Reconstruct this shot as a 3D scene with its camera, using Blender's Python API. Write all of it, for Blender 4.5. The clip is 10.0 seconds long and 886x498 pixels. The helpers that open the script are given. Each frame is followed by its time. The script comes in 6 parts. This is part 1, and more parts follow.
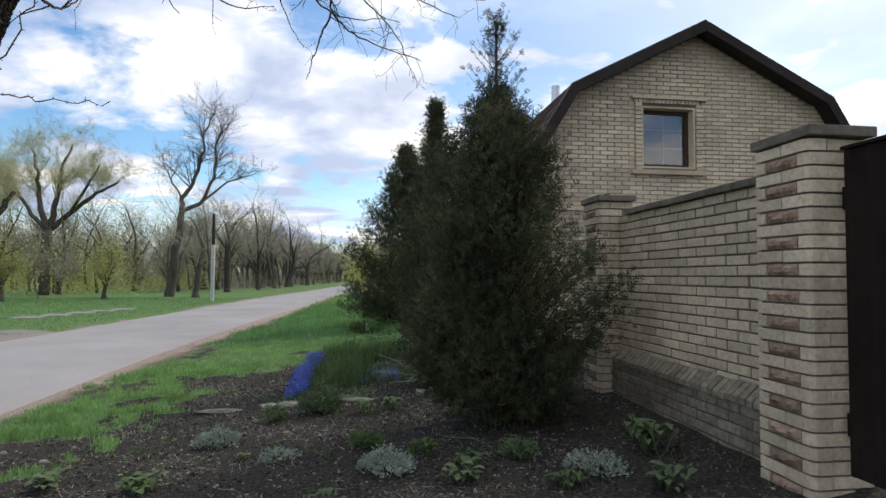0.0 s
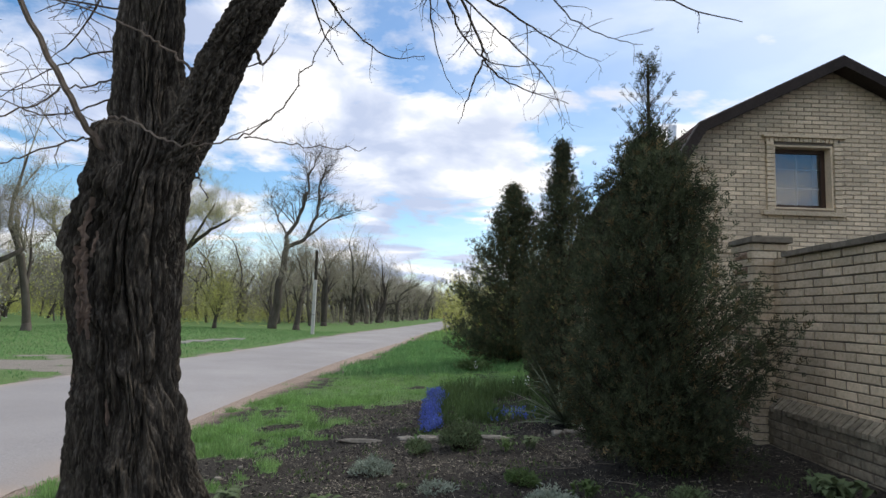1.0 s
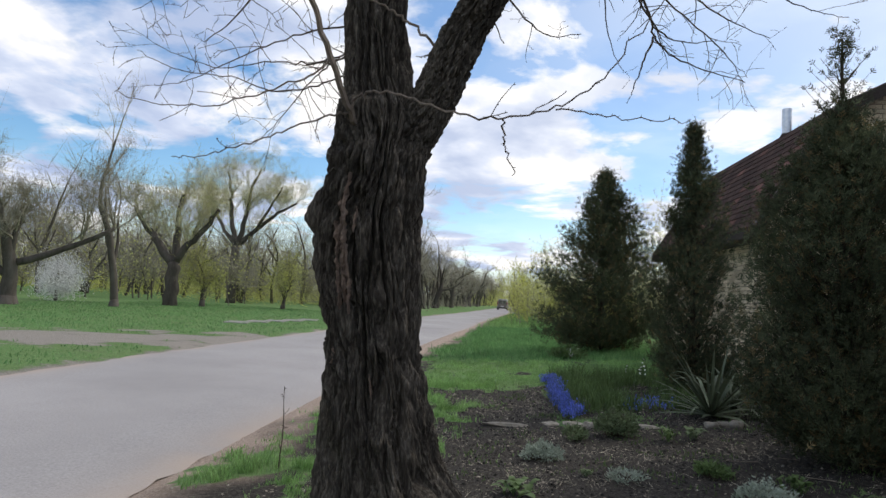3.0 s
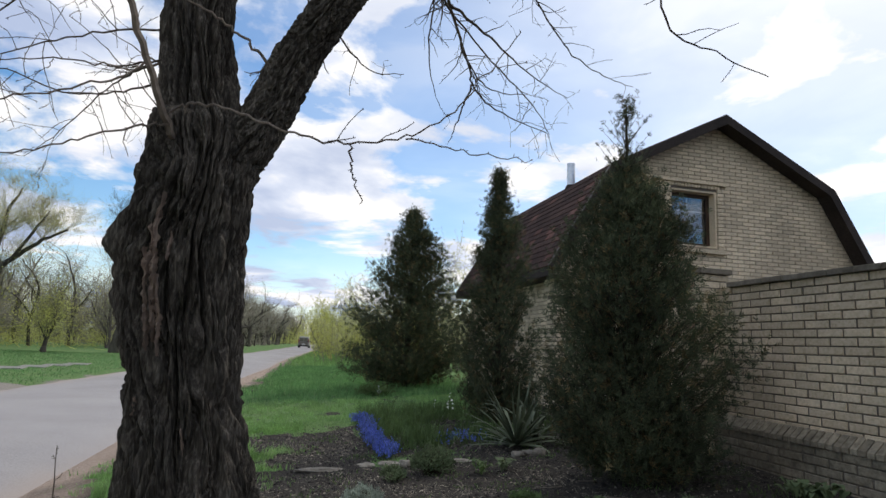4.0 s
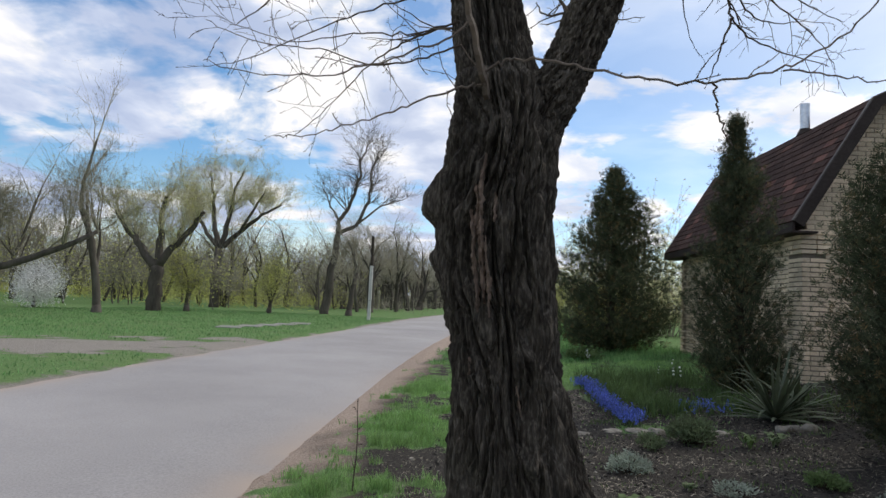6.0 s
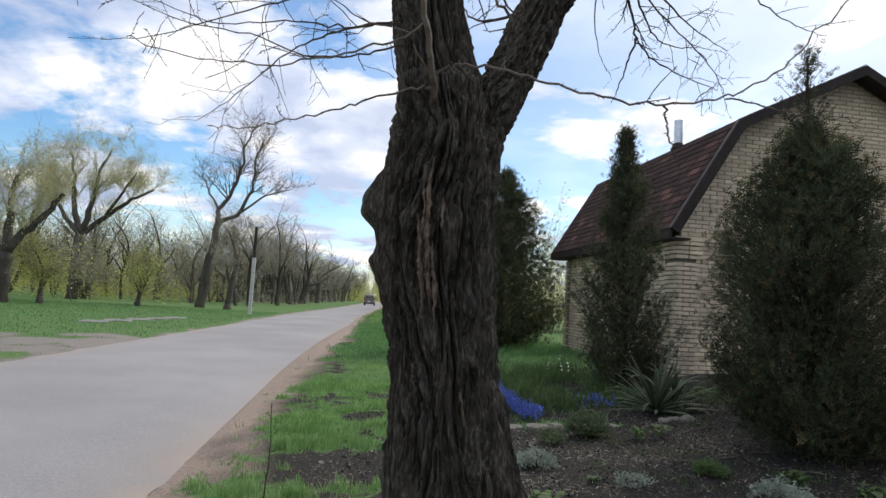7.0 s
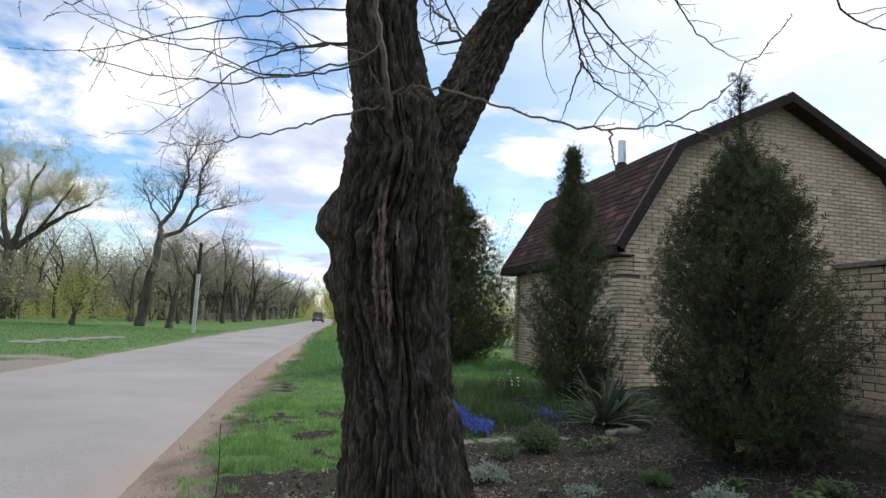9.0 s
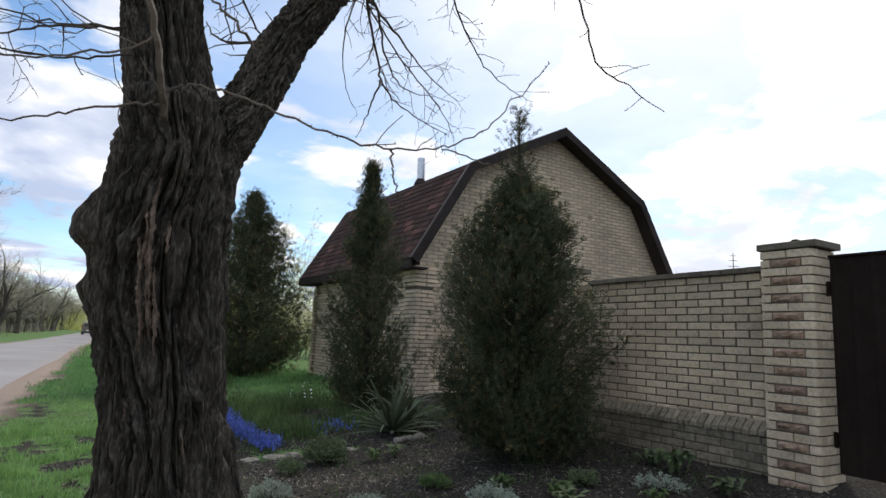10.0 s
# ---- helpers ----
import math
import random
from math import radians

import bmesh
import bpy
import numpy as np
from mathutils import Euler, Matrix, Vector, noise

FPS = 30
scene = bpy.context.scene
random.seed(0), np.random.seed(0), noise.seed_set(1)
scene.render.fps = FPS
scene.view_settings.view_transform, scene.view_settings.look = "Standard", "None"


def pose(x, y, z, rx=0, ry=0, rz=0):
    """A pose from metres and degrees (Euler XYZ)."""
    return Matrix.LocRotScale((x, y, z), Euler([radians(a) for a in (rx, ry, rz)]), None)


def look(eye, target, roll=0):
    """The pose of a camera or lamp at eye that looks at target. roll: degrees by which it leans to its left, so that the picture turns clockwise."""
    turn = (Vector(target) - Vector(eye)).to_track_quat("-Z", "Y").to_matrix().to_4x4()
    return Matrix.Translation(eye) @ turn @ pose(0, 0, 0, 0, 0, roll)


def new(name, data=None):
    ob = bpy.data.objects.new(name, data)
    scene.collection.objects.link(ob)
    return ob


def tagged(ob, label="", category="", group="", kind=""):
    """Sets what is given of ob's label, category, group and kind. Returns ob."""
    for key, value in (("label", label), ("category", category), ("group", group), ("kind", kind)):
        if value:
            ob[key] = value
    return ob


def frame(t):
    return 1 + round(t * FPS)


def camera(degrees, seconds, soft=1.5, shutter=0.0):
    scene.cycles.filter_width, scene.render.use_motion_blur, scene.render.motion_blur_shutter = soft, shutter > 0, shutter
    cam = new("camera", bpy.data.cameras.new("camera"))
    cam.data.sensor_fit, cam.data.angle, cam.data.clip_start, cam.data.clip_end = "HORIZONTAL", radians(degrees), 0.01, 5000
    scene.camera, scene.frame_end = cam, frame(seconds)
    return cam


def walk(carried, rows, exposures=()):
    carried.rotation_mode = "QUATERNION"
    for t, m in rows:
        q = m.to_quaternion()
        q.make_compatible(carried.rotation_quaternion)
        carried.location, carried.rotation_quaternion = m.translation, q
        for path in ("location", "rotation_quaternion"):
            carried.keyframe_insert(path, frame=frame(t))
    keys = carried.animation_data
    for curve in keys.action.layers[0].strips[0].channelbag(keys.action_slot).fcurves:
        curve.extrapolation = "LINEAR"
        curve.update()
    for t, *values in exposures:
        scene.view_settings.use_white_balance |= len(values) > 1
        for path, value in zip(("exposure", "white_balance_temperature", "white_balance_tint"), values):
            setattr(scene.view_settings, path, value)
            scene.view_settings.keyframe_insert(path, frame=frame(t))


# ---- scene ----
cam = camera(72.2, 10.0)
PATH = [
    (0, (-0.811, 0.16, 1.467), (-0.544, 2.14, 1.557), 0.4),
    (0.5, (-1.115, 0.136, 1.449), (-1.058, 2.126, 1.639), -0.1),
    (1, (-1.397, 0.096, 1.438), (-1.413, 2.085, 1.65), 2.1),
    (1.5, (-1.655, 0.016, 1.419), (-1.814, 2.002, 1.596), 3.0),
    (2, (-1.908, 0.088, 1.368), (-2.133, 2.068, 1.533), 4.5),
    (2.2, (-2.018, 0.135, 1.353), (-2.231, 2.117, 1.521), 3.2),
    (3.3, (-2.576, 0.143, 1.351), (-2.7, 2.133, 1.511), 4.4),
    (3.5, (-2.592, 0.179, 1.348), (-2.539, 2.17, 1.529), 5.0),
    (4, (-2.645, 0.295, 1.341), (-2.191, 2.217, 1.655), 2.6),
    (4.5, (-2.736, 0.375, 1.313), (-2.376, 2.328, 1.552), 2.1),
    (5, (-2.911, 0.428, 1.335), (-2.919, 2.417, 1.546), 2.9),
    (5.2, (-2.992, 0.435, 1.332), (-3.131, 2.42, 1.534), 2.7),
    (6.3, (-3.395, 0.562, 1.298), (-3.44, 2.555, 1.452), 3.2),
    (6.5, (-3.444, 0.579, 1.309), (-3.372, 2.572, 1.457), 2.7),
    (7, (-3.58, 0.571, 1.338), (-3.302, 2.544, 1.51), 3.5),
    (7.5, (-3.717, 0.574, 1.331), (-3.534, 2.558, 1.498), 2.3),
    (8, (-3.733, 0.576, 1.333), (-3.659, 2.568, 1.495), 2.3),
    (8.5, (-3.683, 0.571, 1.343), (-3.541, 2.556, 1.539), 3.2),
    (9, (-3.609, 0.528, 1.341), (-3.174, 2.466, 1.574), 3.0),
    (9.5, (-3.549, 0.49, 1.354), (-2.752, 2.305, 1.619), 2.6),
    (10, (-3.532, 0.47, 1.354), (-2.51, 2.164, 1.65), 2.4),
]
EXPOSURES = [(0, 0.13), (0.5, 0.28), (1, 0.12), (2, 0.1), (3.5, 0.04), (4, 0.0), (4.5, -0.26), (5, -0.22), (6.5, 0.08), (7.5, 0.15), (9, 0.19), (9.5, 0.13), (10, 0.08)]
walk(cam, [(t, look(eye, target, roll)) for t, eye, target, roll in PATH], EXPOSURES)

# ---- world, sun ----
SUN_AZ, SUN_EL = 52.0, 42.0          # degrees: from +y towards +x, above the horizon
sun_dir = Vector((math.sin(radians(SUN_AZ)) * math.cos(radians(SUN_EL)), math.cos(radians(SUN_AZ)) * math.cos(radians(SUN_EL)), math.sin(radians(SUN_EL))))
SKY_STRENGTH, CLOUD_STRENGTH = 0.15, 1.0

world = bpy.data.worlds.new("sky")
scene.world = world
world.use_nodes = True
wn, wl = world.node_tree.nodes, world.node_tree.links
wn.clear()


def wnode(kind, **props):
    n = wn.new(kind)
    for k, v in props.items():
        if k == "op":
            n.operation = v
        elif k == "sky":
            n.sky_type = v
    return n


def wmath(op, a, b=None, clamp=False):
    n = wnode("ShaderNodeMath", op=op)
    n.use_clamp = clamp
    for i, v in enumerate((a, b)):
        if v is None:
            continue
        if isinstance(v, (int, float)):
            n.inputs[i].default_value = v
        else:
            wl.new(v, n.inputs[i])
    return n.outputs[0]


tc = wnode("ShaderNodeTexCoord")
sep = wnode("ShaderNodeSeparateXYZ")
wl.new(tc.outputs["Generated"], sep.inputs[0])
up = wmath("ADD", wmath("MAXIMUM", sep.outputs[2], 0.0), 0.16)
comb = wnode("ShaderNodeCombineXYZ")
wl.new(wmath("DIVIDE", sep.outputs[0], up), comb.inputs[0])
wl.new(wmath("DIVIDE", sep.outputs[1], up), comb.inputs[1])
comb.inputs[2].default_value = 3.7


def wnoise(scale, detail, rough, distort=0.0):
    n = wnode("ShaderNodeTexNoise")
    wl.new(comb.outputs[0], n.inputs["Vector"])
    n.inputs["Scale"].default_value, n.inputs["Detail"].default_value = scale, detail
    n.inputs["Roughness"].default_value, n.inputs["Distortion"].default_value = rough, distort
    return n.outputs[0]


def wramp(fac, stops):
    n = wnode("ShaderNodeValToRGB")
    while len(n.color_ramp.elements) < len(stops):
        n.color_ramp.elements.new(0.5)
    for e, (p, c) in zip(n.color_ramp.elements, stops):
        e.position, e.color = p, (*c, 1)
    wl.new(fac, n.inputs[0])
    return n.outputs[0]


sky_tex = wnode("ShaderNodeTexSky", sky="NISHITA")
sky_tex.sun_disc = False
sky_tex.sun_elevation, sky_tex.sun_rotation = radians(SUN_EL), radians(SUN_AZ)
sky_tex.air_density, sky_tex.dust_density = 1.0, 0.2
cover = wramp(wnoise(1.5, 8, 0.55, 0.25), [(0.435, (0, 0, 0)), (0.515, (1, 1, 1))])
shade = wramp(wnoise(1.9, 7, 0.52, 0.35), [(0.40, (0.46, 0.55, 0.77)), (0.50, (0.69, 0.76, 0.93)), (0.58, (1.05, 1.03, 1.03))])
dotn = wn.new("ShaderNodeVectorMath")
dotn.operation = "DOT_PRODUCT"
wl.new(tc.outputs["Generated"], dotn.inputs[0])
dotn.inputs[1].default_value = sun_dir
glow = wmath("POWER", wmath("MAXIMUM", dotn.outputs["Value"], 0.0), 3.6, clamp=True)
bright = wnode("ShaderNodeMixRGB")
wl.new(wmath("MULTIPLY", glow, 0.8), bright.inputs[0])
wl.new(shade, bright.inputs[1])
bright.inputs[2].default_value = (1.30, 1.27, 1.21, 1)
low = wmath("SUBTRACT", 1.0, wmath("MULTIPLY", wmath("MAXIMUM", sep.outputs[2], 0.0), 7.0), clamp=True)
veil = wmath("MAXIMUM", cover, wmath("MAXIMUM", wmath("MULTIPLY", low, 0.7), wmath("MULTIPLY", glow, 0.85)), clamp=True)
bg_sky, bg_cloud, mixs, wout = wnode("ShaderNodeBackground"), wnode("ShaderNodeBackground"), wnode("ShaderNodeMixShader"), wnode("ShaderNodeOutputWorld")
hs = wnode("ShaderNodeHueSaturation")
hs.inputs["Saturation"].default_value = 1.3
wl.new(sky_tex.outputs[0], hs.inputs["Color"])
wl.new(hs.outputs[0], bg_sky.inputs[0])
bg_sky.inputs[1].default_value = SKY_STRENGTH
wl.new(bright.outputs[0], bg_cloud.inputs[0])
bg_cloud.inputs[1].default_value = CLOUD_STRENGTH
wl.new(veil, mixs.inputs[0])
wl.new(bg_sky.outputs[0], mixs.inputs[1])
wl.new(bg_cloud.outputs[0], mixs.inputs[2])
wl.new(mixs.outputs[0], wout.inputs[0])

sun = new("sun", bpy.data.lights.new("sun", "SUN"))
sun.data.energy, sun.data.angle, sun.data.color = 1.8, radians(12), (1.0, 0.95, 0.86)
sun.matrix_world = look(sun_dir * 60, (0, 0, 0))


# ---- materials ----
def material(name, colors, scale=20.0, rough=0.9, bump=0.3, big=0.6, big_amount=0.35, metal=0.0, vary="", amount=0.25, spec=0.3, stretch=(1, 1, 1), bump_dist=0.01, light_through=0.0):
    """Grain at one scale, stains at another, and a random tone per object or per island."""
    m = bpy.data.materials.new(name)
    m.use_nodes = True
    nt = m.node_tree
    n, l = nt.nodes, nt.links
    b = n["Principled BSDF"]
    b.inputs["Roughness"].default_value, b.inputs["Metallic"].default_value = rough, metal
    b.inputs["Specular IOR Level"].default_value = spec
    geo = n.new("ShaderNodeNewGeometry")
    mp = n.new("ShaderNodeMapping")
    mp.inputs["Scale"].default_value = stretch
    l.new(geo.outputs["Position"], mp.inputs[0])
    fine, large = n.new("ShaderNodeTexNoise"), n.new("ShaderNodeTexNoise")
    for t, s, d in ((fine, scale, 6), (large, big, 4)):
        l.new(mp.outputs[0], t.inputs["Vector"])
        t.inputs["Scale"].default_value, t.inputs["Detail"].default_value, t.inputs["Roughness"].default_value = s, d, 0.62
    ramp = n.new("ShaderNodeValToRGB")
    while len(ramp.color_ramp.elements) < len(colors):
        ramp.color_ramp.elements.new(0.5)
    for i, (e, c) in enumerate(zip(ramp.color_ramp.elements, colors)):
        e.position, e.color = 0.28 + 0.44 * i / max(1, len(colors) - 1), (*c, 1)
    l.new(fine.outputs[0], ramp.inputs[0])
    col = ramp.outputs[0]
    st = n.new("ShaderNodeMapRange")
    st.inputs[1].default_value, st.inputs[2].default_value = 0.3, 0.7
    st.inputs[3].default_value, st.inputs[4].default_value = 1 - big_amount, 1 + big_amount
    l.new(large.outputs[0], st.inputs[0])
    factor = st.outputs[0]
    if vary:
        src = n.new("ShaderNodeObjectInfo").outputs["Random"] if vary == "object" else geo.outputs["Random Per Island"]
        rv = n.new("ShaderNodeMapRange")
        rv.inputs[3].default_value, rv.inputs[4].default_value = 1 - amount, 1 + amount
        l.new(src, rv.inputs[0])
        mul = n.new("ShaderNodeMath")
        mul.operation = "MULTIPLY"
        l.new(factor, mul.inputs[0])
        l.new(rv.outputs[0], mul.inputs[1])
        factor = mul.outputs[0]
    sc = n.new("ShaderNodeVectorMath")
    sc.operation = "SCALE"
    l.new(col, sc.inputs[0])
    l.new(factor, sc.inputs["Scale"])
    l.new(sc.outputs[0], b.inputs["Base Color"])
    if bump:
        bp = n.new("ShaderNodeBump")
        bp.inputs["Strength"].default_value, bp.inputs["Distance"].default_value = bump, bump_dist
        l.new(fine.outputs[0], bp.inputs["Height"])
        l.new(bp.outputs[0], b.inputs["Normal"])
    if light_through:
        b.inputs["Transmission Weight"].default_value = 0.0
        tr = n.new("ShaderNodeBsdfTranslucent")
        mx = n.new("ShaderNodeMixShader")
        mx.inputs[0].default_value = light_through
        l.new(sc.outputs[0], tr.inputs[0])
        l.new(b.outputs[0], mx.inputs[1])
        l.new(tr.outputs[0], mx.inputs[2])
        l.new(mx.outputs[0], n["Material Output"].inputs[0])
    return m


BR = [(0.45, 0.36, 0.238), (0.595, 0.485, 0.342), (0.68, 0.565, 0.42)]
m_brick = material("cream_brick", BR, 35, 0.9, 0.35, 1.3, 0.22, vary="object", amount=0.16)
m_brick_isl = material("cream_brick_joined", BR, 35, 0.9, 0.35, 1.3, 0.22, vary="island", amount=0.16)
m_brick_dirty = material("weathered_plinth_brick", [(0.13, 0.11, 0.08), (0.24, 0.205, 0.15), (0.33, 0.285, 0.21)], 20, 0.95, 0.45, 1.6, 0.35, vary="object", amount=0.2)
m_rustic = material("rustic_brick", [(0.20, 0.13, 0.09), (0.34, 0.23, 0.16), (0.42, 0.33, 0.24)], 18, 0.95, 0.8, 3, 0.3, vary="object", amount=0.3, bump_dist=0.02)
m_mortar = material("dark_mortar", [(0.10, 0.082, 0.064), (0.20, 0.168, 0.132)], 60, 0.95, 0.4)
m_mortar_house = material("grey_mortar", [(0.24, 0.195, 0.145), (0.38, 0.315, 0.24)], 60, 0.95, 0.4)
m_coping = material("weathered_coping", [(0.11, 0.093, 0.070), (0.215, 0.187, 0.145)], 14, 0.95, 0.5, 2, 0.35, vary="object", amount=0.2)
m_shingle = material("brown_shingle", [(0.045, 0.026, 0.022), (0.075, 0.045, 0.038)], 120, 0.95, 0.4, 1.2, 0.25, vary="object", amount=0.25, spec=0.15)
m_shingle_isl = material("brown_shingle_joined", [(0.045, 0.026, 0.022), (0.075, 0.045, 0.038)], 120, 0.95, 0.4, 1.2, 0.25, vary="island", amount=0.25, spec=0.15)
m_shingle_red = material("red_shingle", [(0.11, 0.052, 0.042), (0.16, 0.085, 0.07)], 120, 0.95, 0.4, 1.2, 0.25, vary="object", amount=0.25, spec=0.15)
m_fascia = material("dark_brown_metal", [(0.024, 0.018, 0.015), (0.046, 0.035, 0.030)], 25, 0.75, 0.2, 1.5, 0.35, spec=0.2)
m_edge = material("grey_edge_strip", [(0.07, 0.058, 0.052), (0.13, 0.112, 0.10)], 30, 0.6, 0.1, metal=0.3)
m_gate = material("dark_brown_sheet", [(0.016, 0.010, 0.008), (0.024, 0.016, 0.013)], 12, 0.8, 0.05, 1.0, 0.3, spec=0.12)
m_frame = material("brown_window_frame", [(0.04, 0.022, 0.014), (0.07, 0.04, 0.025)], 40, 0.5, 0.1, stretch=(1, 1, 0.2))
m_muntin = material("pale_glazing_bar", [(0.40, 0.40, 0.40), (0.5, 0.5, 0.5)], 40, 0.5, 0)
m_dark = material("dark_room", [(0.02, 0.02, 0.02), (0.035, 0.033, 0.03)], 4, 0.95, 0)
m_metal = material("bright_pipe_metal", [(0.55, 0.56, 0.58), (0.68, 0.69, 0.70)], 12, 0.32, 0.05, 5, 0.2, metal=0.95)
m_bark = material("furrowed_bark", [(0.025, 0.021, 0.017), (0.060, 0.051, 0.041), (0.160, 0.140, 0.114)], 70, 0.97, 0.9, 4.0, 0.45, stretch=(1, 1, 0.2), bump_dist=0.015, spec=0.08)
m_scar = material("bare_scar_wood", [(0.10, 0.070, 0.052), (0.27, 0.20, 0.155)], 30, 0.95, 0.6, 4, 0.3, stretch=(1, 1, 0.15), bump_dist=0.01, spec=0.1)
m_twig = material("grey_brown_twig", [(0.05, 0.038, 0.030), (0.11, 0.085, 0.066)], 40, 0.9, 0.3, 2, 0.3, spec=0.15)
m_shoot = material("smooth_young_shoot", [(0.11, 0.085, 0.066), (0.19, 0.15, 0.12)], 40, 0.8, 0.3, 4, 0.3, spec=0.2)
m_farbark = material("park_bark", [(0.06, 0.05, 0.042), (0.13, 0.115, 0.098)], 5, 0.95, 0.5, 0.4, 0.35, vary="object", amount=0.2, stretch=(1, 1, 0.3), spec=0.1)
# wood colour darkened to stand in for the shade inside dense crowns
m_conwood = material("crown_shade_wood", [(0.028, 0.022, 0.016), (0.055, 0.043, 0.032)], 12, 0.95, 0.3, spec=0.1)
# twig colour lightened: the haze of distance is put into it
m_fartwig = material("haze_pale_twigs", [(0.19, 0.17, 0.125), (0.33, 0.305, 0.235)], 2, 0.95, 0, 0.3, 0.3, vary="island", amount=0.25, spec=0.1)
m_bud = material("yellow_green_buds", [(0.42, 0.43, 0.10), (0.62, 0.60, 0.21)], 1.5, 0.8, 0, 0.2, 0.3, vary="island", amount=0.3, light_through=0.45)
m_shoots = material("budding_shoots", [(0.36, 0.335, 0.22), (0.54, 0.505, 0.34)], 2, 0.9, 0, 0.3, 0.3, vary="island", amount=0.25, light_through=0.15, spec=0.1)
m_bud_pale = material("pale_buds", [(0.50, 0.50, 0.24), (0.66, 0.65, 0.38)], 1.5, 0.8, 0, 0.2, 0.2, vary="island", amount=0.3, light_through=0.3)
m_blossom = material("white_blossom", [(0.7, 0.68, 0.66), (0.85, 0.83, 0.8)], 3, 0.8, 0, vary="island", amount=0.12, light_through=0.3)
m_thuja = material("thuja_green", [(0.040, 0.050, 0.027), (0.088, 0.102, 0.055)], 5, 0.8, 0, 1.3, 0.4, vary="island", amount=0.45, spec=0.2, light_through=0.22)
m_thuja_dry = material("thuja_dry_sprays", [(0.10, 0.075, 0.035), (0.17, 0.13, 0.06)], 5, 0.9, 0, 1.3, 0.3, vary="island", amount=0.4, light_through=0.2)
m_grass = material("spring_grass", [(0.15, 0.285, 0.08), (0.30, 0.46, 0.17)], 3, 0.7, 0, 0.7, 0.3, vary="island", amount=0.35, spec=0.25, light_through=0.35)
m_lawn = material("lawn_grass", [(0.095, 0.215, 0.07), (0.19, 0.345, 0.13)], 3, 0.7, 0, 0.7, 0.3, vary="island", amount=0.35, spec=0.25, light_through=0.35)
m_leafy = material("weed_leaves", [(0.06, 0.10, 0.03), (0.12, 0.18, 0.06)], 9, 0.65, 0, 2, 0.25, vary="island", amount=0.3, spec=0.3, light_through=0.25)
m_silver = material("silver_foliage", [(0.20, 0.24, 0.18), (0.34, 0.385, 0.31)], 12, 0.9, 0, 3, 0.2, vary="island", amount=0.25, light_through=0.15)
m_bushgreen = material("dull_green_foliage", [(0.07, 0.10, 0.045), (0.13, 0.17, 0.08)], 12, 0.85, 0, 3, 0.2, vary="island", amount=0.3, light_through=0.15)
m_yucca = material("grey_green_blades", [(0.07, 0.09, 0.05), (0.16, 0.185, 0.115)], 8, 0.6, 0.05, 3, 0.25, vary="object", amount=0.35, spec=0.35, stretch=(1, 1, 0.4))
m_blue = material("blue_petals", [(0.07, 0.105, 0.44), (0.18, 0.25, 0.70)], 25, 0.6, 0, 3, 0.2, vary="island", amount=0.3, light_through=0.25)
m_white = material("white_petals", [(0.75, 0.75, 0.70), (0.85, 0.85, 0.82)], 25, 0.6, 0, vary="island", amount=0.1)
m_stone = material("pale_limestone", [(0.17, 0.15, 0.12), (0.32, 0.29, 0.24)], 16, 0.95, 0.7, 4, 0.3, vary="object", amount=0.2, bump_dist=0.015)
m_litter = material("dry_litter", [(0.12, 0.10, 0.078), (0.27, 0.235, 0.185)], 12, 0.95, 0, 2, 0.2, vary="island", amount=0.5)
m_straw = material("pale_straw", [(0.24, 0.21, 0.16), (0.42, 0.38, 0.30)], 12, 0.95, 0, 2, 0.2, vary="island", amount=0.45)
m_clod = material("dark_soil_clods", [(0.022, 0.020, 0.018), (0.055, 0.050, 0.044)], 30, 0.98, 0.6, 2, 0.3, vary="island", amount=0.4)
m_concrete = material("pale_concrete", [(0.19, 0.185, 0.165), (0.29, 0.28, 0.25)], 20, 0.9, 0.3, 2, 0.2)
m_pole = material("pale_pole_concrete", [(0.42, 0.41, 0.385), (0.54, 0.53, 0.50)], 20, 0.9, 0.3, 2, 0.15)
m_wood_dark = material("tarred_wood", [(0.035, 0.028, 0.022), (0.07, 0.057, 0.045)], 12, 0.95, 0.4, stretch=(1, 1, 0.1))
m_slate = material("grey_slate_roof", [(0.20, 0.19, 0.18), (0.33, 0.31, 0.29)], 3, 0.95, 0.3, 0.7, 0.4, vary="object", amount=0.2)
m_plaster = material("pale_plaster", [(0.40, 0.38, 0.33), (0.5, 0.47, 0.42)], 12, 0.95, 0.2)
m_paint = material("dusty_silver_paint", [(0.26, 0.25, 0.235), (0.33, 0.32, 0.30)], 7, 0.45, 0.02, 1.0, 0.2, metal=0.2, spec=0.5)
m_dirty = material("road_dirt_on_paint", [(0.15, 0.135, 0.115), (0.21, 0.19, 0.165)], 7, 0.8, 0.05, 1.0, 0.2)
m_tyre = material("black_rubber", [(0.02, 0.02, 0.02), (0.035, 0.034, 0.033)], 30, 0.9, 0.2)
m_plastic = material("black_plastic", [(0.025, 0.025, 0.025), (0.04, 0.04, 0.04)], 30, 0.6, 0.1)
m_red = material("red_lamp_glass", [(0.25, 0.02, 0.015), (0.35, 0.035, 0.025)], 30, 0.25, 0)


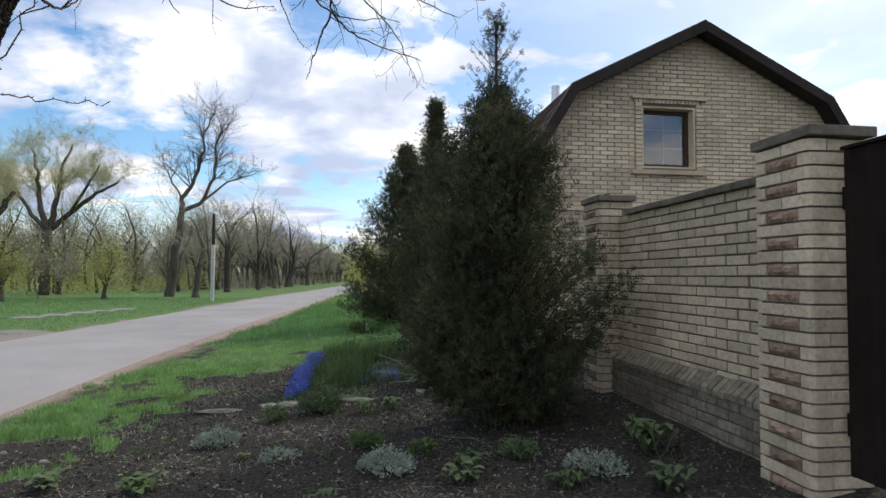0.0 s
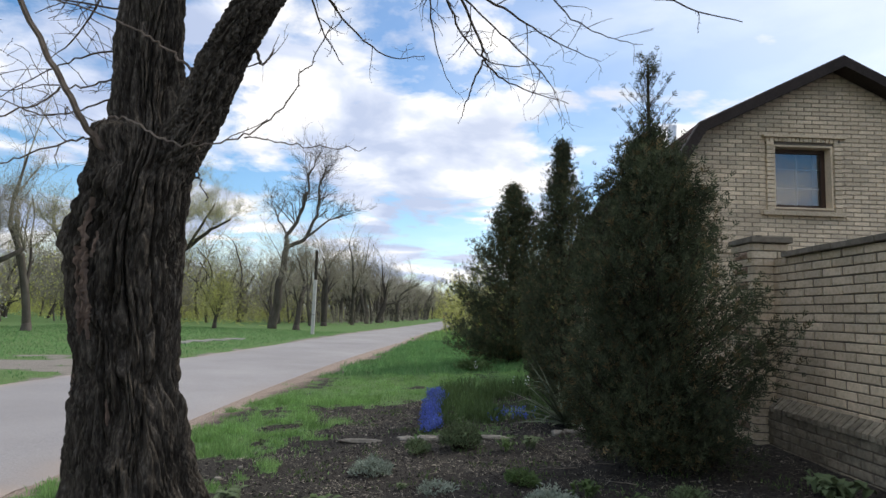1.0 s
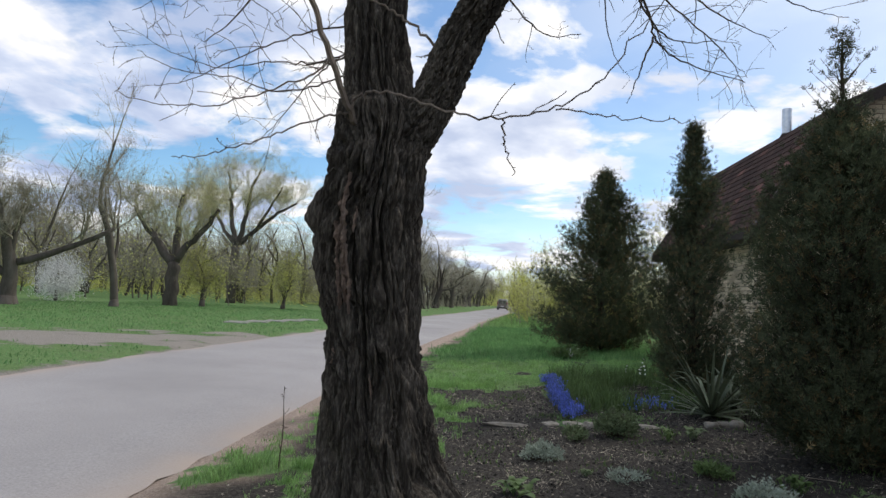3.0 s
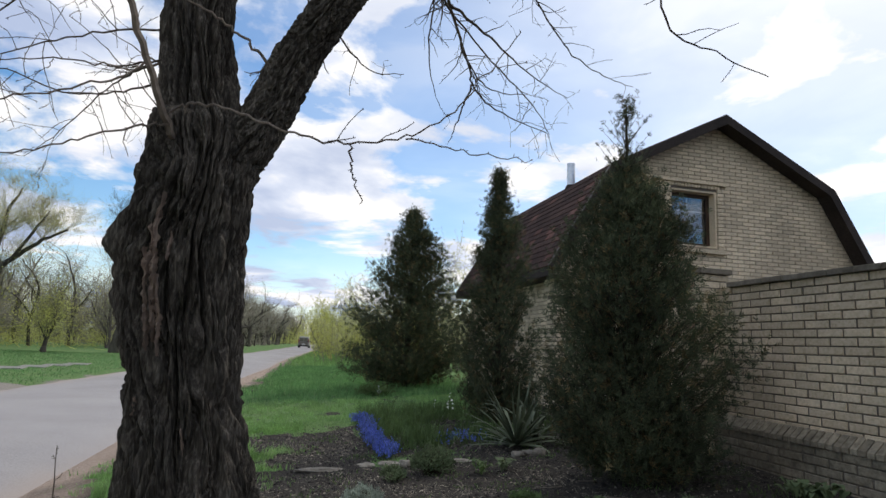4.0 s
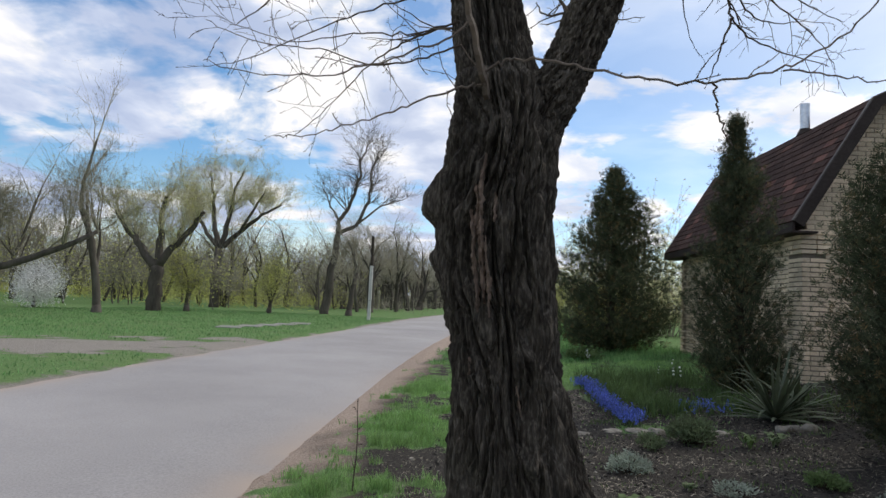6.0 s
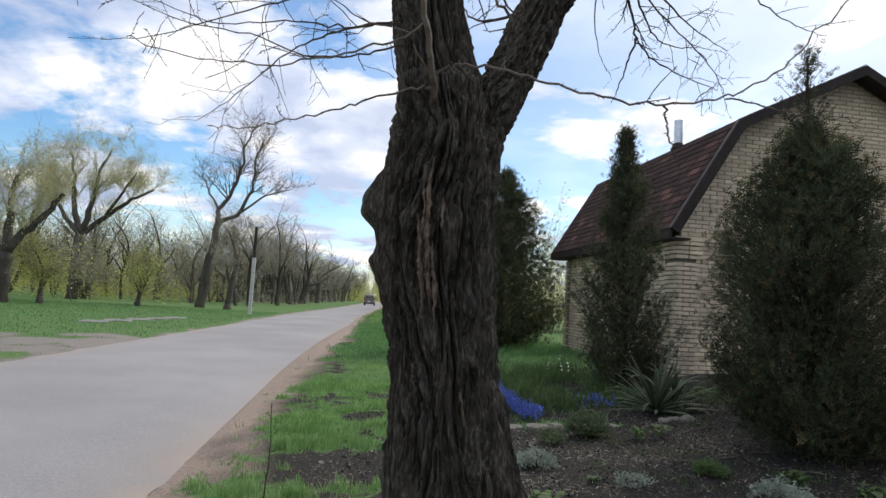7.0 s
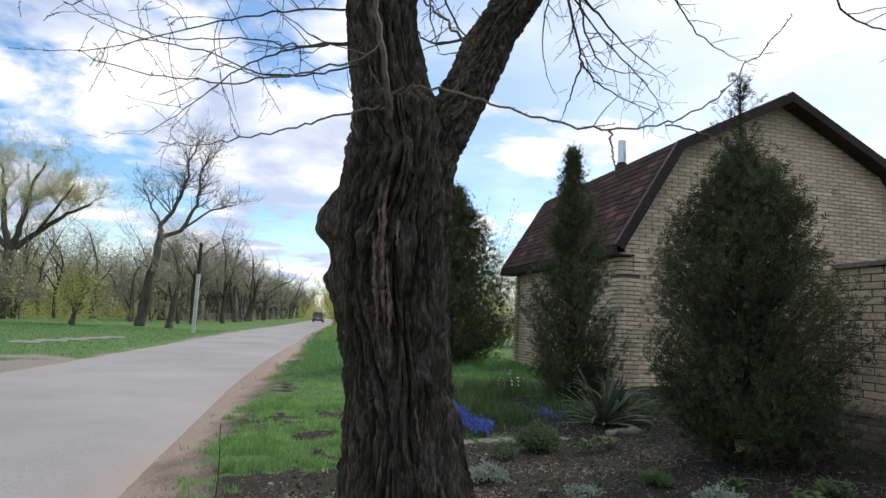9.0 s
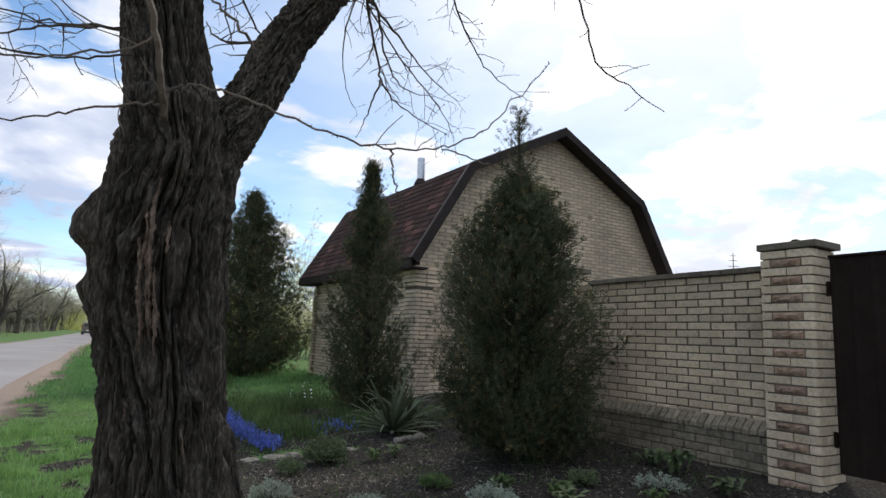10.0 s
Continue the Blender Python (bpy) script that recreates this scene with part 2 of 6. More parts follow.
def glass_material(name, tint, rough):
    m = bpy.data.materials.new(name)
    m.use_nodes = True
    n, l = m.node_tree.nodes, m.node_tree.links
    g, t, mx, fr = n.new("ShaderNodeBsdfGlossy"), n.new("ShaderNodeBsdfTransparent"), n.new("ShaderNodeMixShader"), n.new("ShaderNodeFresnel")
    g.inputs["Roughness"].default_value = rough
    t.inputs["Color"].default_value = (*tint, 1)
    fr.inputs[0].default_value = 1.55
    add = n.new("ShaderNodeMath")
    add.operation, add.use_clamp = "ADD", True
    add.inputs[1].default_value = 0.08
    nz, bp = n.new("ShaderNodeTexNoise"), n.new("ShaderNodeBump")
    nz.inputs["Scale"].default_value = 6
    bp.inputs["Strength"].default_value, bp.inputs["Distance"].default_value = 0.15, 0.01
    l.new(nz.outputs[0], bp.inputs["Height"])
    l.new(bp.outputs[0], g.inputs["Normal"])
    l.new(fr.outputs[0], add.inputs[0])
    l.new(add.outputs[0], mx.inputs[0])
    l.new(t.outputs[0], mx.inputs[1])
    l.new(g.outputs[0], mx.inputs[2])
    l.new(mx.outputs[0], n["Material Output"].inputs[0])
    return m


m_glass = glass_material("window_glass", (0.75, 0.78, 0.8), 0.02)
m_carglass = glass_material("tinted_glass", (0.25, 0.27, 0.28), 0.03)


# ---- helpers for building ----
class Mesh:
    """Points and faces gathered for one mesh."""

    def __init__(self):
        self.v, self.f = [], []

    def add(self, verts, faces):
        k = len(self.v)
        self.v.extend(verts)
        self.f.extend([tuple(i + k for i in f) for f in faces])

    def box(self, x0, x1, y0, y1, z0, z1):
        self.add([(x0, y0, z0), (x1, y0, z0), (x1, y1, z0), (x0, y1, z0), (x0, y0, z1), (x1, y0, z1), (x1, y1, z1), (x0, y1, z1)],
                 [(0, 3, 2, 1), (4, 5, 6, 7), (0, 1, 5, 4), (1, 2, 6, 5), (2, 3, 7, 6), (3, 0, 4, 7)])

    def prism(self, poly, axis, a, b):
        """A polygon (u, v) drawn out along an axis; for y, u is x and v is z; for x, u is y and v is z; for z, u is x and v is y."""
        n = len(poly)
        at = {"y": lambda u, w, s: (u, s, w), "x": lambda u, w, s: (s, u, w), "z": lambda u, w, s: (u, w, s)}[axis]
        self.add([at(u, w, a) for u, w in poly] + [at(u, w, b) for u, w in poly],
                 [tuple(range(n)), tuple(range(2 * n - 1, n - 1, -1))] + [(i, i + n, (i + 1) % n + n, (i + 1) % n) for i in range(n)])

    def tube(self, path, radii, sides=6, cap=True):
        """A tapered tube along a path."""
        k, n = len(self.v), len(path)
        side = None
        for i, (p, r) in enumerate(zip(path, radii)):
            d = (Vector(path[min(i + 1, n - 1)]) - Vector(path[max(i - 1, 0)])).normalized()
            if side is None:
                side = d.orthogonal().normalized()
            side = (side - d * side.dot(d))
            side = side.normalized() if side.length > 1e-6 else d.orthogonal().normalized()
            other = d.cross(side)
            for j in range(sides):
                a = 2 * math.pi * j / sides
                q = Vector(p) + (side * math.cos(a) + other * math.sin(a)) * r
                self.v.append((q.x, q.y, q.z))
        for i in range(n - 1):
            for j in range(sides):
                a, b = k + i * sides + j, k + i * sides + (j + 1) % sides
                self.f.append((a, b, b + sides, a + sides))
        if cap:
            self.f.append(tuple(k + (n - 1) * sides + j for j in range(sides)))
            self.f.append(tuple(k + j for j in reversed(range(sides))))

    def done(self, name, mat, parent=None, label="", kind="", smooth=False, mesh=None):
        me = bpy.data.meshes.new(name)
        me.from_pydata(self.v, [], self.f)
        me.materials.append(mat)
        if smooth:
            me.polygons.foreach_set("use_smooth", [True] * len(me.polygons))
        ob = new(name, me)
        ob.parent = parent
        return tagged(ob, label=label, kind=kind)


def part(name, bm, mat, parent, label=""):
    """One bmesh as one part under a thing or a part."""
    me = bpy.data.meshes.new(name)
    bmesh.ops.recalc_face_normals(bm, faces=bm.faces)
    bm.to_mesh(me)
    bm.free()
    me.materials.append(mat)
    ob = new(name, me)
    ob.parent = parent
    return tagged(ob, label=label)


def boxes(*dims, bevel=0.0, segments=2):
    """A bmesh of boxes (x0, x1, y0, y1, z0, z1), with rounded edges."""
    bm = bmesh.new()
    for x0, x1, y0, y1, z0, z1 in dims:
        bmesh.ops.create_cube(bm, size=1, matrix=Matrix.Translation(((x0 + x1) / 2, (y0 + y1) / 2, (z0 + z1) / 2)) @ Matrix.Diagonal((x1 - x0, y1 - y0, z1 - z0, 1)))
    if bevel:
        bmesh.ops.bevel(bm, geom=bm.edges[:], offset=bevel, segments=segments, affect="EDGES", profile=0.6)
    return bm


def thing(name, label, category, at=(0, 0, 0), group=""):
    """A thing with parts: an Empty at its base."""
    ob = new(name)
    ob.location = at
    return tagged(ob, label, category, group, "")


def under(ob, parent):
    ob.parent = parent
    return ob


GX = [-60, -9.75, -9.35, -5.1, -4.83, -4.45, -2, 0, 1.5, 2.2, 40]
GZ = [-0.16, -0.12, -0.22, -0.22, -0.135, -0.07, 0.03, 0.17, 0.30, 0.40, 0.5]


def road_mid(y):
    return float(np.interp(y, [-200, 0, 7, 12, 24, 42, 82, 180, 400], [-7.5, -7.26, -7.19, -7.03, -6.35, -5.6, -2.6, 3.4, 20.0]))


def road_half(y):
    return float(np.interp(y, [-200, 7, 12, 24, 42, 400], [2.32, 2.32, 2.42, 2.45, 2.4, 2.3]))


def ground_z(x, y):
    """The lie of the land: a verge that rises from the road to the house, and a level park."""
    shift = road_mid(y) - road_mid(8)
    z = float(np.interp(x - shift * min(1, max(0, (y - 12) / 20)), GX, GZ))
    if -4.6 < x < 3 and 2 < y < 20:
        z += 0.018 * noise.noise(Vector((x * 2.3, y * 2.3, 0)))
    return z


# ---- ground, road ----
def fbm(x, y, s, seed=0.0):
    return noise.fractal(Vector((x * s, y * s, seed)), 1.0, 2.0, 4)


def bed_edge_west(y):
    return float(np.interp(y, [0, 5, 8, 10, 11], [-3.4, -3.2, -2.9, -2.25, -1.6]))


def grass_amount(x, y):
    """How much grass grows at a place: 0 bare, 1 full."""
    mid, half = road_mid(y), road_half(y)
    n = fbm(x, y, 0.9) + 0.5 * fbm(x, y, 3.1, 5)
    if x < mid - half:
        far = mid - half - x
        g = min(1, far / 0.5 + n * 0.6)
        track = abs((x + 9.3) * 0.6 - (y - 16.6) * 0.8) / 2.0
        if x < mid - half + 0.2 and y < 40:
            g = min(g, max(0, (track - 0.70) * 2.2 + n * 2.0))
        return max(0, min(1, g))
    if x < mid + half:
        return 0
    off = x - (mid + half)
    g = (off - 0.34 + 0.55 * n + 0.5 * fbm(x, y, 3.6, 2)) / 0.4
    if y < 18:
        g = min(g, 0.62 + 1.5 * n + 1.2 * fbm(x, y, 4.6, 7) + 0.06 * (y - 5) + (0.4 if y > 9.5 else 0))
    north = 9.9 + 0.35 * (x + 2.2) + 0.5 * n
    if y < north:
        inside = (x - bed_edge_west(y)) + 0.45 * n
        g = min(g, 1 - inside / 0.35)
        if 6.9 < y and -1.7 < x < 0.6:
            g = max(g, 0.25 + 0.6 * n)
    for px, py, pr in ((-3.55, 5.5, 0.5), (-3.5, 7.7, 0.35), (-3.0, 4.2, 1.1), (-2.7, 9.0, 0.6)):
        dd = math.hypot((x - px) * 0.85, y - py) / pr
        g = min(g, (dd - 0.75 + 0.6 * n + 0.5 * fbm(x, y, 4.5, 8)) * 2.5)
    return max(0.0, min(1.0, g))


def sand_amount(x, y):
    """Light sandy dirt: the road's shoulder and the park's track."""
    mid, half = road_mid(y), road_half(y)
    n = fbm(x, y, 1.1, 9)
    if x < mid - half:
        return max(0, min(1, 1.2 - grass_amount(x, y)))
    off = x - (mid + half)
    return max(0, min(1, 1.3 - off / 0.55 + 0.6 * n))


def spaced(stops):
    out = []
    for (a, _), (b, step) in zip(stops, stops[1:]):
        k = max(1, round((b - a) / step))
        out += [a + (b - a) * i / k for i in range(k)]
    return out + [stops[-1][0]]


xs = spaced([(-4500, 0), (-400, 900), (-60, 40), (-26, 2.5), (-10.4, 0.5), (-4.9, 0.3), (2.2, 0.075), (8, 0.6), (60, 12), (4500, 800)])
ys = spaced([(-4500, 0), (-300, 1000), (-10, 30), (-4, 1.5), (1.5, 0.15), (13, 0.075), (24, 0.25), (60, 1.5), (200, 9), (4500, 800)])
gv = [(x, y, ground_z(x, y)) for y in ys for x in xs]
nx = len(xs)
gf = [(j * nx + i, j * nx + i + 1, (j + 1) * nx + i + 1, (j + 1) * nx + i) for j in range(len(ys) - 1) for i in range(nx - 1)]
gme = bpy.data.meshes.new("ground")
gme.from_pydata(gv, [], gf)
gme.polygons.foreach_set("use_smooth", [True] * len(gf))
cover_layer = gme.attributes.new("cover", "FLOAT_VECTOR", "POINT")
cover_layer.data.foreach_set("vector", [c for x, y, z in gv for c in (grass_amount(x, y), sand_amount(x, y), 1.0 if x < road_mid(y) else 0.0)])
ground = tagged(new("ground", gme), "uneven spring ground of grass, dark garden soil and sandy verge", "ground", kind="structure")


def ground_material():
    m = bpy.data.materials.new("earth_and_turf")
    m.use_nodes = True
    n, l = m.node_tree.nodes, m.node_tree.links
    b = n["Principled BSDF"]
    b.inputs["Roughness"].default_value, b.inputs["Specular IOR Level"].default_value = 0.97, 0.1
    at, geo, sp = n.new("ShaderNodeAttribute"), n.new("ShaderNodeNewGeometry"), n.new("ShaderNodeSeparateXYZ")
    at.attribute_name = "cover"
    l.new(at.outputs["Vector"], sp.inputs[0])

    def nz(scale, detail=6, rough=0.65):
        t = n.new("ShaderNodeTexNoise")
        l.new(geo.outputs["Position"], t.inputs["Vector"])
        t.inputs["Scale"].default_value, t.inputs["Detail"].default_value, t.inputs["Roughness"].default_value = scale, detail, rough
        return t.outputs[0]

    def ramp(fac, stops):
        r = n.new("ShaderNodeValToRGB")
        while len(r.color_ramp.elements) < len(stops):
            r.color_ramp.elements.new(0.5)
        for e, (p, c) in zip(r.color_ramp.elements, stops):
            e.position, e.color = p, (*c, 1)
        l.new(fac, r.inputs[0])
        return r.outputs[0]

    def mix(fac, a, c):
        x = n.new("ShaderNodeMixRGB")
        l.new(fac, x.inputs[0])
        l.new(a, x.inputs[1])
        l.new(c, x.inputs[2])
        return x.outputs[0]

    fine = nz(38)
    soil = ramp(fine, [(0.30, (0.022, 0.019, 0.016)), (0.5, (0.046, 0.041, 0.035)), (0.74, (0.12, 0.106, 0.09))])
    sand = ramp(fine, [(0.3, (0.24, 0.18, 0.14)), (0.55, (0.39, 0.305, 0.245)), (0.75, (0.49, 0.41, 0.345))])
    turf = ramp(nz(9), [(0.3, (0.08, 0.13, 0.05)), (0.5, (0.135, 0.215, 0.08)), (0.72, (0.225, 0.30, 0.135))])
    tone = ramp(nz(0.35, 4), [(0.35, (0.12, 0.175, 0.065)), (0.65, (0.085, 0.195, 0.055))])
    turf2 = n.new("ShaderNodeMixRGB")
    turf2.inputs[0].default_value = 0.45
    l.new(turf, turf2.inputs[1])
    l.new(tone, turf2.inputs[2])
    dust = ramp(fine, [(0.3, (0.19, 0.165, 0.14)), (0.55, (0.29, 0.262, 0.23)), (0.75, (0.40, 0.37, 0.335))])
    base = mix(sp.outputs[1], soil, mix(sp.outputs[2], sand, dust))

    def sharpen(v, grain):
        a = n.new("ShaderNodeMath")
        a.operation = "ADD"
        g = n.new("ShaderNodeMapRange")
        g.inputs[3].default_value, g.inputs[4].default_value = -0.45, 0.45
        l.new(grain, g.inputs[0])
        l.new(v, a.inputs[0])
        l.new(g.outputs[0], a.inputs[1])
        s = n.new("ShaderNodeMapRange")
        s.inputs[1].default_value, s.inputs[2].default_value = 0.3, 0.6
        l.new(a.outputs[0], s.inputs[0])
        return s.outputs[0]

    l.new(mix(sharpen(sp.outputs[0], nz(14)), base, turf2.outputs[0]), b.inputs["Base Color"])
    bp = n.new("ShaderNodeBump")
    bp.inputs["Strength"].default_value, bp.inputs["Distance"].default_value = 0.9, 0.03
    l.new(fine, bp.inputs["Height"])
    l.new(bp.outputs[0], b.inputs["Normal"])
    return m


gme.materials.append(ground_material())

# the road: a thin sheet of asphalt with a ragged edge
rd = Mesh()
rys = spaced([(-120, 0), (0, 6), (16, 0.12), (40, 0.6), (400, 6)])
cols = 13
for y in rys:
    c, h = road_mid(y), road_half(y)
    for i in range(cols):
        u = i / (cols - 1) * 2 - 1
        edge = (0.10 * fbm(0, y, 0.8, 3) + 0.06 * fbm(0, y, 3.5, 4)) if i == cols - 1 else (0.12 * fbm(0, y, 0.9, 8) if i == 0 else 0)
        rd.v.append((c + u * h + edge, y, -0.105 - 0.03 * u * u - (0.02 if abs(u) == 1 else 0)))
for j in range(len(rys) - 1):
    for i in range(cols - 1):
        a = j * cols + i
        rd.f.append((a, a + 1, a + 1 + cols, a + cols))
dust_layer = []
for j, y in enumerate(rys):
    for i in range(cols):
        u = i / (cols - 1) * 2 - 1
        dust_layer.append(max(0.0, min(1.0, (abs(u) - 0.80) / 0.2 * (0.75 + 0.9 * fbm(u, y, 0.7, 6)))))
m_road = material("worn_grey_asphalt", [(0.24, 0.224, 0.219), (0.312, 0.293, 0.287), (0.37, 0.35, 0.343)], 55, 0.85, 0.35, 0.25, 0.16, spec=0.3)
rn, rl = m_road.node_tree.nodes, m_road.node_tree.links
bs = rn["Principled BSDF"]
plain = bs.inputs["Base Color"].links[0].from_socket
da, dm = rn.new("ShaderNodeAttribute"), rn.new("ShaderNodeMixRGB")
da.attribute_name = "dust"
dm.inputs[2].default_value = (0.37, 0.30, 0.25, 1)
rl.new(da.outputs["Fac"], dm.inputs[0])
rl.new(plain, dm.inputs[1])
rl.new(dm.outputs[0], bs.inputs["Base Color"])
road = tagged(rd.done("road", m_road, smooth=True), "worn grey asphalt lane with a ragged sandy edge", "road", kind="structure")
road.data.attributes.new("dust", "FLOAT", "POINT").data.foreach_set("value", dust_layer)

# stepping slabs of a path across the park lawn
path = thing("footpath", "pale concrete slabs of a path across the lawn", "path")
tagged(path, kind="structure")
for i in range(5):
    x, y = -12.6 + 0.30 * i, 23.8 + 1.35 * i
    bm = boxes((-0.45, 0.45, -0.62, 0.62, -0.05, 0.035), bevel=0.015)
    ob = part("slab", bm, m_concrete, path)
    ob.matrix_basis = pose(x, y, ground_z(x, y), 0, 0, 8 + random.uniform(-6, 6))


# ---- bricks ----
COURSE, JOINT = 0.075, 0.012


def brick_mesh(name, length, depth=0.05, height=0.063, mat=m_brick, rough=0.0, seed=0):
    """A brick that shows its long side to -y, with worn edges; or a rough-hewn face."""
    me = bpy.data.meshes.new(name)
    h, l, c = height / 2, length / 2, 0.004
    if not rough:
        front = [(-l + c, 0, -h + c), (l - c, 0, -h + c), (l - c, 0, h - c), (-l + c, 0, h - c)]
        ring = [(-l, c, -h), (l, c, -h), (l, c, h), (-l, c, h)]
        back = [(-l, depth, -h), (l, depth, -h), (l, depth, h), (-l, depth, h)]
        faces = [(0, 1, 2, 3)] + [(i, i + 4, (i + 1) % 4 + 4, (i + 1) % 4) for i in range(4)] + [(i + 4, i + 8, (i + 1) % 4 + 8, (i + 1) % 4 + 4) for i in range(4)]
        faces = [tuple(reversed(f)) for f in faces[1:]] + [faces[0]]
        me.from_pydata(front + ring + back, [], faces)
    else:
        rng = random.Random(seed)
        a, b = 7, 3
        vs = []
        for j in range(b + 1):
            for i in range(a + 1):
                rim = i in (0, a) or j in (0, b)
                vs.append((-l + 2 * l * i / a, 0.006 if rim else -rng.uniform(0, rough), -h + 2 * h * j / b))
        fs = [(j * (a + 1) + i, j * (a + 1) + i + 1, (j + 1) * (a + 1) + i + 1, (j + 1) * (a + 1) + i) for j in range(b) for i in range(a)]
        k = len(vs)
        vs += [(-l, depth, -h), (l, depth, -h), (l, depth, h), (-l, depth, h)]
        rimi = [0, a, (b + 1) * (a + 1) - 1, b * (a + 1)]
        for i in range(4):
            fs.append((rimi[(i + 1) % 4], rimi[i], k + i, k + (i + 1) % 4))
        me.from_pydata(vs, [], fs)
    me.materials.append(mat)
    return me


brick_cache = {}


def brick_of(length, mat=m_brick):
    key = (round(length * 50) / 50, mat.name)
    if key not in brick_cache:
        brick_cache[key] = brick_mesh("brick", max(0.03, key[0]), mat=mat)
    return brick_cache[key], key[0]


def lay(parent, me, m, name="brick"):
    ob = new(name, me)
    ob.parent = parent
    ob.matrix_basis = m
    return ob


def join_brick(ms, m, length, depth=0.05, height=0.063):
    """The same brick, joined into one mesh with many others."""
    h, l, c = height / 2, length / 2, 0.004
    pts = [(-l + c, 0, -h + c), (l - c, 0, -h + c), (l - c, 0, h - c), (-l + c, 0, h - c), (-l, depth, -h), (l, depth, -h), (l, depth, h), (-l, depth, h)]
    ms.add([tuple(m @ Vector(p)) for p in pts], [(0, 1, 2, 3), (4, 0, 3, 7), (1, 5, 6, 2), (3, 2, 6, 7), (4, 5, 1, 0)])


# ---- the fence: two pillars, a brick wall on a plinth, a gate ----
WALL_X, PLINTH_X, FENCE_TOP = 1.76, 1.68, 2.13
P1 = (1.55, 1.91, 3.10, 3.53)     # x0, x1, y0, y1


def corner_mesh(w, s, r=0.045, height=0.063):
    """A corner brick with a rounded arris: w along the west face, s along the south face; corner at the origin, body to +x and +y."""
    poly = [(s, 0)] + [(r - r * math.sin(a), r - r * math.cos(a)) for a in [math.pi / 2 * i / 4 for i in range(5)]] + [(0, w), (0.06, w), (0.06, 0.06), (s, 0.06)]
    ms = Mesh()
    n = len(poly)
    h = height / 2
    ms.add([(u, v, -h) for u, v in poly] + [(u, v, h) for u, v in poly], [tuple(range(n)), tuple(reversed(range(n, 2 * n)))] + [(i, i + n, (i + 1) % n + n, (i + 1) % n) for i in range(n)])
    me = bpy.data.meshes.new("corner_brick")
    me.from_pydata(ms.v, [], ms.f)
    bm = bmesh.new()
    bm.from_mesh(me)
    bmesh.ops.recalc_face_normals(bm, faces=bm.faces)
    bm.to_mesh(me)
    bm.free()
    me.materials.append(m_brick)
    return me


def pillar(at_y, z0, top):
    """A square brick pillar with rough-hewn bricks let into its west face; local origin at its south-west foot."""
    W, S = P1[3] - P1[2], P1[1] - P1[0]
    ob = thing("fence_pillar", "cream brick gate pillar with rough-hewn reddish bricks", "pillar", (P1[0], at_y, z0), "fence pillars")
    H = top - z0
    part("core", boxes((0.012, S - 0.012, 0.012, W - 0.012, -0.2, H - 0.08), bevel=0.02), m_mortar, ob, "dark recessed mortar")
    cap = part("cap", boxes((-0.02, S + 0.02, -0.05, W + 0.02, H - 0.058, H), bevel=0.008), m_coping, ob, "weathered flat brick cap")
    part("stub", boxes((S / 2 - 0.025, S / 2 + 0.025, W / 2 - 0.025, W / 2 + 0.025, H - 0.001, H + 0.045), bevel=0.006), m_fascia, cap, "short dark metal stub")
    ca, cb = corner_mesh(0.078, 0.245), corner_mesh(0.20, 0.115)
    rust = [brick_mesh("rough_brick", 0.25, mat=m_rustic, rough=0.022, seed=i) for i in range(5)]
    n = int((H - 0.06) / COURSE) + 2
    rng = random.Random(int(at_y * 10))
    for k in range(n):
        z = H - 0.06 - COURSE * (k + 0.5)
        if z < -0.16:
            break
        west = lambda y: pose(0, y, z, 0, 0, -90)
        south = lambda x: pose(x, 0, z)
        north = lambda x: pose(x, W, z, 0, 0, 180)
        j = rng.uniform(-0.002, 0.002)
        if k % 2 == 1:
            lay(ob, ca, pose(j, j, z))
            lay(ob, rust[rng.randrange(5)], pose(-0.002, 0.078 + JOINT + 0.125, z, 0, 0, -90), "rough_brick")
            me, L = brick_of(W - 0.078 - 0.25 - 2 * JOINT)
            lay(ob, me, west(W - L / 2))
            me, L = brick_of(S - 0.245 - JOINT)
            lay(ob, me, south(S - L / 2))
        else:
            lay(ob, cb, pose(j, j, z))
            me, L = brick_of(W - 0.20 - JOINT)
            lay(ob, me, west(W - L / 2))
            me, L = brick_of(S - 0.115 - JOINT)
            lay(ob, me, south(S - L / 2))
        me, L = brick_of(S - 0.02)
        lay(ob, me, north(S / 2))
    return ob


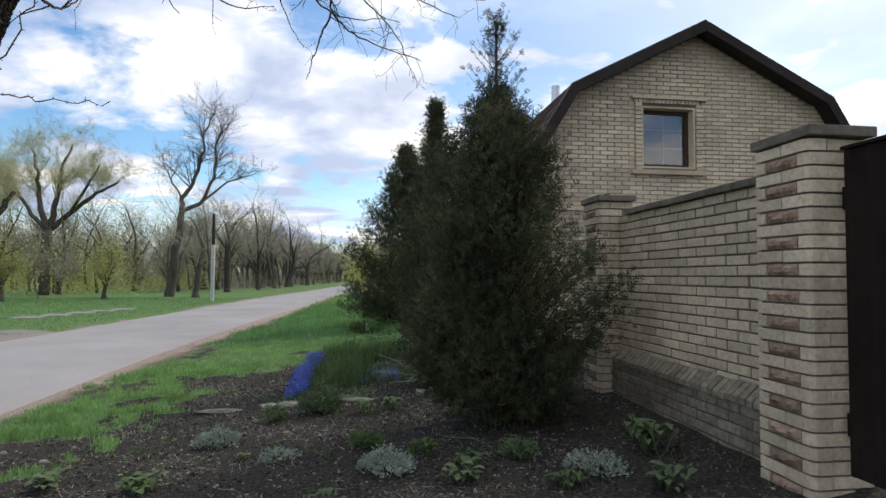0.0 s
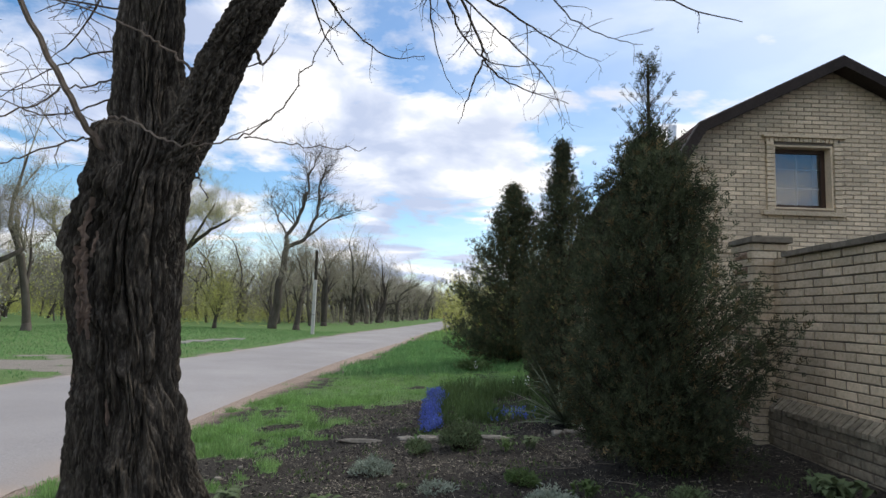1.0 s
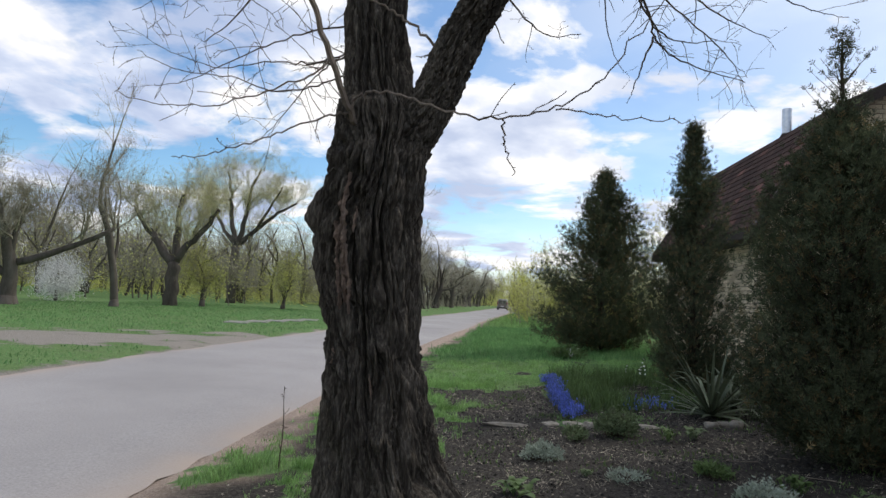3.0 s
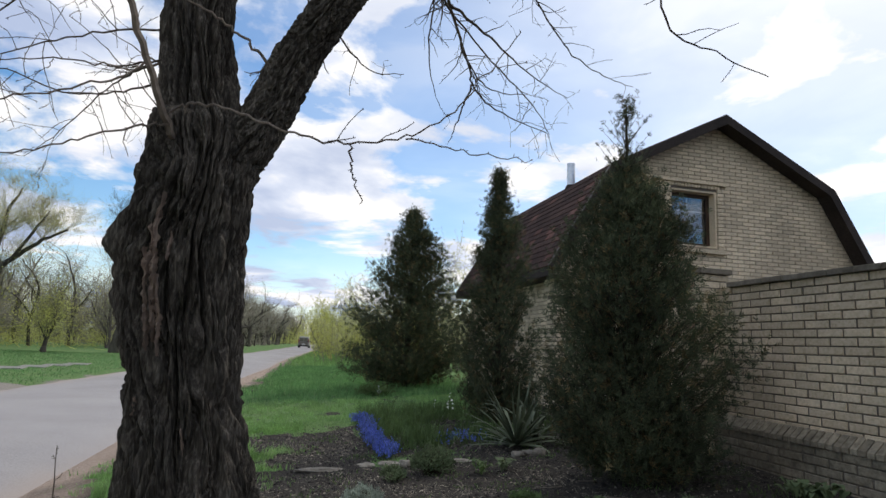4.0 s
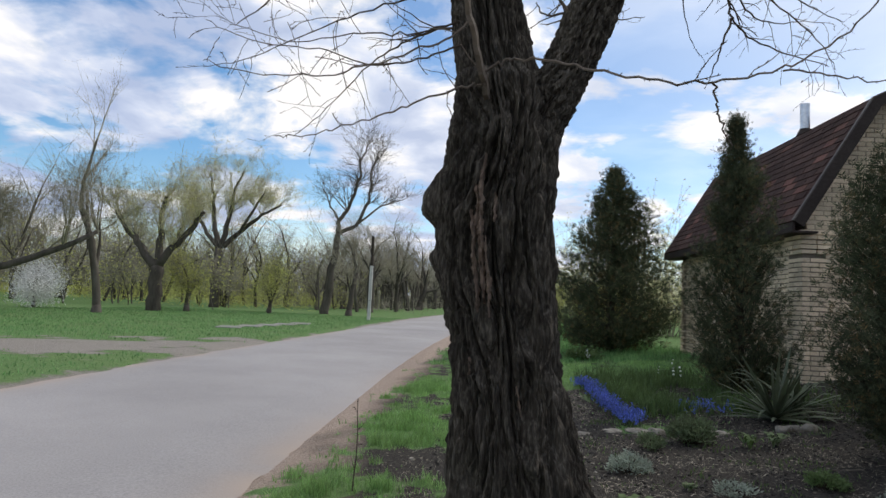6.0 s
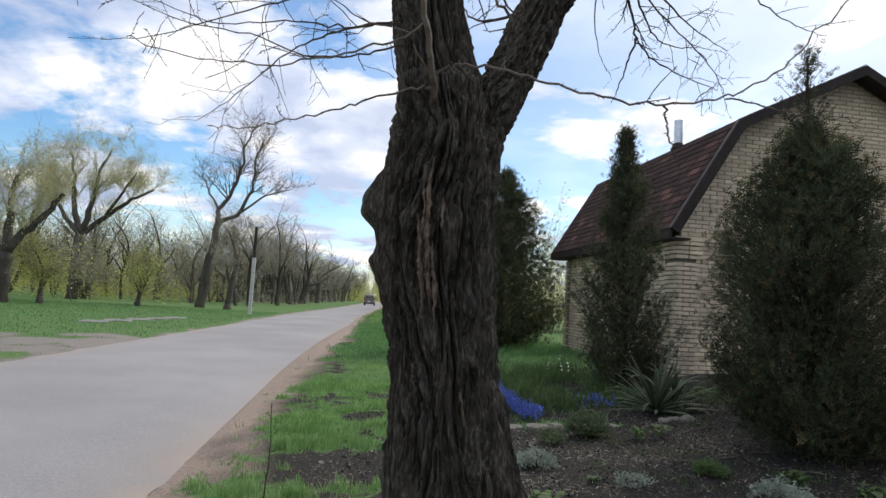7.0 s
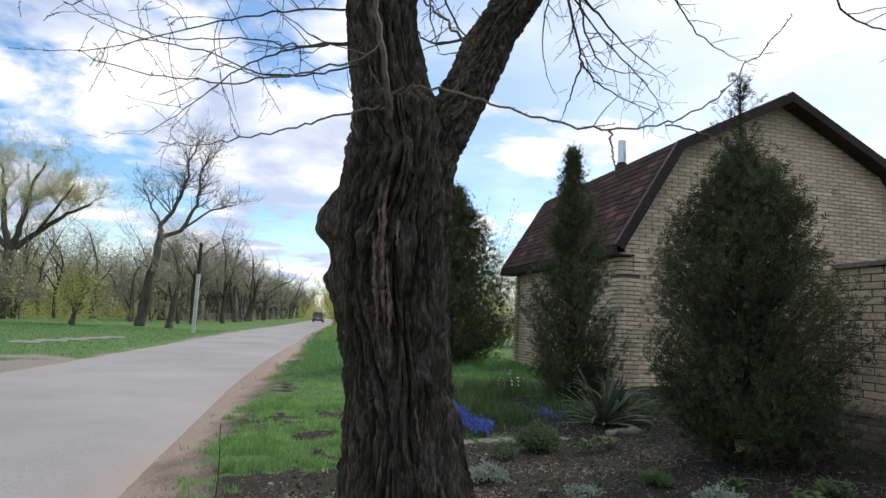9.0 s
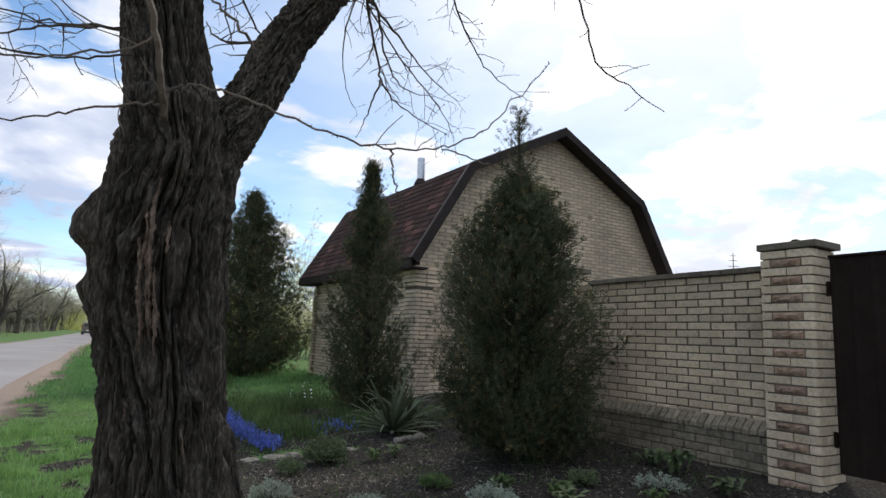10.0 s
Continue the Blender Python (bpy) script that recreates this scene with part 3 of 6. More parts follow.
def fence_wall(y0, y1):
    ob = thing("fence_wall", "cream brick garden wall on a projecting plinth with dark coping", "wall", (0, 0, 0))
    tagged(ob, kind="structure")
    part("core", boxes((WALL_X + 0.012, WALL_X + 0.22, y0, y1, 0.1, FENCE_TOP - 0.05)), m_mortar, ob, "dark recessed mortar")
    part("plinth_core", boxes((PLINTH_X + 0.012, WALL_X + 0.25, y0, y1, 0.05, 0.64)), m_mortar, ob, "dark recessed mortar")
    rng = random.Random(4)
    z, k = FENCE_TOP - 0.05 - COURSE / 2, 0
    while z > 0.76:
        y = y0 - (0.0 if k % 2 else 0.131)
        while y < y1:
            a, b = max(y, y0), min(y + 0.25, y1)
            if b - a > 0.04:
                me, L = brick_of(b - a)
                lay(ob, me, pose(WALL_X + rng.uniform(-0.003, 0.003), (a + b) / 2, z + rng.uniform(-0.0015, 0.0015), 0, 0, -90 + rng.uniform(-0.4, 0.4)))
            y += 0.25 + JOINT
        z -= COURSE
        k += 1
    z, k = 0.605, 0
    while z > 0.18:
        y = y0 - (0.0 if k % 2 else 0.131)
        while y < y1:
            a, b = max(y, y0), min(y + 0.25, y1)
            if b - a > 0.04:
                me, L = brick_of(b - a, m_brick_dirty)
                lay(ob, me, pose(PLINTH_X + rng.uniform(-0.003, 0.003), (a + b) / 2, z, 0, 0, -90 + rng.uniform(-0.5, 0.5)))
            y += 0.25 + JOINT
        z -= COURSE
        k += 1
    sill = bpy.data.meshes.new("sloped_brick")
    ms = Mesh()
    ms.prism([(PLINTH_X - 0.02, 0.645), (PLINTH_X - 0.02, 0.685), (WALL_X + 0.01, 0.785), (WALL_X + 0.03, 0.645)], "y", -0.031, 0.031)
    sill.from_pydata(ms.v, [], ms.f)
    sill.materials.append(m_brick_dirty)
    y = y0 + 0.035
    while y < y1 - 0.03:
        lay(ob, sill, pose(0, y, rng.uniform(-0.003, 0.003)), "sloped_brick")
        y += 0.075
    cap = bpy.data.meshes.new("coping_brick")
    bm = boxes((-0.04, 0.26, -0.122, 0.122, -0.05, 0.0), bevel=0.006)
    bm.to_mesh(cap)
    bm.free()
    cap.materials.append(m_coping)
    y = y0 + 0.125
    while y < y1 - 0.1:
        lay(ob, cap, pose(WALL_X + rng.uniform(-0.004, 0.004), y, FENCE_TOP + rng.uniform(-0.003, 0.003)), "coping_brick")
        y += 0.25
    return ob


p1 = pillar(P1[2], 0.24, 2.29)
p2 = pillar(5.98, 0.28, 2.295)
fence_wall(3.53, 5.98)

def gate():
    """A leaf of profiled sheet steel in a tube frame, hung from the pillar."""
    ob = thing("sheet_gate", "dark brown profiled sheet metal gate beside the pillar", "gate", (1.74, -0.57, 0.45))
    L, H = 3.62, 1.70
    ms = Mesh()
    prof, y = [], 0.0
    while y < L:
        for dy, dx in ((0, 0), (0.09, 0), (0.10, -0.006), (0.125, -0.006), (0.135, 0)):
            if y + dy <= L:
                prof.append((y + dy, dx))
        y += 0.145
    n = len(prof)
    ms.v = [(dx - 0.02, yy, 0) for yy, dx in prof] + [(dx - 0.02, yy, H) for yy, dx in prof]
    ms.f = [(i, i + 1, i + 1 + n, i + n) for i in range(n - 1)]
    ms.done("sheet", m_gate, ob)
    part("leaf_frame", boxes((0, 0.05, 0.0, 0.05, 0.0, H), (0, 0.05, L - 0.05, L, 0, H), (0, 0.05, 0.05, L - 0.05, 0, 0.05), (0, 0.05, 0.05, L - 0.05, H - 0.05, H), (0, 0.05, 0.05, L - 0.05, H / 2 - 0.02, H / 2 + 0.03)), m_gate, ob)
    part("top_rail", boxes((-0.04, 0.055, 0, L, H, H + 0.02), bevel=0.004), m_gate, ob)
    for z in (0.25, 1.45):
        bm = bmesh.new()
        bmesh.ops.create_cone(bm, cap_ends=True, segments=10, radius1=0.018, radius2=0.018, depth=0.12, matrix=Matrix.Translation((0.02, L + 0.03, z)))
        part("hinge", bm, m_gate, ob)
    return ob


gate()

# ---- the house ----
RIDGE, KINK, EAVE = (5.10, 5.95), (2.685, 4.715), (1.50, 2.77)
ROOF = [EAVE, KINK, RIDGE, (2 * RIDGE[0] - KINK[0], KINK[1]), (2 * RIDGE[0] - EAVE[0], EAVE[1])]
HX0, HX1, HY0, HY1, HZ0 = 1.86, 8.35, 10.2, 15.8, 0.2
RY0, RY1 = 9.88, 16.03
WX0, WX1, WZ0, WZ1 = 4.06, 5.06, 3.40, 4.50


def roof_z(x):
    return float(np.interp(x, [p[0] for p in ROOF], [p[1] for p in ROOF]))


house = thing("brick_house", "cream brick house with a brown shingled mansard roof", "house")
T = 0.30


def gable(name, y0, y1, hole, label):
    """One end wall under the roof line, with a window opening through it."""
    bm = bmesh.new()
    loops = [[(HX0, HZ0), (HX1, HZ0), (HX1, roof_z(HX1) - 0.10)] + [(x, z - 0.10) for x, z in reversed(ROOF[1:4])] + [(HX0, roof_z(HX0) - 0.10)]]
    if hole:
        loops.append([(WX0, WZ0), (WX1, WZ0), (WX1, WZ1), (WX0, WZ1)])
    es = []
    for lp in loops:
        vs = [bm.verts.new((x, y0, z)) for x, z in lp]
        es += [bm.edges.new((vs[i], vs[(i + 1) % len(vs)])) for i in range(len(vs))]
    fs = [f for f in bmesh.ops.triangle_fill(bm, edges=es, use_beauty=True)["geom"] if isinstance(f, bmesh.types.BMFace)]
    ex = bmesh.ops.extrude_face_region(bm, geom=fs)["geom"]
    bmesh.ops.translate(bm, verts=[v for v in ex if isinstance(v, bmesh.types.BMVert)], vec=(0, y1 - y0, 0))
    return part(name, bm, m_mortar_house, house, label)


shell = gable("gable_wall", HY0 + 0.012, HY0 + T, True, "cream brick gable wall with dark joints")
gable("gable_wall", HY1 - T, HY1, False, "")
side_wall = part("side_wall", boxes((HX0 + 0.012, HX0 + T, HY0 + T, HY1 - T, HZ0, 2.85)), m_mortar_house, house, "cream brick side wall with dark joints")
part("side_wall", boxes((HX1 - T, HX1, HY0 + T, HY1 - T, HZ0, 2.85)), m_mortar_house, house)
part("attic_room", boxes((WX0 - 0.6, WX1 + 0.6, HY0 + 1.6, HY0 + 1.65, 2.9, 4.9), (WX0 - 0.65, WX0 - 0.6, HY0 + T, HY0 + 1.6, 2.9, 4.9), (WX1 + 0.6, WX1 + 0.65, HY0 + T, HY0 + 1.6, 2.9, 4.9), (WX0 - 0.6, WX1 + 0.6, HY0 + T, HY0 + 1.6, 2.85, 2.9)), m_dark, house, "dim attic room behind the window")

# roof: two slopes a side, a thickness, fascia boards and a metal edge strip
for (ax, az), (bx, bz) in zip(ROOF, ROOF[1:]):
    d = Vector((bx - ax, 0, bz - az)).normalized()
    nrm = Vector((-d.z, 0, d.x))
    q = [(ax, az), (bx, bz), (bx - nrm.x * 0.09, bz - nrm.z * 0.09), (ax - nrm.x * 0.09, az - nrm.z * 0.09)]
    rs = Mesh()
    rs.prism(q, "y", RY0, RY1)
    slope = rs.done("roof", m_shingle_isl, house, "brown shingled roof slope")
    if ax == EAVE[0]:
        west_slope = slope
    sf = Mesh()
    q3 = [(ax - nrm.x * 0.10, az - nrm.z * 0.10), (bx - nrm.x * 0.10, bz - nrm.z * 0.10), (bx - nrm.x * 0.13, bz - nrm.z * 0.13), (ax - nrm.x * 0.13, az - nrm.z * 0.13)]
    sf.prism(q3, "y", RY0, HY0 - 0.02)
    sf.done("soffit", m_fascia, house)
    if ax < 4:
        es = Mesh()
        q4 = [(ax + nrm.x * 0.010, az + nrm.z * 0.010), (bx + nrm.x * 0.010, bz + nrm.z * 0.010), (bx + nrm.x * 0.028, bz + nrm.z * 0.028), (ax + nrm.x * 0.028, az + nrm.z * 0.028)]
        es.prism(q4, "y", RY0 - 0.03, RY0 + 0.03)
        es.done("edge_strip", m_edge, house, "pale metal edge strip")


def offset_line(points, off):
    """The roof line moved out (or in, for less than nothing), with mitred corners."""
    out = []
    for i, (x, z) in enumerate(points):
        ns = []
        for a, b in ((i - 1, i), (i, i + 1)):
            if 0 <= a and b < len(points):
                dd = Vector((points[b][0] - points[a][0], points[b][1] - points[a][1])).normalized()
                ns.append(Vector((-dd.y, dd.x)))
        m = sum(ns, Vector((0, 0))).normalized()
        k = off / m.dot(ns[0])
        out.append((x + m.x * k, z + m.y * k))
    return out


for y0, y1 in ((RY0 - 0.035, RY0 - 0.002), (RY1 + 0.002, RY1 + 0.035)):
    fs = Mesh()
    up_line, low_line = offset_line(ROOF, 0.008), offset_line(ROOF, -0.155)
    n = len(ROOF)
    fs.v = [(x, y, z) for y in (y0, y1) for x, z in up_line + low_line]
    for i in range(n - 1):
        fs.f += [(i, n + i, n + i + 1, i + 1), (2 * n + i, 2 * n + i + 1, 3 * n + i + 1, 3 * n + i), (i, i + 1, 2 * n + i + 1, 2 * n + i), (n + i, 3 * n + i, 3 * n + i + 1, n + i + 1)]
    fs.f += [(0, 2 * n, 3 * n, n), (n - 1, 2 * n - 1, 4 * n - 1, 3 * n - 1)]
    fs.done("fascia", m_fascia, house, "dark brown barge board")
part("gutter_board", boxes((EAVE[0] - 0.02, EAVE[0] + 0.02, RY0, RY1, EAVE[1] - 0.16, EAVE[1] - 0.015), (EAVE[0], HX0, RY0, RY1, EAVE[1] - 0.17, EAVE[1] - 0.14)), m_fascia, house, "dark brown eaves board")
part("gutter_board", boxes((ROOF[4][0] - 0.02, ROOF[4][0] + 0.02, RY0, RY1, EAVE[1] - 0.16, EAVE[1] - 0.015)), m_fascia, house)

# flue
flue = thing("flue_pipe", "shiny round steel flue pipe on the roof slope", "chimney", (3.56, 13.45, roof_z(3.56) - 0.05))
fh = 5.84 - roof_z(3.56) + 0.05
bm = bmesh.new()
bmesh.ops.create_cone(bm, cap_ends=True, segments=28, radius1=0.095, radius2=0.095, depth=fh, matrix=Matrix.Translation((0, 0, fh / 2)))
part("pipe", bm, m_metal, flue)
bm = bmesh.new()
bmesh.ops.create_cone(bm, cap_ends=True, segments=28, radius1=0.17, radius2=0.10, depth=0.14, matrix=Matrix.Translation((0, 0, 0.12)))
part("flashing", bm, m_fascia, flue, "dark collar at the roof")
for zz in (fh - 0.03, fh - 0.35):
    bm = bmesh.new()
    bmesh.ops.create_cone(bm, cap_ends=False, segments=28, radius1=0.099, radius2=0.099, depth=0.02, matrix=Matrix.Translation((0, 0, zz)))
    part("band", bm, m_metal, flue)

# attic window: reveal, sash, glazing, brick surround
win = thing("window_1", "brown attic window with pale glazing bars in a brick surround", "window", ((WX0 + WX1) / 2, HY0, WZ0))
tagged(win, kind="structure")
hw, hh = (WX1 - WX0) / 2, WZ1 - WZ0
part("reveal", boxes((-hw - 0.001, -hw + 0.03, -0.01, 0.24, 0, hh), (hw - 0.03, hw + 0.001, -0.01, 0.24, 0, hh), (-hw + 0.03, hw - 0.03, -0.01, 0.24, hh - 0.03, hh), (-hw + 0.03, hw - 0.03, -0.01, 0.24, 0, 0.03)), m_brick_isl, win, "pale brick-coloured reveal")
part("window_frame", boxes((-hw + 0.03, -hw + 0.10, 0.16, 0.22, 0.03, hh - 0.03), (hw - 0.10, hw - 0.03, 0.16, 0.22, 0.03, hh - 0.03), (-hw + 0.10, hw - 0.10, 0.16, 0.22, hh - 0.10, hh - 0.03), (-hw + 0.10, hw - 0.10, 0.16, 0.22, 0.03, 0.10), bevel=0.004), m_frame, win, "brown plastic sash")
pane = part("pane", boxes((-hw + 0.09, hw - 0.09, 0.185, 0.192, 0.09, hh - 0.09)), m_glass, win, "reflecting window pane")
pane.visible_shadow = False
part("glazing_bar", boxes((-0.008, 0.008, 0.194, 0.202, 0.10, hh - 0.10)), m_muntin, win)
for zz in (hh * 0.36, hh * 0.66):
    part("glazing_bar", boxes((-hw + 0.10, hw - 0.10, 0.194, 0.200, zz - 0.007, zz + 0.007)), m_muntin, win)
part("window_sill", boxes((-0.72, 0.66, -0.085, 0.01, -0.12, -0.045), bevel=0.008), m_brick, win, "brick sill")
# surround: upright stacks, a lintel course with a wider brow
for sx, inner, outer in ((-1, hw, hw + 0.13), (1, hw, hw + 0.13)):
    z = -0.045
    while z < hh + 0.03:
        me, L = brick_of(0.12)
        lay(win, me, pose(sx * (inner + 0.068), -0.045, z + COURSE / 2))
        z += COURSE
z = hh + 0.045
xk = -hw - 0.11
while xk < hw + 0.1:
    me, L = brick_of(0.06)
    lay(win, me, pose(xk, -0.045, z + 0.035))
    xk += 0.072
part("lintel", boxes((-hw - 0.13, hw + 0.13, -0.012, 0.0, hh, hh + 0.14)), m_mortar, win)
part("brow", boxes((-hw - 0.20, hw + 0.20, -0.09, 0.0, hh + 0.115, hh + 0.16), bevel=0.008), m_brick, win, "projecting brick brow")

# pilaster at the corner, with a stepped head
pil = part("pilaster", boxes((1.752, 2.10, HY0 - 0.088, HY0 + 0.32, 0.2, 2.59)), m_mortar, house, "stepped brick corner pilaster")


def pilaster_brick(at, length, deep):
    one = Mesh()
    join_brick(one, at, length, deep)
    one.done("brick", m_brick, pil)


for k in range(29):
    zc = 0.30 + COURSE * (k + 0.5)
    w = 0.12 if k % 2 else 0.25
    if zc > 2.28:
        break
    for x, L in ((1.74 + w / 2, w), (1.74 + w + 0.006 + (0.37 - w) / 2, 0.37 - w - 0.006)):
        pilaster_brick(pose(x, HY0 - 0.10, zc), L, 0.1)
    for y, L in ((HY0 - 0.10 + w / 2, w), (HY0 - 0.1 + w + 0.006 + (0.42 - w) / 2, 0.42 - w - 0.006)):
        pilaster_brick(pose(1.74, y, zc, 0, 0, -90), L, 0.1)
for k, o in enumerate((0.03, 0.05, 0.03, 0.05)):
    zc = 2.30 + COURSE * (k + 0.5)
    x0, x1 = 1.74 - o, 2.14 + o
    for i in range(2):
        L = (x1 - x0 - 0.012) / 2
        pilaster_brick(pose(x0 + L / 2 + i * (L + 0.012), HY0 - 0.10 - o, zc), L, 0.15)
        pilaster_brick(pose(x0, HY0 - 0.10 - o + 0.12 + i * 0.25, zc, 0, 0, -90), 0.24, 0.15)
part("string_course", boxes((HX0 - 0.12, HX1, HY0 - 0.045, HY0 + 0.01, 2.62, 2.69), bevel=0.006), m_brick, house, "projecting brick band")

# brickwork: the stretch of gable nearest the lane as single bricks, the rest joined
rest = Mesh()
rng = random.Random(11)
single, k, z = 0, 0, HZ0 + 0.1 + COURSE / 2
while z < RIDGE[1] - 0.15:
    x = HX0 - (0 if k % 2 else 0.131)
    while x < HX1:
        a, b = max(x, HX0), min(x + 0.25, HX1)
        top = z + COURSE / 2 + 0.10
        while b - a > 0.03 and roof_z(a) < top:
            a += 0.03
        while b - a > 0.03 and roof_z(b) < top:
            b -= 0.03
        pieces = [(a, b)]
        if WZ0 - 0.06 < z < WZ1 + 0.10:
            pieces = [(a, min(b, WX0 - 0.135)), (max(a, WX1 + 0.135), b)]
        if 2.61 < z < 2.70:
            pieces = []
        for a1, b1 in pieces:
            if b1 - a1 > 0.045:
                m = pose((a1 + b1) / 2, HY0 + rng.uniform(-0.002, 0.002), z)
                if 2.70 < z < 4.9 and a1 < 4.4 and single < 300:
                    me, L = brick_of(b1 - a1)
                    lay(shell, me, m)
                    single += 1
                else:
                    join_brick(rest, m, b1 - a1)
        x += 0.25 + JOINT
    z += COURSE
    k += 1
k, z = 0, HZ0 + 0.1 + COURSE / 2
while z < 2.7:
    y = HY0 - (0 if k % 2 else 0.131)
    while y < HY1:
        a, b = max(y, HY0 + 0.2), min(y + 0.25, HY1)
        if b - a > 0.045:
            join_brick(rest, pose(HX0, (a + b) / 2, z, 0, 0, -90), b - a)
        y += 0.25 + JOINT
    z += COURSE
    k += 1
# quoin strip at the far corner
for k in range(30):
    w = 0.25 if k % 2 else 0.13
    join_brick(rest, pose(HX0 - 0.03, HY1 - w / 2, HZ0 + 0.1 + COURSE * (k + 0.5), 0, 0, -90), w, 0.06)
rest.done("brickwork", m_brick_isl, house, kind="stuff")

# shingles: single tabs on the steep slope above the lane, joined ones above it
d = Vector((KINK[0] - EAVE[0], 0, KINK[1] - EAVE[1]))
slope_len, d = d.length, d.normalized()
nrm = Vector((-d.z, 0, d.x))
tab = bpy.data.meshes.new("shingle")
tab_red = bpy.data.meshes.new("shingle")
tm = Mesh()
tm.add([(0, -0.155, 0.016), (0, 0.155, 0.016), (0.16, 0.155, 0.004), (0.16, -0.155, 0.004), (0, -0.155, 0.003), (0, 0.155, 0.003)], [(0, 1, 2, 3), (0, 4, 5, 1), (0, 3, 4), (1, 5, 2)])
for me, mt in ((tab, m_shingle), (tab_red, m_shingle_red)):
    me.from_pydata(tm.v, [], tm.f)
    me.materials.append(mt)
rows = 15
step = slope_len / rows
turn = Matrix((d, Vector((0, 1, 0)), nrm)).transposed().to_4x4()
cnt = 0
for r in range(rows):
    base = Vector((EAVE[0], 0, EAVE[1])) + d * (r * step) + nrm * 0.002
    y = RY0 + 0.16 + (0.16 if r % 2 else 0)
    while y < RY1 - 0.1:
        red = rng.random() < 0.11
        lay(west_slope, tab_red if red else tab, Matrix.Translation(base + Vector((0, y, 0))) @ turn, "shingle")
        y += 0.325
upj = Mesh()
d2 = Vector((RIDGE[0] - KINK[0], 0, RIDGE[1] - KINK[1]))
l2, d2 = d2.length, d2.normalized()
n2 = Vector((-d2.z, 0, d2.x))
t2 = Matrix((d2, Vector((0, 1, 0)), n2)).transposed().to_4x4()
for r in range(int(l2 / 0.15)):
    y = RY0 + 0.16 + (0.16 if r % 2 else 0)
    while y < RY1 - 0.1:
        m = Matrix.Translation(Vector((KINK[0], y, KINK[1])) + d2 * (r * 0.15) + n2 * 0.002) @ t2
        upj.add([tuple(m @ Vector(v)) for v in tm.v], tm.f)
        y += 0.325
upj.done("shingles", m_shingle_isl, house, kind="stuff")


# ---- the old tree ----
TZ = [-0.15, 0.0, 0.15, 0.3, 0.5, 0.8, 1.1, 1.35, 1.55, 1.7, 1.8, 1.95, 2.1, 2.25, 2.4, 2.5, 2.6, 2.8, 3.0, 3.4, 4.2]
TW = [-3.52, -3.46, -3.405, -3.375, -3.374, -3.377, -3.39, -3.44, -3.472, -3.487, -3.49, -3.455, -3.435, -3.425, -3.425, -3.43, -3.44, -3.463, -3.49, -3.49, -3.45]   # west side
TE = [-2.42, -2.50, -2.59, -2.625, -2.747, -2.824, -2.892, -2.912, -2.924, -2.93, -2.928, -2.926, -2.922, -2.93, -2.96, -3.01, -3.05, -3.09, -3.13, -3.15, -3.17]   # east side
TC = [(a + b) / 2 for a, b in zip(TW, TE)]
TR = [(b - a) / 2 + 0.008 for a, b in zip(TW, TE)]


def trunk_y(z):
    return float(np.interp(z, [0, 2.1, 2.5, 2.9, 4.2], [3.48, 3.50, 3.66, 3.74, 3.78]))


def bark_depth(a, z, lean=0.0):
    """Deep sinuous furrows that run together and part again round long plates of bark."""
    w = noise.noise(Vector((math.cos(a) * 1.9, math.sin(a) * 1.9, z * 1.7)))
    w2 = noise.noise(Vector((math.cos(a) * 5.0, math.sin(a) * 5.0, z * 4.5 + 8)))
    u = a + 0.26 * w + 0.07 * w2 + lean * z

    def n(k, m, s):
        return noise.noise(Vector((math.cos(u) * k, math.sin(u) * k, z * m + s)))

    def crack(v, w):
        return max(0.0, 1 - abs(v) / w)

    f1, f2, f3 = crack(n(3.9, 1.25, 3), 0.20), crack(n(8.6, 2.8, 9), 0.22), crack(n(18.0, 5.0, 13), 0.26)
    shag = noise.noise(Vector((math.cos(u) * 14, math.sin(u) * 14, z * 5.5 + 40)))
    return 0.010 - 0.062 * f1 - 0.036 * f2 * (1 - 0.5 * f1) - 0.014 * f3 + 0.012 * n(2.4, 0.9, 17) + 0.022 * max(0.0, shag) ** 1.5 + 0.014 * n(11, 9.0, 21) + 0.008 * n(30, 16, 5) + 0.004 * n(60, 30, 2)


def bark_column(ms, zs, centre, radius, around, extra=None, lean=0.0):
    """A column of bark; centre(s) gives a point, radius(s) a width, for s in zs."""
    k = len(ms.v)
    for z in zs:
        c, r = centre(z), radius(z)
        for j in range(around):
            a = 2 * math.pi * j / around
            rr = r + bark_depth(a, z, lean) * min(1.0, r / 0.24)
            if extra:
                rr += extra(a, z)
            ms.v.append((c[0] + rr * math.cos(a), c[1] + rr * math.sin(a), c[2]))
    for i in range(len(zs) - 1):
        for j in range(around):
            a, b = k + i * around + j, k + i * around + (j + 1) % around
            ms.f.append((a, b, b + around, a + around))


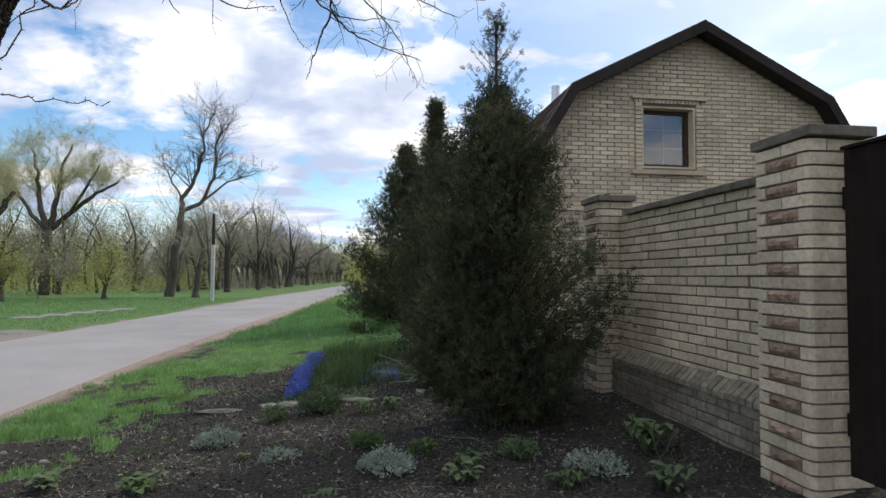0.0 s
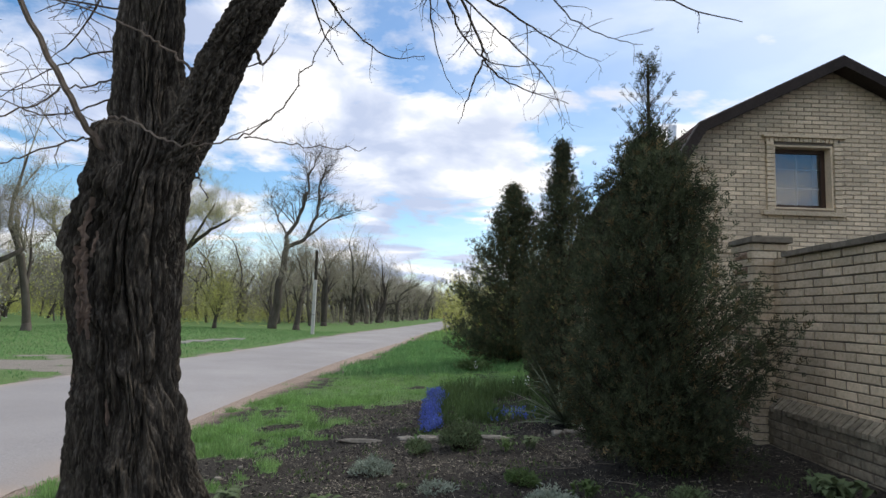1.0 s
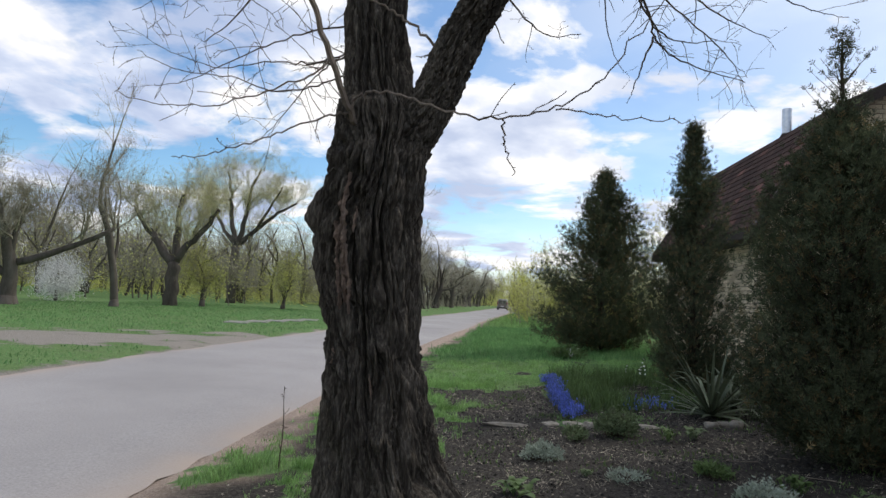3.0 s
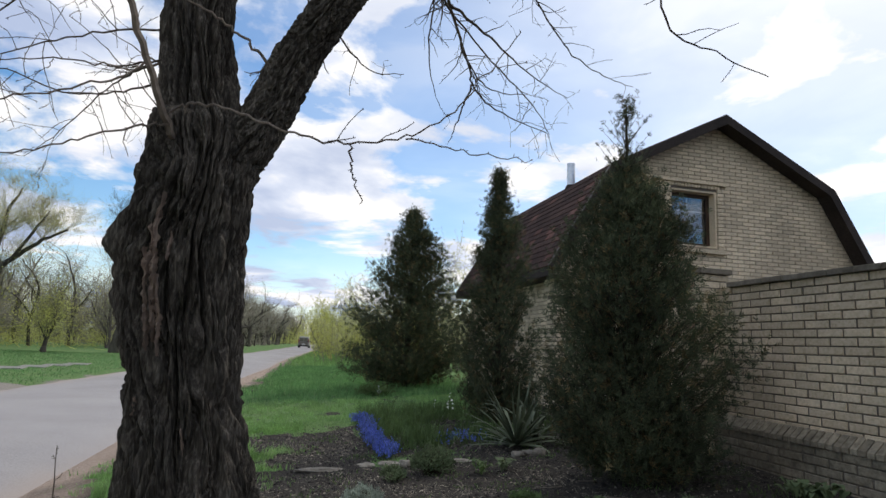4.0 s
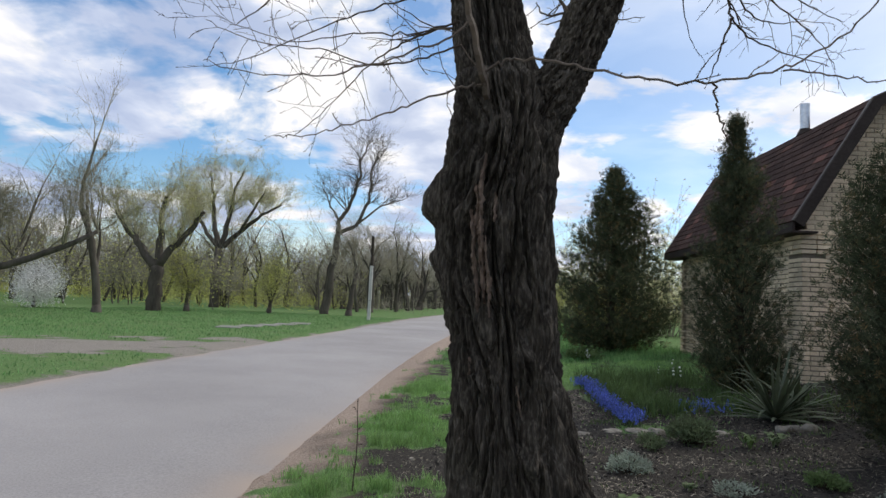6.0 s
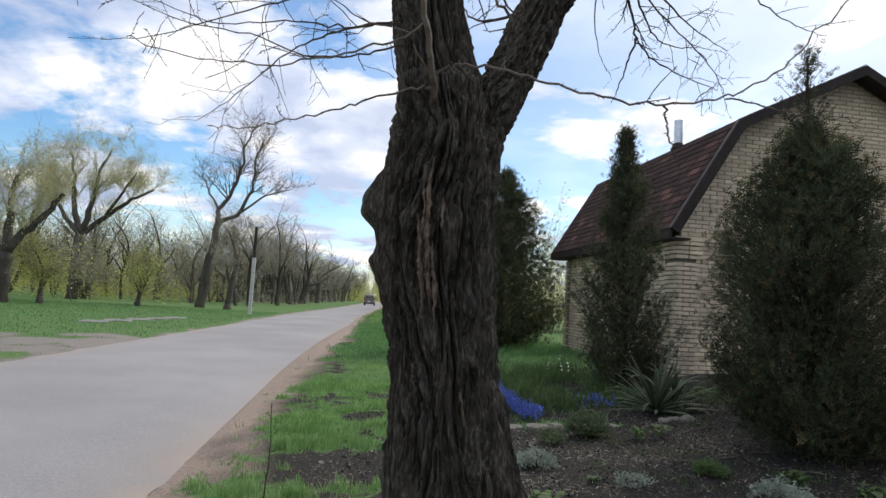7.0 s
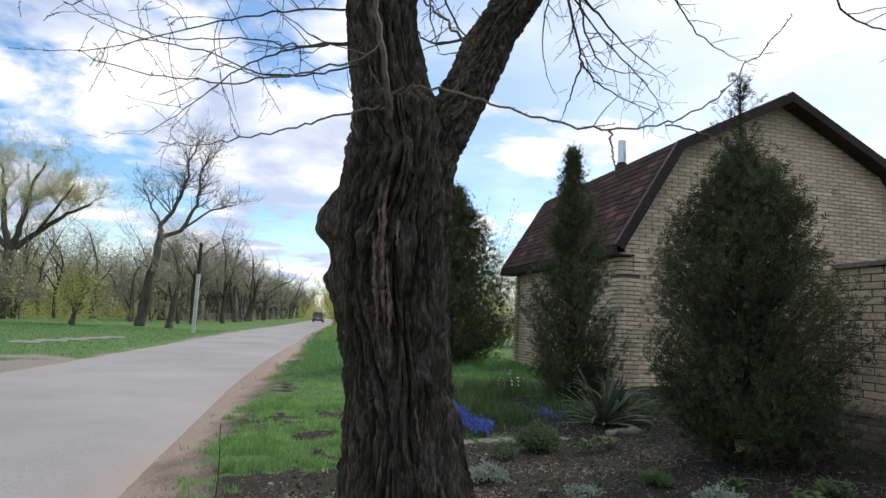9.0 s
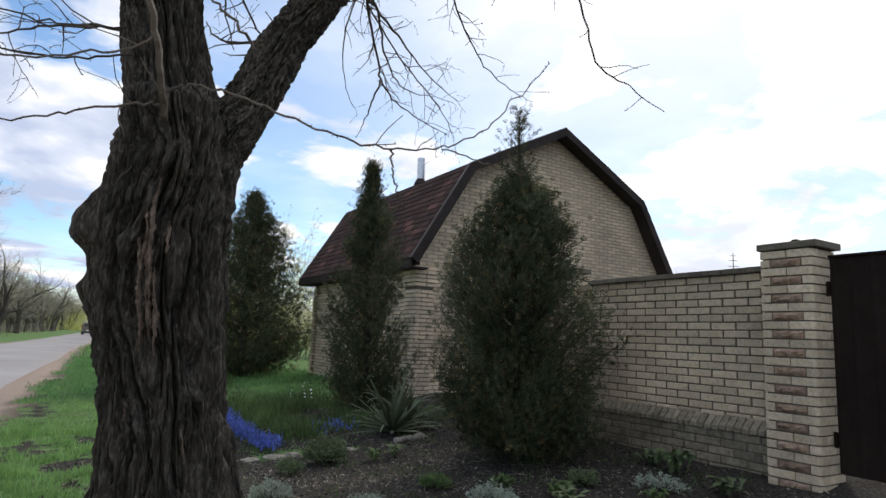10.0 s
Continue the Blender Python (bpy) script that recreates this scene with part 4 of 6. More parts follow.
def swell(a, z):
    """Root flare, a curled old wound that bulges to the west, knots, and the stepped collar of a lost limb."""
    e = 0.0
    if z < 0.6:
        e += (0.6 - z) ** 2 * 0.30 * (max(0, math.cos(a * 5 + 0.6)) - 0.3)
        e += max(0, 0.42 - z) * 0.62 * max(0, math.cos(a + 0.75)) ** 6
    west = max(0, math.cos(a - math.pi))
    lip = (z - 1.745) / (0.19 if z > 1.745 else 0.06)
    e += 0.070 * math.exp(-lip * lip) * west ** 6
    e += 0.035 * math.exp(-((z - 1.50) / 0.10) ** 2) * max(0, math.cos(a - math.pi + 0.1)) ** 10
    e += 0.04 * math.exp(-((z - 1.05) / 0.06) ** 2) * max(0, math.cos(a + 1.35)) ** 40
    e += 0.035 * math.exp(-((z - 0.62) / 0.05) ** 2) * max(0, math.cos(a + 1.45)) ** 40
    step = 1 / (1 + math.exp((z - 2.44) / 0.010))
    e += 0.11 * step * math.exp(-((z - 2.46) / 0.22) ** 2) * max(0, math.cos(a + 1.92)) ** 5
    if 1.5 < z < 2.5:
        k = math.sin(math.pi * (z - 1.5)) * max(0, math.cos(a + 1.7))
        e += 0.05 * k * noise.noise(Vector((a * 4.5, z * 8.0, 3))) + 0.03 * k * noise.noise(Vector((a * 10, z * 17.0, 6)))
    return e


tree = thing("old_acacia_tree", "old leafless tree with deeply furrowed dark bark and thorny twigs", "tree", (0, 0, 0))
tk = Mesh()
zs = [-0.15 + 3.75 * i / 400 for i in range(401)]
bark_column(tk, zs, lambda z: (float(np.interp(z, TZ, TC)), trunk_y(z), z), lambda z: float(np.interp(z, TZ, TR)), 300, swell)
trunk = tk.done("trunk", m_bark, tree)
# the limb that leans over the garden
LP = [Vector(p) for p in ((-3.12, 3.50, 1.85), (-3.01, 3.51, 2.20), (-2.875, 3.51, 2.50), (-2.74, 3.48, 2.85), (-2.585, 3.44, 3.12), (-2.425, 3.43, 3.40), (-2.02, 3.80, 4.15), (-1.5, 4.4, 4.9))]
LR = [0.09, 0.125, 0.122, 0.118, 0.117, 0.110, 0.095, 0.075]


def along(points, s):
    i = min(int(s), len(points) - 2)
    return points[i].lerp(points[i + 1], s - i)


lm = Mesh()
ss = [7 * i / 240 for i in range(241)]
bark_column(lm, ss, lambda s: tuple(along(LP, s)), lambda s: float(np.interp(s, range(8), LR)) * 1.12, 100, None)
lm.done("limb", m_bark, tree, "leaning furrowed limb")
# bare wood where the bark has split away
for k, (a0, z0, z1, w) in enumerate(((-1.98, 1.26, 1.72, 0.017), (-1.86, 1.30, 1.98, 0.018), (-1.78, 1.24, 1.60, 0.013), (-1.92, 1.62, 1.86, 0.010), (-1.62, 1.66, 1.80, 0.010), (-1.45, 0.82, 0.95, 0.008), (-2.25, 0.98, 1.06, 0.010))):
    sm, n = Mesh(), 70
    for i in range(n + 1):
        z = z0 + (z1 - z0) * i / n
        taper = math.sin(math.pi * min(1, max(0.04, i / n))) ** 0.6
        for j in range(5):
            a = a0 + (j - 2) / 2 * (w / 0.3) * taper * (0.9 + 0.6 * noise.noise(Vector((z * 9, k, 0))) + 0.9 * noise.noise(Vector((z * 38, j * 3.1, k)))) + 0.06 * noise.noise(Vector((z * 6, k, 4)))
            r = float(np.interp(z, TZ, TR)) + swell(a, z) + 0.010 + 0.022 * noise.noise(Vector((z * 17, j * 0.8, k))) + 0.014 * noise.noise(Vector((z * 55, j * 2.3, k))) - (0.020 if j in (0, 4) else 0)
            sm.v.append((float(np.interp(z, TZ, TC)) + r * math.cos(a), trunk_y(z) + r * math.sin(a), z))
    sm.f = [(i * 5 + j, i * 5 + j + 1, (i + 1) * 5 + j + 1, (i + 1) * 5 + j) for i in range(n) for j in range(4)]
    sm.done("scar", m_scar, tree, "bare pale wood where bark has split")
# broken stub on the garden side
st = Mesh()
st.tube([(-3.05, 3.62, 2.18), (-2.98, 3.68, 2.20), (-2.93, 3.71, 2.205), (-2.92, 3.72, 2.225)], [0.010, 0.008, 0.007, 0.004], 6)
st.done("stub", m_twig, tree, "short broken stub")


def wander(rng, p, d, length, r0, r1, n, wiggle, lift=0.0):
    """A crooked twig: its points and widths."""
    p, d = Vector(p), Vector(d).normalized()
    pts, rad = [p.copy()], [r0]
    for i in range(n):
        d = (d + Vector((rng.gauss(0, wiggle), rng.gauss(0, wiggle), rng.gauss(0, wiggle) + lift))).normalized()
        p = p + d * (length / n)
        pts.append(p.copy())
        rad.append(r0 + (r1 - r0) * (i + 1) / n)
    return pts, rad


def twiggy(ms, rng, pts, rad, depth, length, every, droop=-0.03, thorns=True):
    """A branch with side twigs, and thorns or buds on it."""
    ms.tube(pts, rad, 7 if depth > 1 else (5 if depth == 1 else 4))
    n = len(pts)
    for i in range(1, n):
        d = (pts[i] - pts[i - 1]).normalized()
        seg = (pts[i] - pts[i - 1]).length
        if thorns:
            for _ in range(max(1, int(seg / 0.07))):
                q = pts[i - 1].lerp(pts[i], rng.random())
                o = Vector((rng.gauss(0, 1), rng.gauss(0, 1), rng.gauss(0, 1)))
                o = (o - d * o.dot(d)).normalized()
                ms.tube([q, q + (o * 0.8 + d * 0.4) * rng.uniform(0.008, 0.02)], [0.0028, 0.0008], 3, False)
        if depth > 0 and rng.random() < seg / every and i > 1:
            o = Vector((rng.gauss(0, 1), rng.gauss(0, 1), rng.gauss(0, 0.7)))
            o = (o - d * o.dot(d)).normalized()
            side = (d * rng.uniform(0.4, 1.0) + o).normalized()
            ln = length * rng.uniform(0.45, 1.1) * (1 - 0.4 * i / n)
            p2, r2 = wander(rng, pts[i], side, ln, rad[i] * 0.6, 0.0018, max(4, int(ln / 0.06)), 0.16, droop)
            twiggy(ms, rng, p2, r2, depth - 1, length * 0.5, every * 0.85, droop, thorns)


def branch(path, r0, r1, depth, length, every, seed, mat=m_twig, droop=-0.03, label="", shift=0.08):
    rng = random.Random(seed)
    P = [Vector(p) + Vector((shift, 0, 0)) for p in path]
    pts, rad = [], []
    m = 6
    for i in range(len(P) - 1):
        a, b, c, e = P[max(0, i - 1)], P[i], P[i + 1], P[min(len(P) - 1, i + 2)]
        for j in range(m):
            t = j / m
            q = 0.5 * ((2 * b) + (c - a) * t + (2 * a - 5 * b + 4 * c - e) * t * t + (3 * b - a - 3 * c + e) * t ** 3)
            pts.append(q + Vector((rng.gauss(0, 0.006), rng.gauss(0, 0.006), rng.gauss(0, 0.006))))
    pts.append(P[-1])
    rad = [r0 + (r1 - r0) * i / (len(pts) - 1) for i in range(len(pts))]
    ms = Mesh()
    twiggy(ms, rng, pts, rad, depth, length, every, droop)
    ms.done("branch", mat, tree, label)


# the young shoot and the twigs that spring from the old wound
branch([(-3.26, 3.36, 2.24), (-3.30, 3.20, 2.31), (-3.36, 3.06, 2.50), (-3.44, 2.88, 2.76), (-3.53, 2.68, 3.05), (-3.63, 2.46, 3.4)], 0.019, 0.010, 0, 0.4, 0.5, 1, m_shoot, label="smooth young shoot", shift=0)
branch([(-3.29, 3.24, 2.30), (-3.26, 3.21, 2.37), (-3.19, 3.19, 2.405), (-3.06, 3.10, 2.37), (-2.85, 2.92, 2.26), (-2.65, 2.75, 2.16), (-2.488, 2.646, 2.117), (-2.275, 2.592, 2.153), (-2.10, 2.52, 2.26), (-1.97, 2.44, 2.42), (-1.88, 2.38, 2.56)], 0.0075, 0.002, 1, 0.30, 0.35, 2, m_shoot, label="arching thorny shoot", shift=0)
branch([(-2.275, 2.592, 2.153), (-2.1, 2.58, 2.13), (-1.92, 2.56, 2.105), (-1.75, 2.55, 2.111)], 0.0036, 0.0015, 0, 0.2, 0.3, 3, m_shoot, shift=0)
branch([(-2.488, 2.646, 2.117), (-2.485, 2.64, 2.04), (-2.46, 2.64, 1.96), (-2.43, 2.64, 1.88)], 0.0045, 0.002, 0, 0.1, 0.3, 4, shift=0)
branch([(-3.37, 3.05, 2.50), (-3.5, 3.05, 2.41), (-3.75, 3.07, 2.33), (-4.0, 3.10, 2.27), (-4.3, 3.15, 2.28), (-4.6, 3.2, 2.36)], 0.0055, 0.0018, 1, 0.30, 0.30, 5, m_shoot, shift=0)
branch([(-3.29, 3.22, 2.30), (-3.42, 3.20, 2.26), (-3.6, 3.18, 2.18), (-3.8, 3.18, 2.10), (-4.05, 3.20, 2.03), (-4.25, 3.22, 2.02)], 0.0062, 0.0018, 1, 0.26, 0.30, 6, m_shoot, shift=0)
branch([(-3.50, 3.55, 2.62), (-3.72, 3.6, 2.56), (-4.0, 3.7, 2.56), (-4.3, 3.75, 2.66), (-4.7, 3.8, 2.72), (-5.0, 3.85, 2.86)], 0.0056, 0.0018, 2, 0.42, 0.20, 7)
branch([(-3.52, 3.62, 2.78), (-3.8, 3.75, 2.76), (-4.15, 3.9, 2.82), (-4.6, 4.1, 2.86), (-5.1, 4.2, 3.05)], 0.0060, 0.0018, 2, 0.5, 0.18, 8)
branch([(-3.52, 3.70, 3.0), (-3.9, 3.9, 3.02), (-4.4, 4.2, 3.0), (-5.0, 4.6, 2.95), (-5.5, 4.9, 2.98)], 0.0067, 0.0018, 2, 0.55, 0.18, 9)
branch([(-3.5, 3.9, 2.9), (-3.9, 4.6, 3.1), (-4.3, 5.3, 3.2), (-4.8, 5.9, 3.0), (-5.2, 6.3, 2.85)], 0.009, 0.0025, 2, 0.6, 0.2, 10)
branch([(-3.52, 3.72, 3.25), (-4.0, 3.8, 3.35), (-4.6, 3.9, 3.4), (-5.3, 4.2, 3.3)], 0.0067, 0.0018, 2, 0.6, 0.18, 21)
# branches between trunk and limb, and those that hang over the garden
branch([(-2.90, 3.52, 2.66), (-2.97, 3.45, 2.76), (-3.09, 3.42, 2.86), (-3.22, 3.4, 2.94), (-3.4, 3.38, 3.02), (-3.8, 3.3, 3.12)], 0.010, 0.004, 1, 0.3, 0.3, 11, m_shoot)
branch([(-2.70, 3.64, 3.05), (-2.80, 4.0, 3.1), (-2.95, 4.6, 3.3), (-3.0, 5.0, 3.6)], 0.014, 0.004, 2, 0.45, 0.3, 12)
branch([(-2.30, 3.70, 3.8), (-1.95, 4.5, 4.3), (-1.55, 5.5, 4.55), (-1.25, 5.82, 4.15), (-1.14, 5.86, 3.86), (-0.80, 5.86, 3.66), (-0.35, 5.85, 3.52)], 0.020, 0.0035, 2, 0.62, 0.17, 13, droop=-0.05)
branch([(-1.18, 5.85, 3.95), (-1.28, 5.8, 3.70), (-1.36, 5.8, 3.45), (-1.42, 5.85, 3.28)], 0.012, 0.002, 2, 0.35, 0.2, 14, droop=-0.05)
branch([(-1.55, 5.5, 4.55), (-1.0, 5.9, 4.5), (-0.5, 6.2, 4.35), (0.1, 6.4, 4.2)], 0.016, 0.003, 2, 0.6, 0.18, 15, droop=-0.05)
branch([(-1.55, 5.5, 4.5), (-1.1, 5.7, 4.2), (-0.75, 5.65, 3.85), (-0.55, 5.55, 3.55), (-0.5, 5.5, 3.35)], 0.010, 0.002, 2, 0.5, 0.15, 23, droop=-0.05)
branch([(-1.3, 4.6, 4.7), (-0.9, 4.9, 4.35), (-0.55, 5.0, 4.0), (-0.2, 5.0, 3.8), (0.1, 5.0, 3.75)], 0.010, 0.002, 2, 0.5, 0.16, 24, droop=-0.05)
branch([(-1.75, 5.2, 4.45), (-1.7, 5.6, 4.15), (-1.6, 5.8, 3.85), (-1.45, 5.9, 3.6)], 0.009, 0.002, 2, 0.45, 0.16, 25, droop=-0.05)
branch([(-1.9, 4.8, 4.35), (-1.6, 5.1, 4.2), (-1.4, 5.3, 3.9), (-1.1, 5.5, 3.75), (-0.7, 5.6, 3.8)], 0.014, 0.003, 2, 0.45, 0.2, 16, droop=-0.04)
branch([(-1.5, 4.6, 4.9), (-1.0, 4.1, 4.6), (-0.62, 3.65, 4.0), (-0.50, 3.55, 3.45), (-0.2, 3.5, 3.3), (0.2, 3.5, 3.2)], 0.012, 0.003, 1, 0.45, 0.24, 17, droop=-0.05)
branch([(-2.36, 3.65, 3.7), (-2.0, 3.6, 3.9), (-1.5, 3.4, 3.75), (-1.1, 3.2, 3.8)], 0.014, 0.003, 2, 0.45, 0.25, 18)
branch([(-2.9, 5.2, 4.6), (-2.6, 5.8, 4.3), (-2.2, 6.2, 4.1), (-1.8, 6.4, 4.2)], 0.014, 0.003, 2, 0.5, 0.22, 19)
branch([(-3.35, 3.8, 3.9), (-3.1, 4.6, 4.5), (-2.9, 5.2, 4.6), (-2.8, 5.6, 4.2), (-2.6, 6.0, 3.9)], 0.022, 0.004, 2, 0.5, 0.22, 20)
branch([(-3.35, 3.76, 4.1), (-3.9, 4.6, 4.6), (-4.6, 5.4, 4.6), (-5.4, 6.2, 4.3), (-6.0, 6.6, 4.1)], 0.024, 0.004, 2, 0.7, 0.2, 22)


# ---- conifers in the garden ----
def conifer(at, height, radius, seed, count, label, lean=(0, 0), profile=None, spire=0.0, bare_top=2.0, fine=1.0, rag=0.27):
    """A thuja: a stem, rising limbs, and thousands of flat scaly sprays."""
    rng = random.Random(seed)
    z0 = ground_z(at[0], at[1])
    ob = thing("thuja_shrub", label, "conifer", (at[0], at[1], z0), "conifers before the house")
    prof = profile or [(0.0, 0.62), (0.12, 0.88), (0.28, 1.0), (0.5, 0.84), (0.7, 0.58), (0.85, 0.32), (0.95, 0.14), (1.0, 0.03)]
    wid = lambda t, a: radius * float(np.interp(t, [p[0] for p in prof], [p[1] for p in prof])) * (0.87 + 0.52 * noise.noise(Vector((math.cos(a) * 1.3, math.sin(a) * 1.3, t * 5 + seed))) + rag * noise.noise(Vector((math.cos(a) * 2.6, math.sin(a) * 2.6, t * 15 + seed))))
    axis = lambda t: Vector((lean[0] * t, lean[1] * t, height * t))
    wood, leaf, dry = Mesh(), Mesh(), Mesh()
    wood.tube([axis(i / 12) - Vector((0, 0, 0.1 if i == 0 else 0)) for i in range(13)], [0.055 * (1 - i / 12.5) * radius + 0.006 for i in range(13)], 7)

    def spray(ms, p, d, size):
        d = d.normalized()
        s = d.cross(Vector((rng.gauss(0, 1), rng.gauss(0, 1), rng.gauss(0, 0.5))))
        s = s.normalized() if s.length > 1e-4 else d.orthogonal()
        nn = d.cross(s)
        tip = p + d * size
        ms.add([tuple(p - s * size * 0.03), tuple(p + s * size * 0.03), tuple(tip)], [(0, 1, 2)])
        for i in range(2):
            f = 0.2 + 0.3 * i
            c = p + d * size * f
            for sg in (-1, 1):
                ln = size * (0.52 - 0.32 * f) * rng.uniform(0.7, 1.2)
                e = c + (d * 0.75 + s * sg * 0.8 + nn * rng.uniform(-0.3, 0.3)) * ln
                w = (d * 0.5 - s * sg * 0.6) * ln * 0.2
                ms.add([tuple(c), tuple((c + e) / 2 + w), tuple(e), tuple((c + e) / 2 - w)], [(0, 1, 2, 3)])

    n_limb = int(count / 40)
    for b in range(n_limb):
        t = (b + rng.random()) / n_limb
        t = t ** 1.15
        if t > bare_top and rng.random() < 0.97:
            continue
        a = rng.uniform(0, 2 * math.pi)
        tt = min(0.995, t + 0.02)
        w = wid(tt, a) * rng.uniform(0.80, 1.03)
        start = axis(max(0.02, t - 0.20 * (1 - t)))
        end = axis(tt) + Vector((math.cos(a) * w, math.sin(a) * w, 0.10 * height * (1 - t) * rng.uniform(0.2, 1.0)))
        mid = start.lerp(end, 0.55) + Vector((0, 0, -0.05 * w))
        wood.tube([start, mid, end], [0.008, 0.004, 0.0015], 3, False)
        for i in range(40):
            f = rng.uniform(0.08, 1.0) ** 0.6
            p = start.lerp(mid, f / 0.55) if f < 0.55 else mid.lerp(end, (f - 0.55) / 0.45)
            p = p + Vector((rng.gauss(0, 1), rng.gauss(0, 1), rng.gauss(0, 1))) * 0.055 * (0.4 + radius * 0.7)
            d = (end - start).normalized() * 0.5 + Vector((math.cos(a), math.sin(a), 0)) * rng.uniform(0.0, 0.6) + Vector((rng.gauss(0, 0.4), rng.gauss(0, 0.4), rng.uniform(0.3, 1.3)))
            ms = dry if (rng.random() < (0.24 if f < 0.6 else 0.09)) else leaf
            spray(ms, p, d, rng.uniform(0.06, 0.125) * (0.75 if t > 0.85 else 1) * (0.55 + 0.42 * radius) * fine)
    if spire:
        for i in range(int(44 * spire)):
            t = rng.uniform(min(0.86, bare_top), 1.0)
            a = rng.uniform(0, 2 * math.pi)
            ln = (1.03 - t) * height * rng.uniform(0.25, 0.55) + 0.06
            s0 = axis(t)
            e = s0 + Vector((math.cos(a) * ln * 0.6, math.sin(a) * ln * 0.6, ln * 0.75))
            wood.tube([s0, e], [0.004, 0.0015], 3, False)
            for j in range(4):
                spray(leaf, s0.lerp(e, rng.uniform(0.3, 1)), (e - s0) + Vector((rng.gauss(0, 0.1), rng.gauss(0, 0.1), 0.05)), rng.uniform(0.05, 0.09))
    wood.done("trunk", m_conwood, ob)
    leaf.done("crown", m_thuja, ob, "dense dark green scaly sprays", smooth=False)
    dry.done("dry_foliage", m_thuja_dry, ob, "brown dry inner sprays")
    return ob


conifer((0.43, 5.48), 3.58, 0.93, 3, 40000, "broad dark thuja with a thin pointed top beside the wall", (-0.06, -0.03),
        [(0.0, 1.0), (0.12, 1.05), (0.28, 1.04), (0.48, 0.90), (0.60, 0.74), (0.68, 0.55), (0.74, 0.32), (0.78, 0.09), (0.9, 0.05), (1.0, 0.02)], spire=1.0, bare_top=0.77, fine=0.92, rag=0.15)
conifer((0.33, 8.97), 3.78, 0.76, 8, 20000, "slender dark thuja with an open pointed top", (-0.07, 0), 
        [(0.0, 0.75), (0.15, 1.0), (0.35, 0.95), (0.55, 0.76), (0.72, 0.52), (0.84, 0.30), (0.92, 0.18), (1.0, 0.04)], spire=0.8, rag=0.4)
conifer((0.40, 16.9), 4.75, 1.98, 5, 24000, "broad open juniper-like conifer on the lawn", (0, 0),
        [(0.0, 0.7), (0.12, 0.95), (0.28, 1.0), (0.45, 0.85), (0.62, 0.62), (0.78, 0.42), (0.9, 0.22), (1.0, 0.04)], spire=1.5, fine=1.1, rag=0.5)


# ---- trees of the park ----
def grow(rng, wood, twig, tips, p, d, length, r, level, top, wiggle, lift, forks, spread):
    n = (6, 5, 4, 3, 3, 3)[min(level, 5)]
    pts, rad = wander(rng, p, d, length, r, r * (0.45 if level else 0.6), n, wiggle, lift)
    (wood if level < 2 else twig).tube(pts, rad, (9, 6, 4, 3, 3)[min(level, 4)], False)
    if level >= top:
        tips.append((pts[n // 2], level))
        tips.append((pts[-1], level))
        return
    k = forks[min(level, len(forks) - 1)]
    for i in range(k):
        f = 1.0 if i == 0 else rng.uniform(0.35, 0.95)
        j = min(n, max(1, int(f * n)))
        base, dd = pts[j], (pts[j] - pts[j - 1]).normalized()
        o = Vector((rng.gauss(0, 1), rng.gauss(0, 1), rng.gauss(0, 0.5)))
        o = (o - dd * o.dot(dd)).normalized()
        s = spread * rng.uniform(0.5, 1.25) * (0.5 if i == 0 else 1)
        grow(rng, wood, twig, tips, base, (dd + o * s), length * rng.uniform(0.55, 0.82) * (1.0 if i == 0 else 0.85), max(0.007, rad[j] * (0.85 if i == 0 else 0.6)), level + 1, top, wiggle * 1.15, lift, forks, spread)


def sprigs(ms, rng, tips, per, length, width):
    """Fine end twigs, as slivers that fan out from the tips."""
    for p, _ in tips:
        for _ in range(per):
            d = Vector((rng.gauss(0, 0.7), rng.gauss(0, 0.7), rng.uniform(-0.1, 1.2))).normalized()
            s = d.orthogonal().normalized() * width
            q = p + Vector((rng.gauss(0, 1), rng.gauss(0, 1), rng.gauss(0, 1))) * length * 0.12
            ms.add([tuple(q - s), tuple(q + s), tuple(q + d * length * rng.uniform(0.5, 1.2))], [(0, 1, 2)])


def buds(ms, rng, tips, per, reach, size):
    for p, _ in tips:
        for _ in range(per):
            q = p + Vector((rng.gauss(0, 1), rng.gauss(0, 1), rng.gauss(0, 1))) * reach
            a = Vector((rng.gauss(0, 1), rng.gauss(0, 1), rng.gauss(0, 1))).normalized()
            b = a.orthogonal().normalized()
            s = size * rng.uniform(0.6, 1.4)
            ms.add([tuple(q - a * s), tuple(q + b * s * 0.6), tuple(q + a * s), tuple(q - b * s * 0.6)], [(0, 1, 2, 3)])


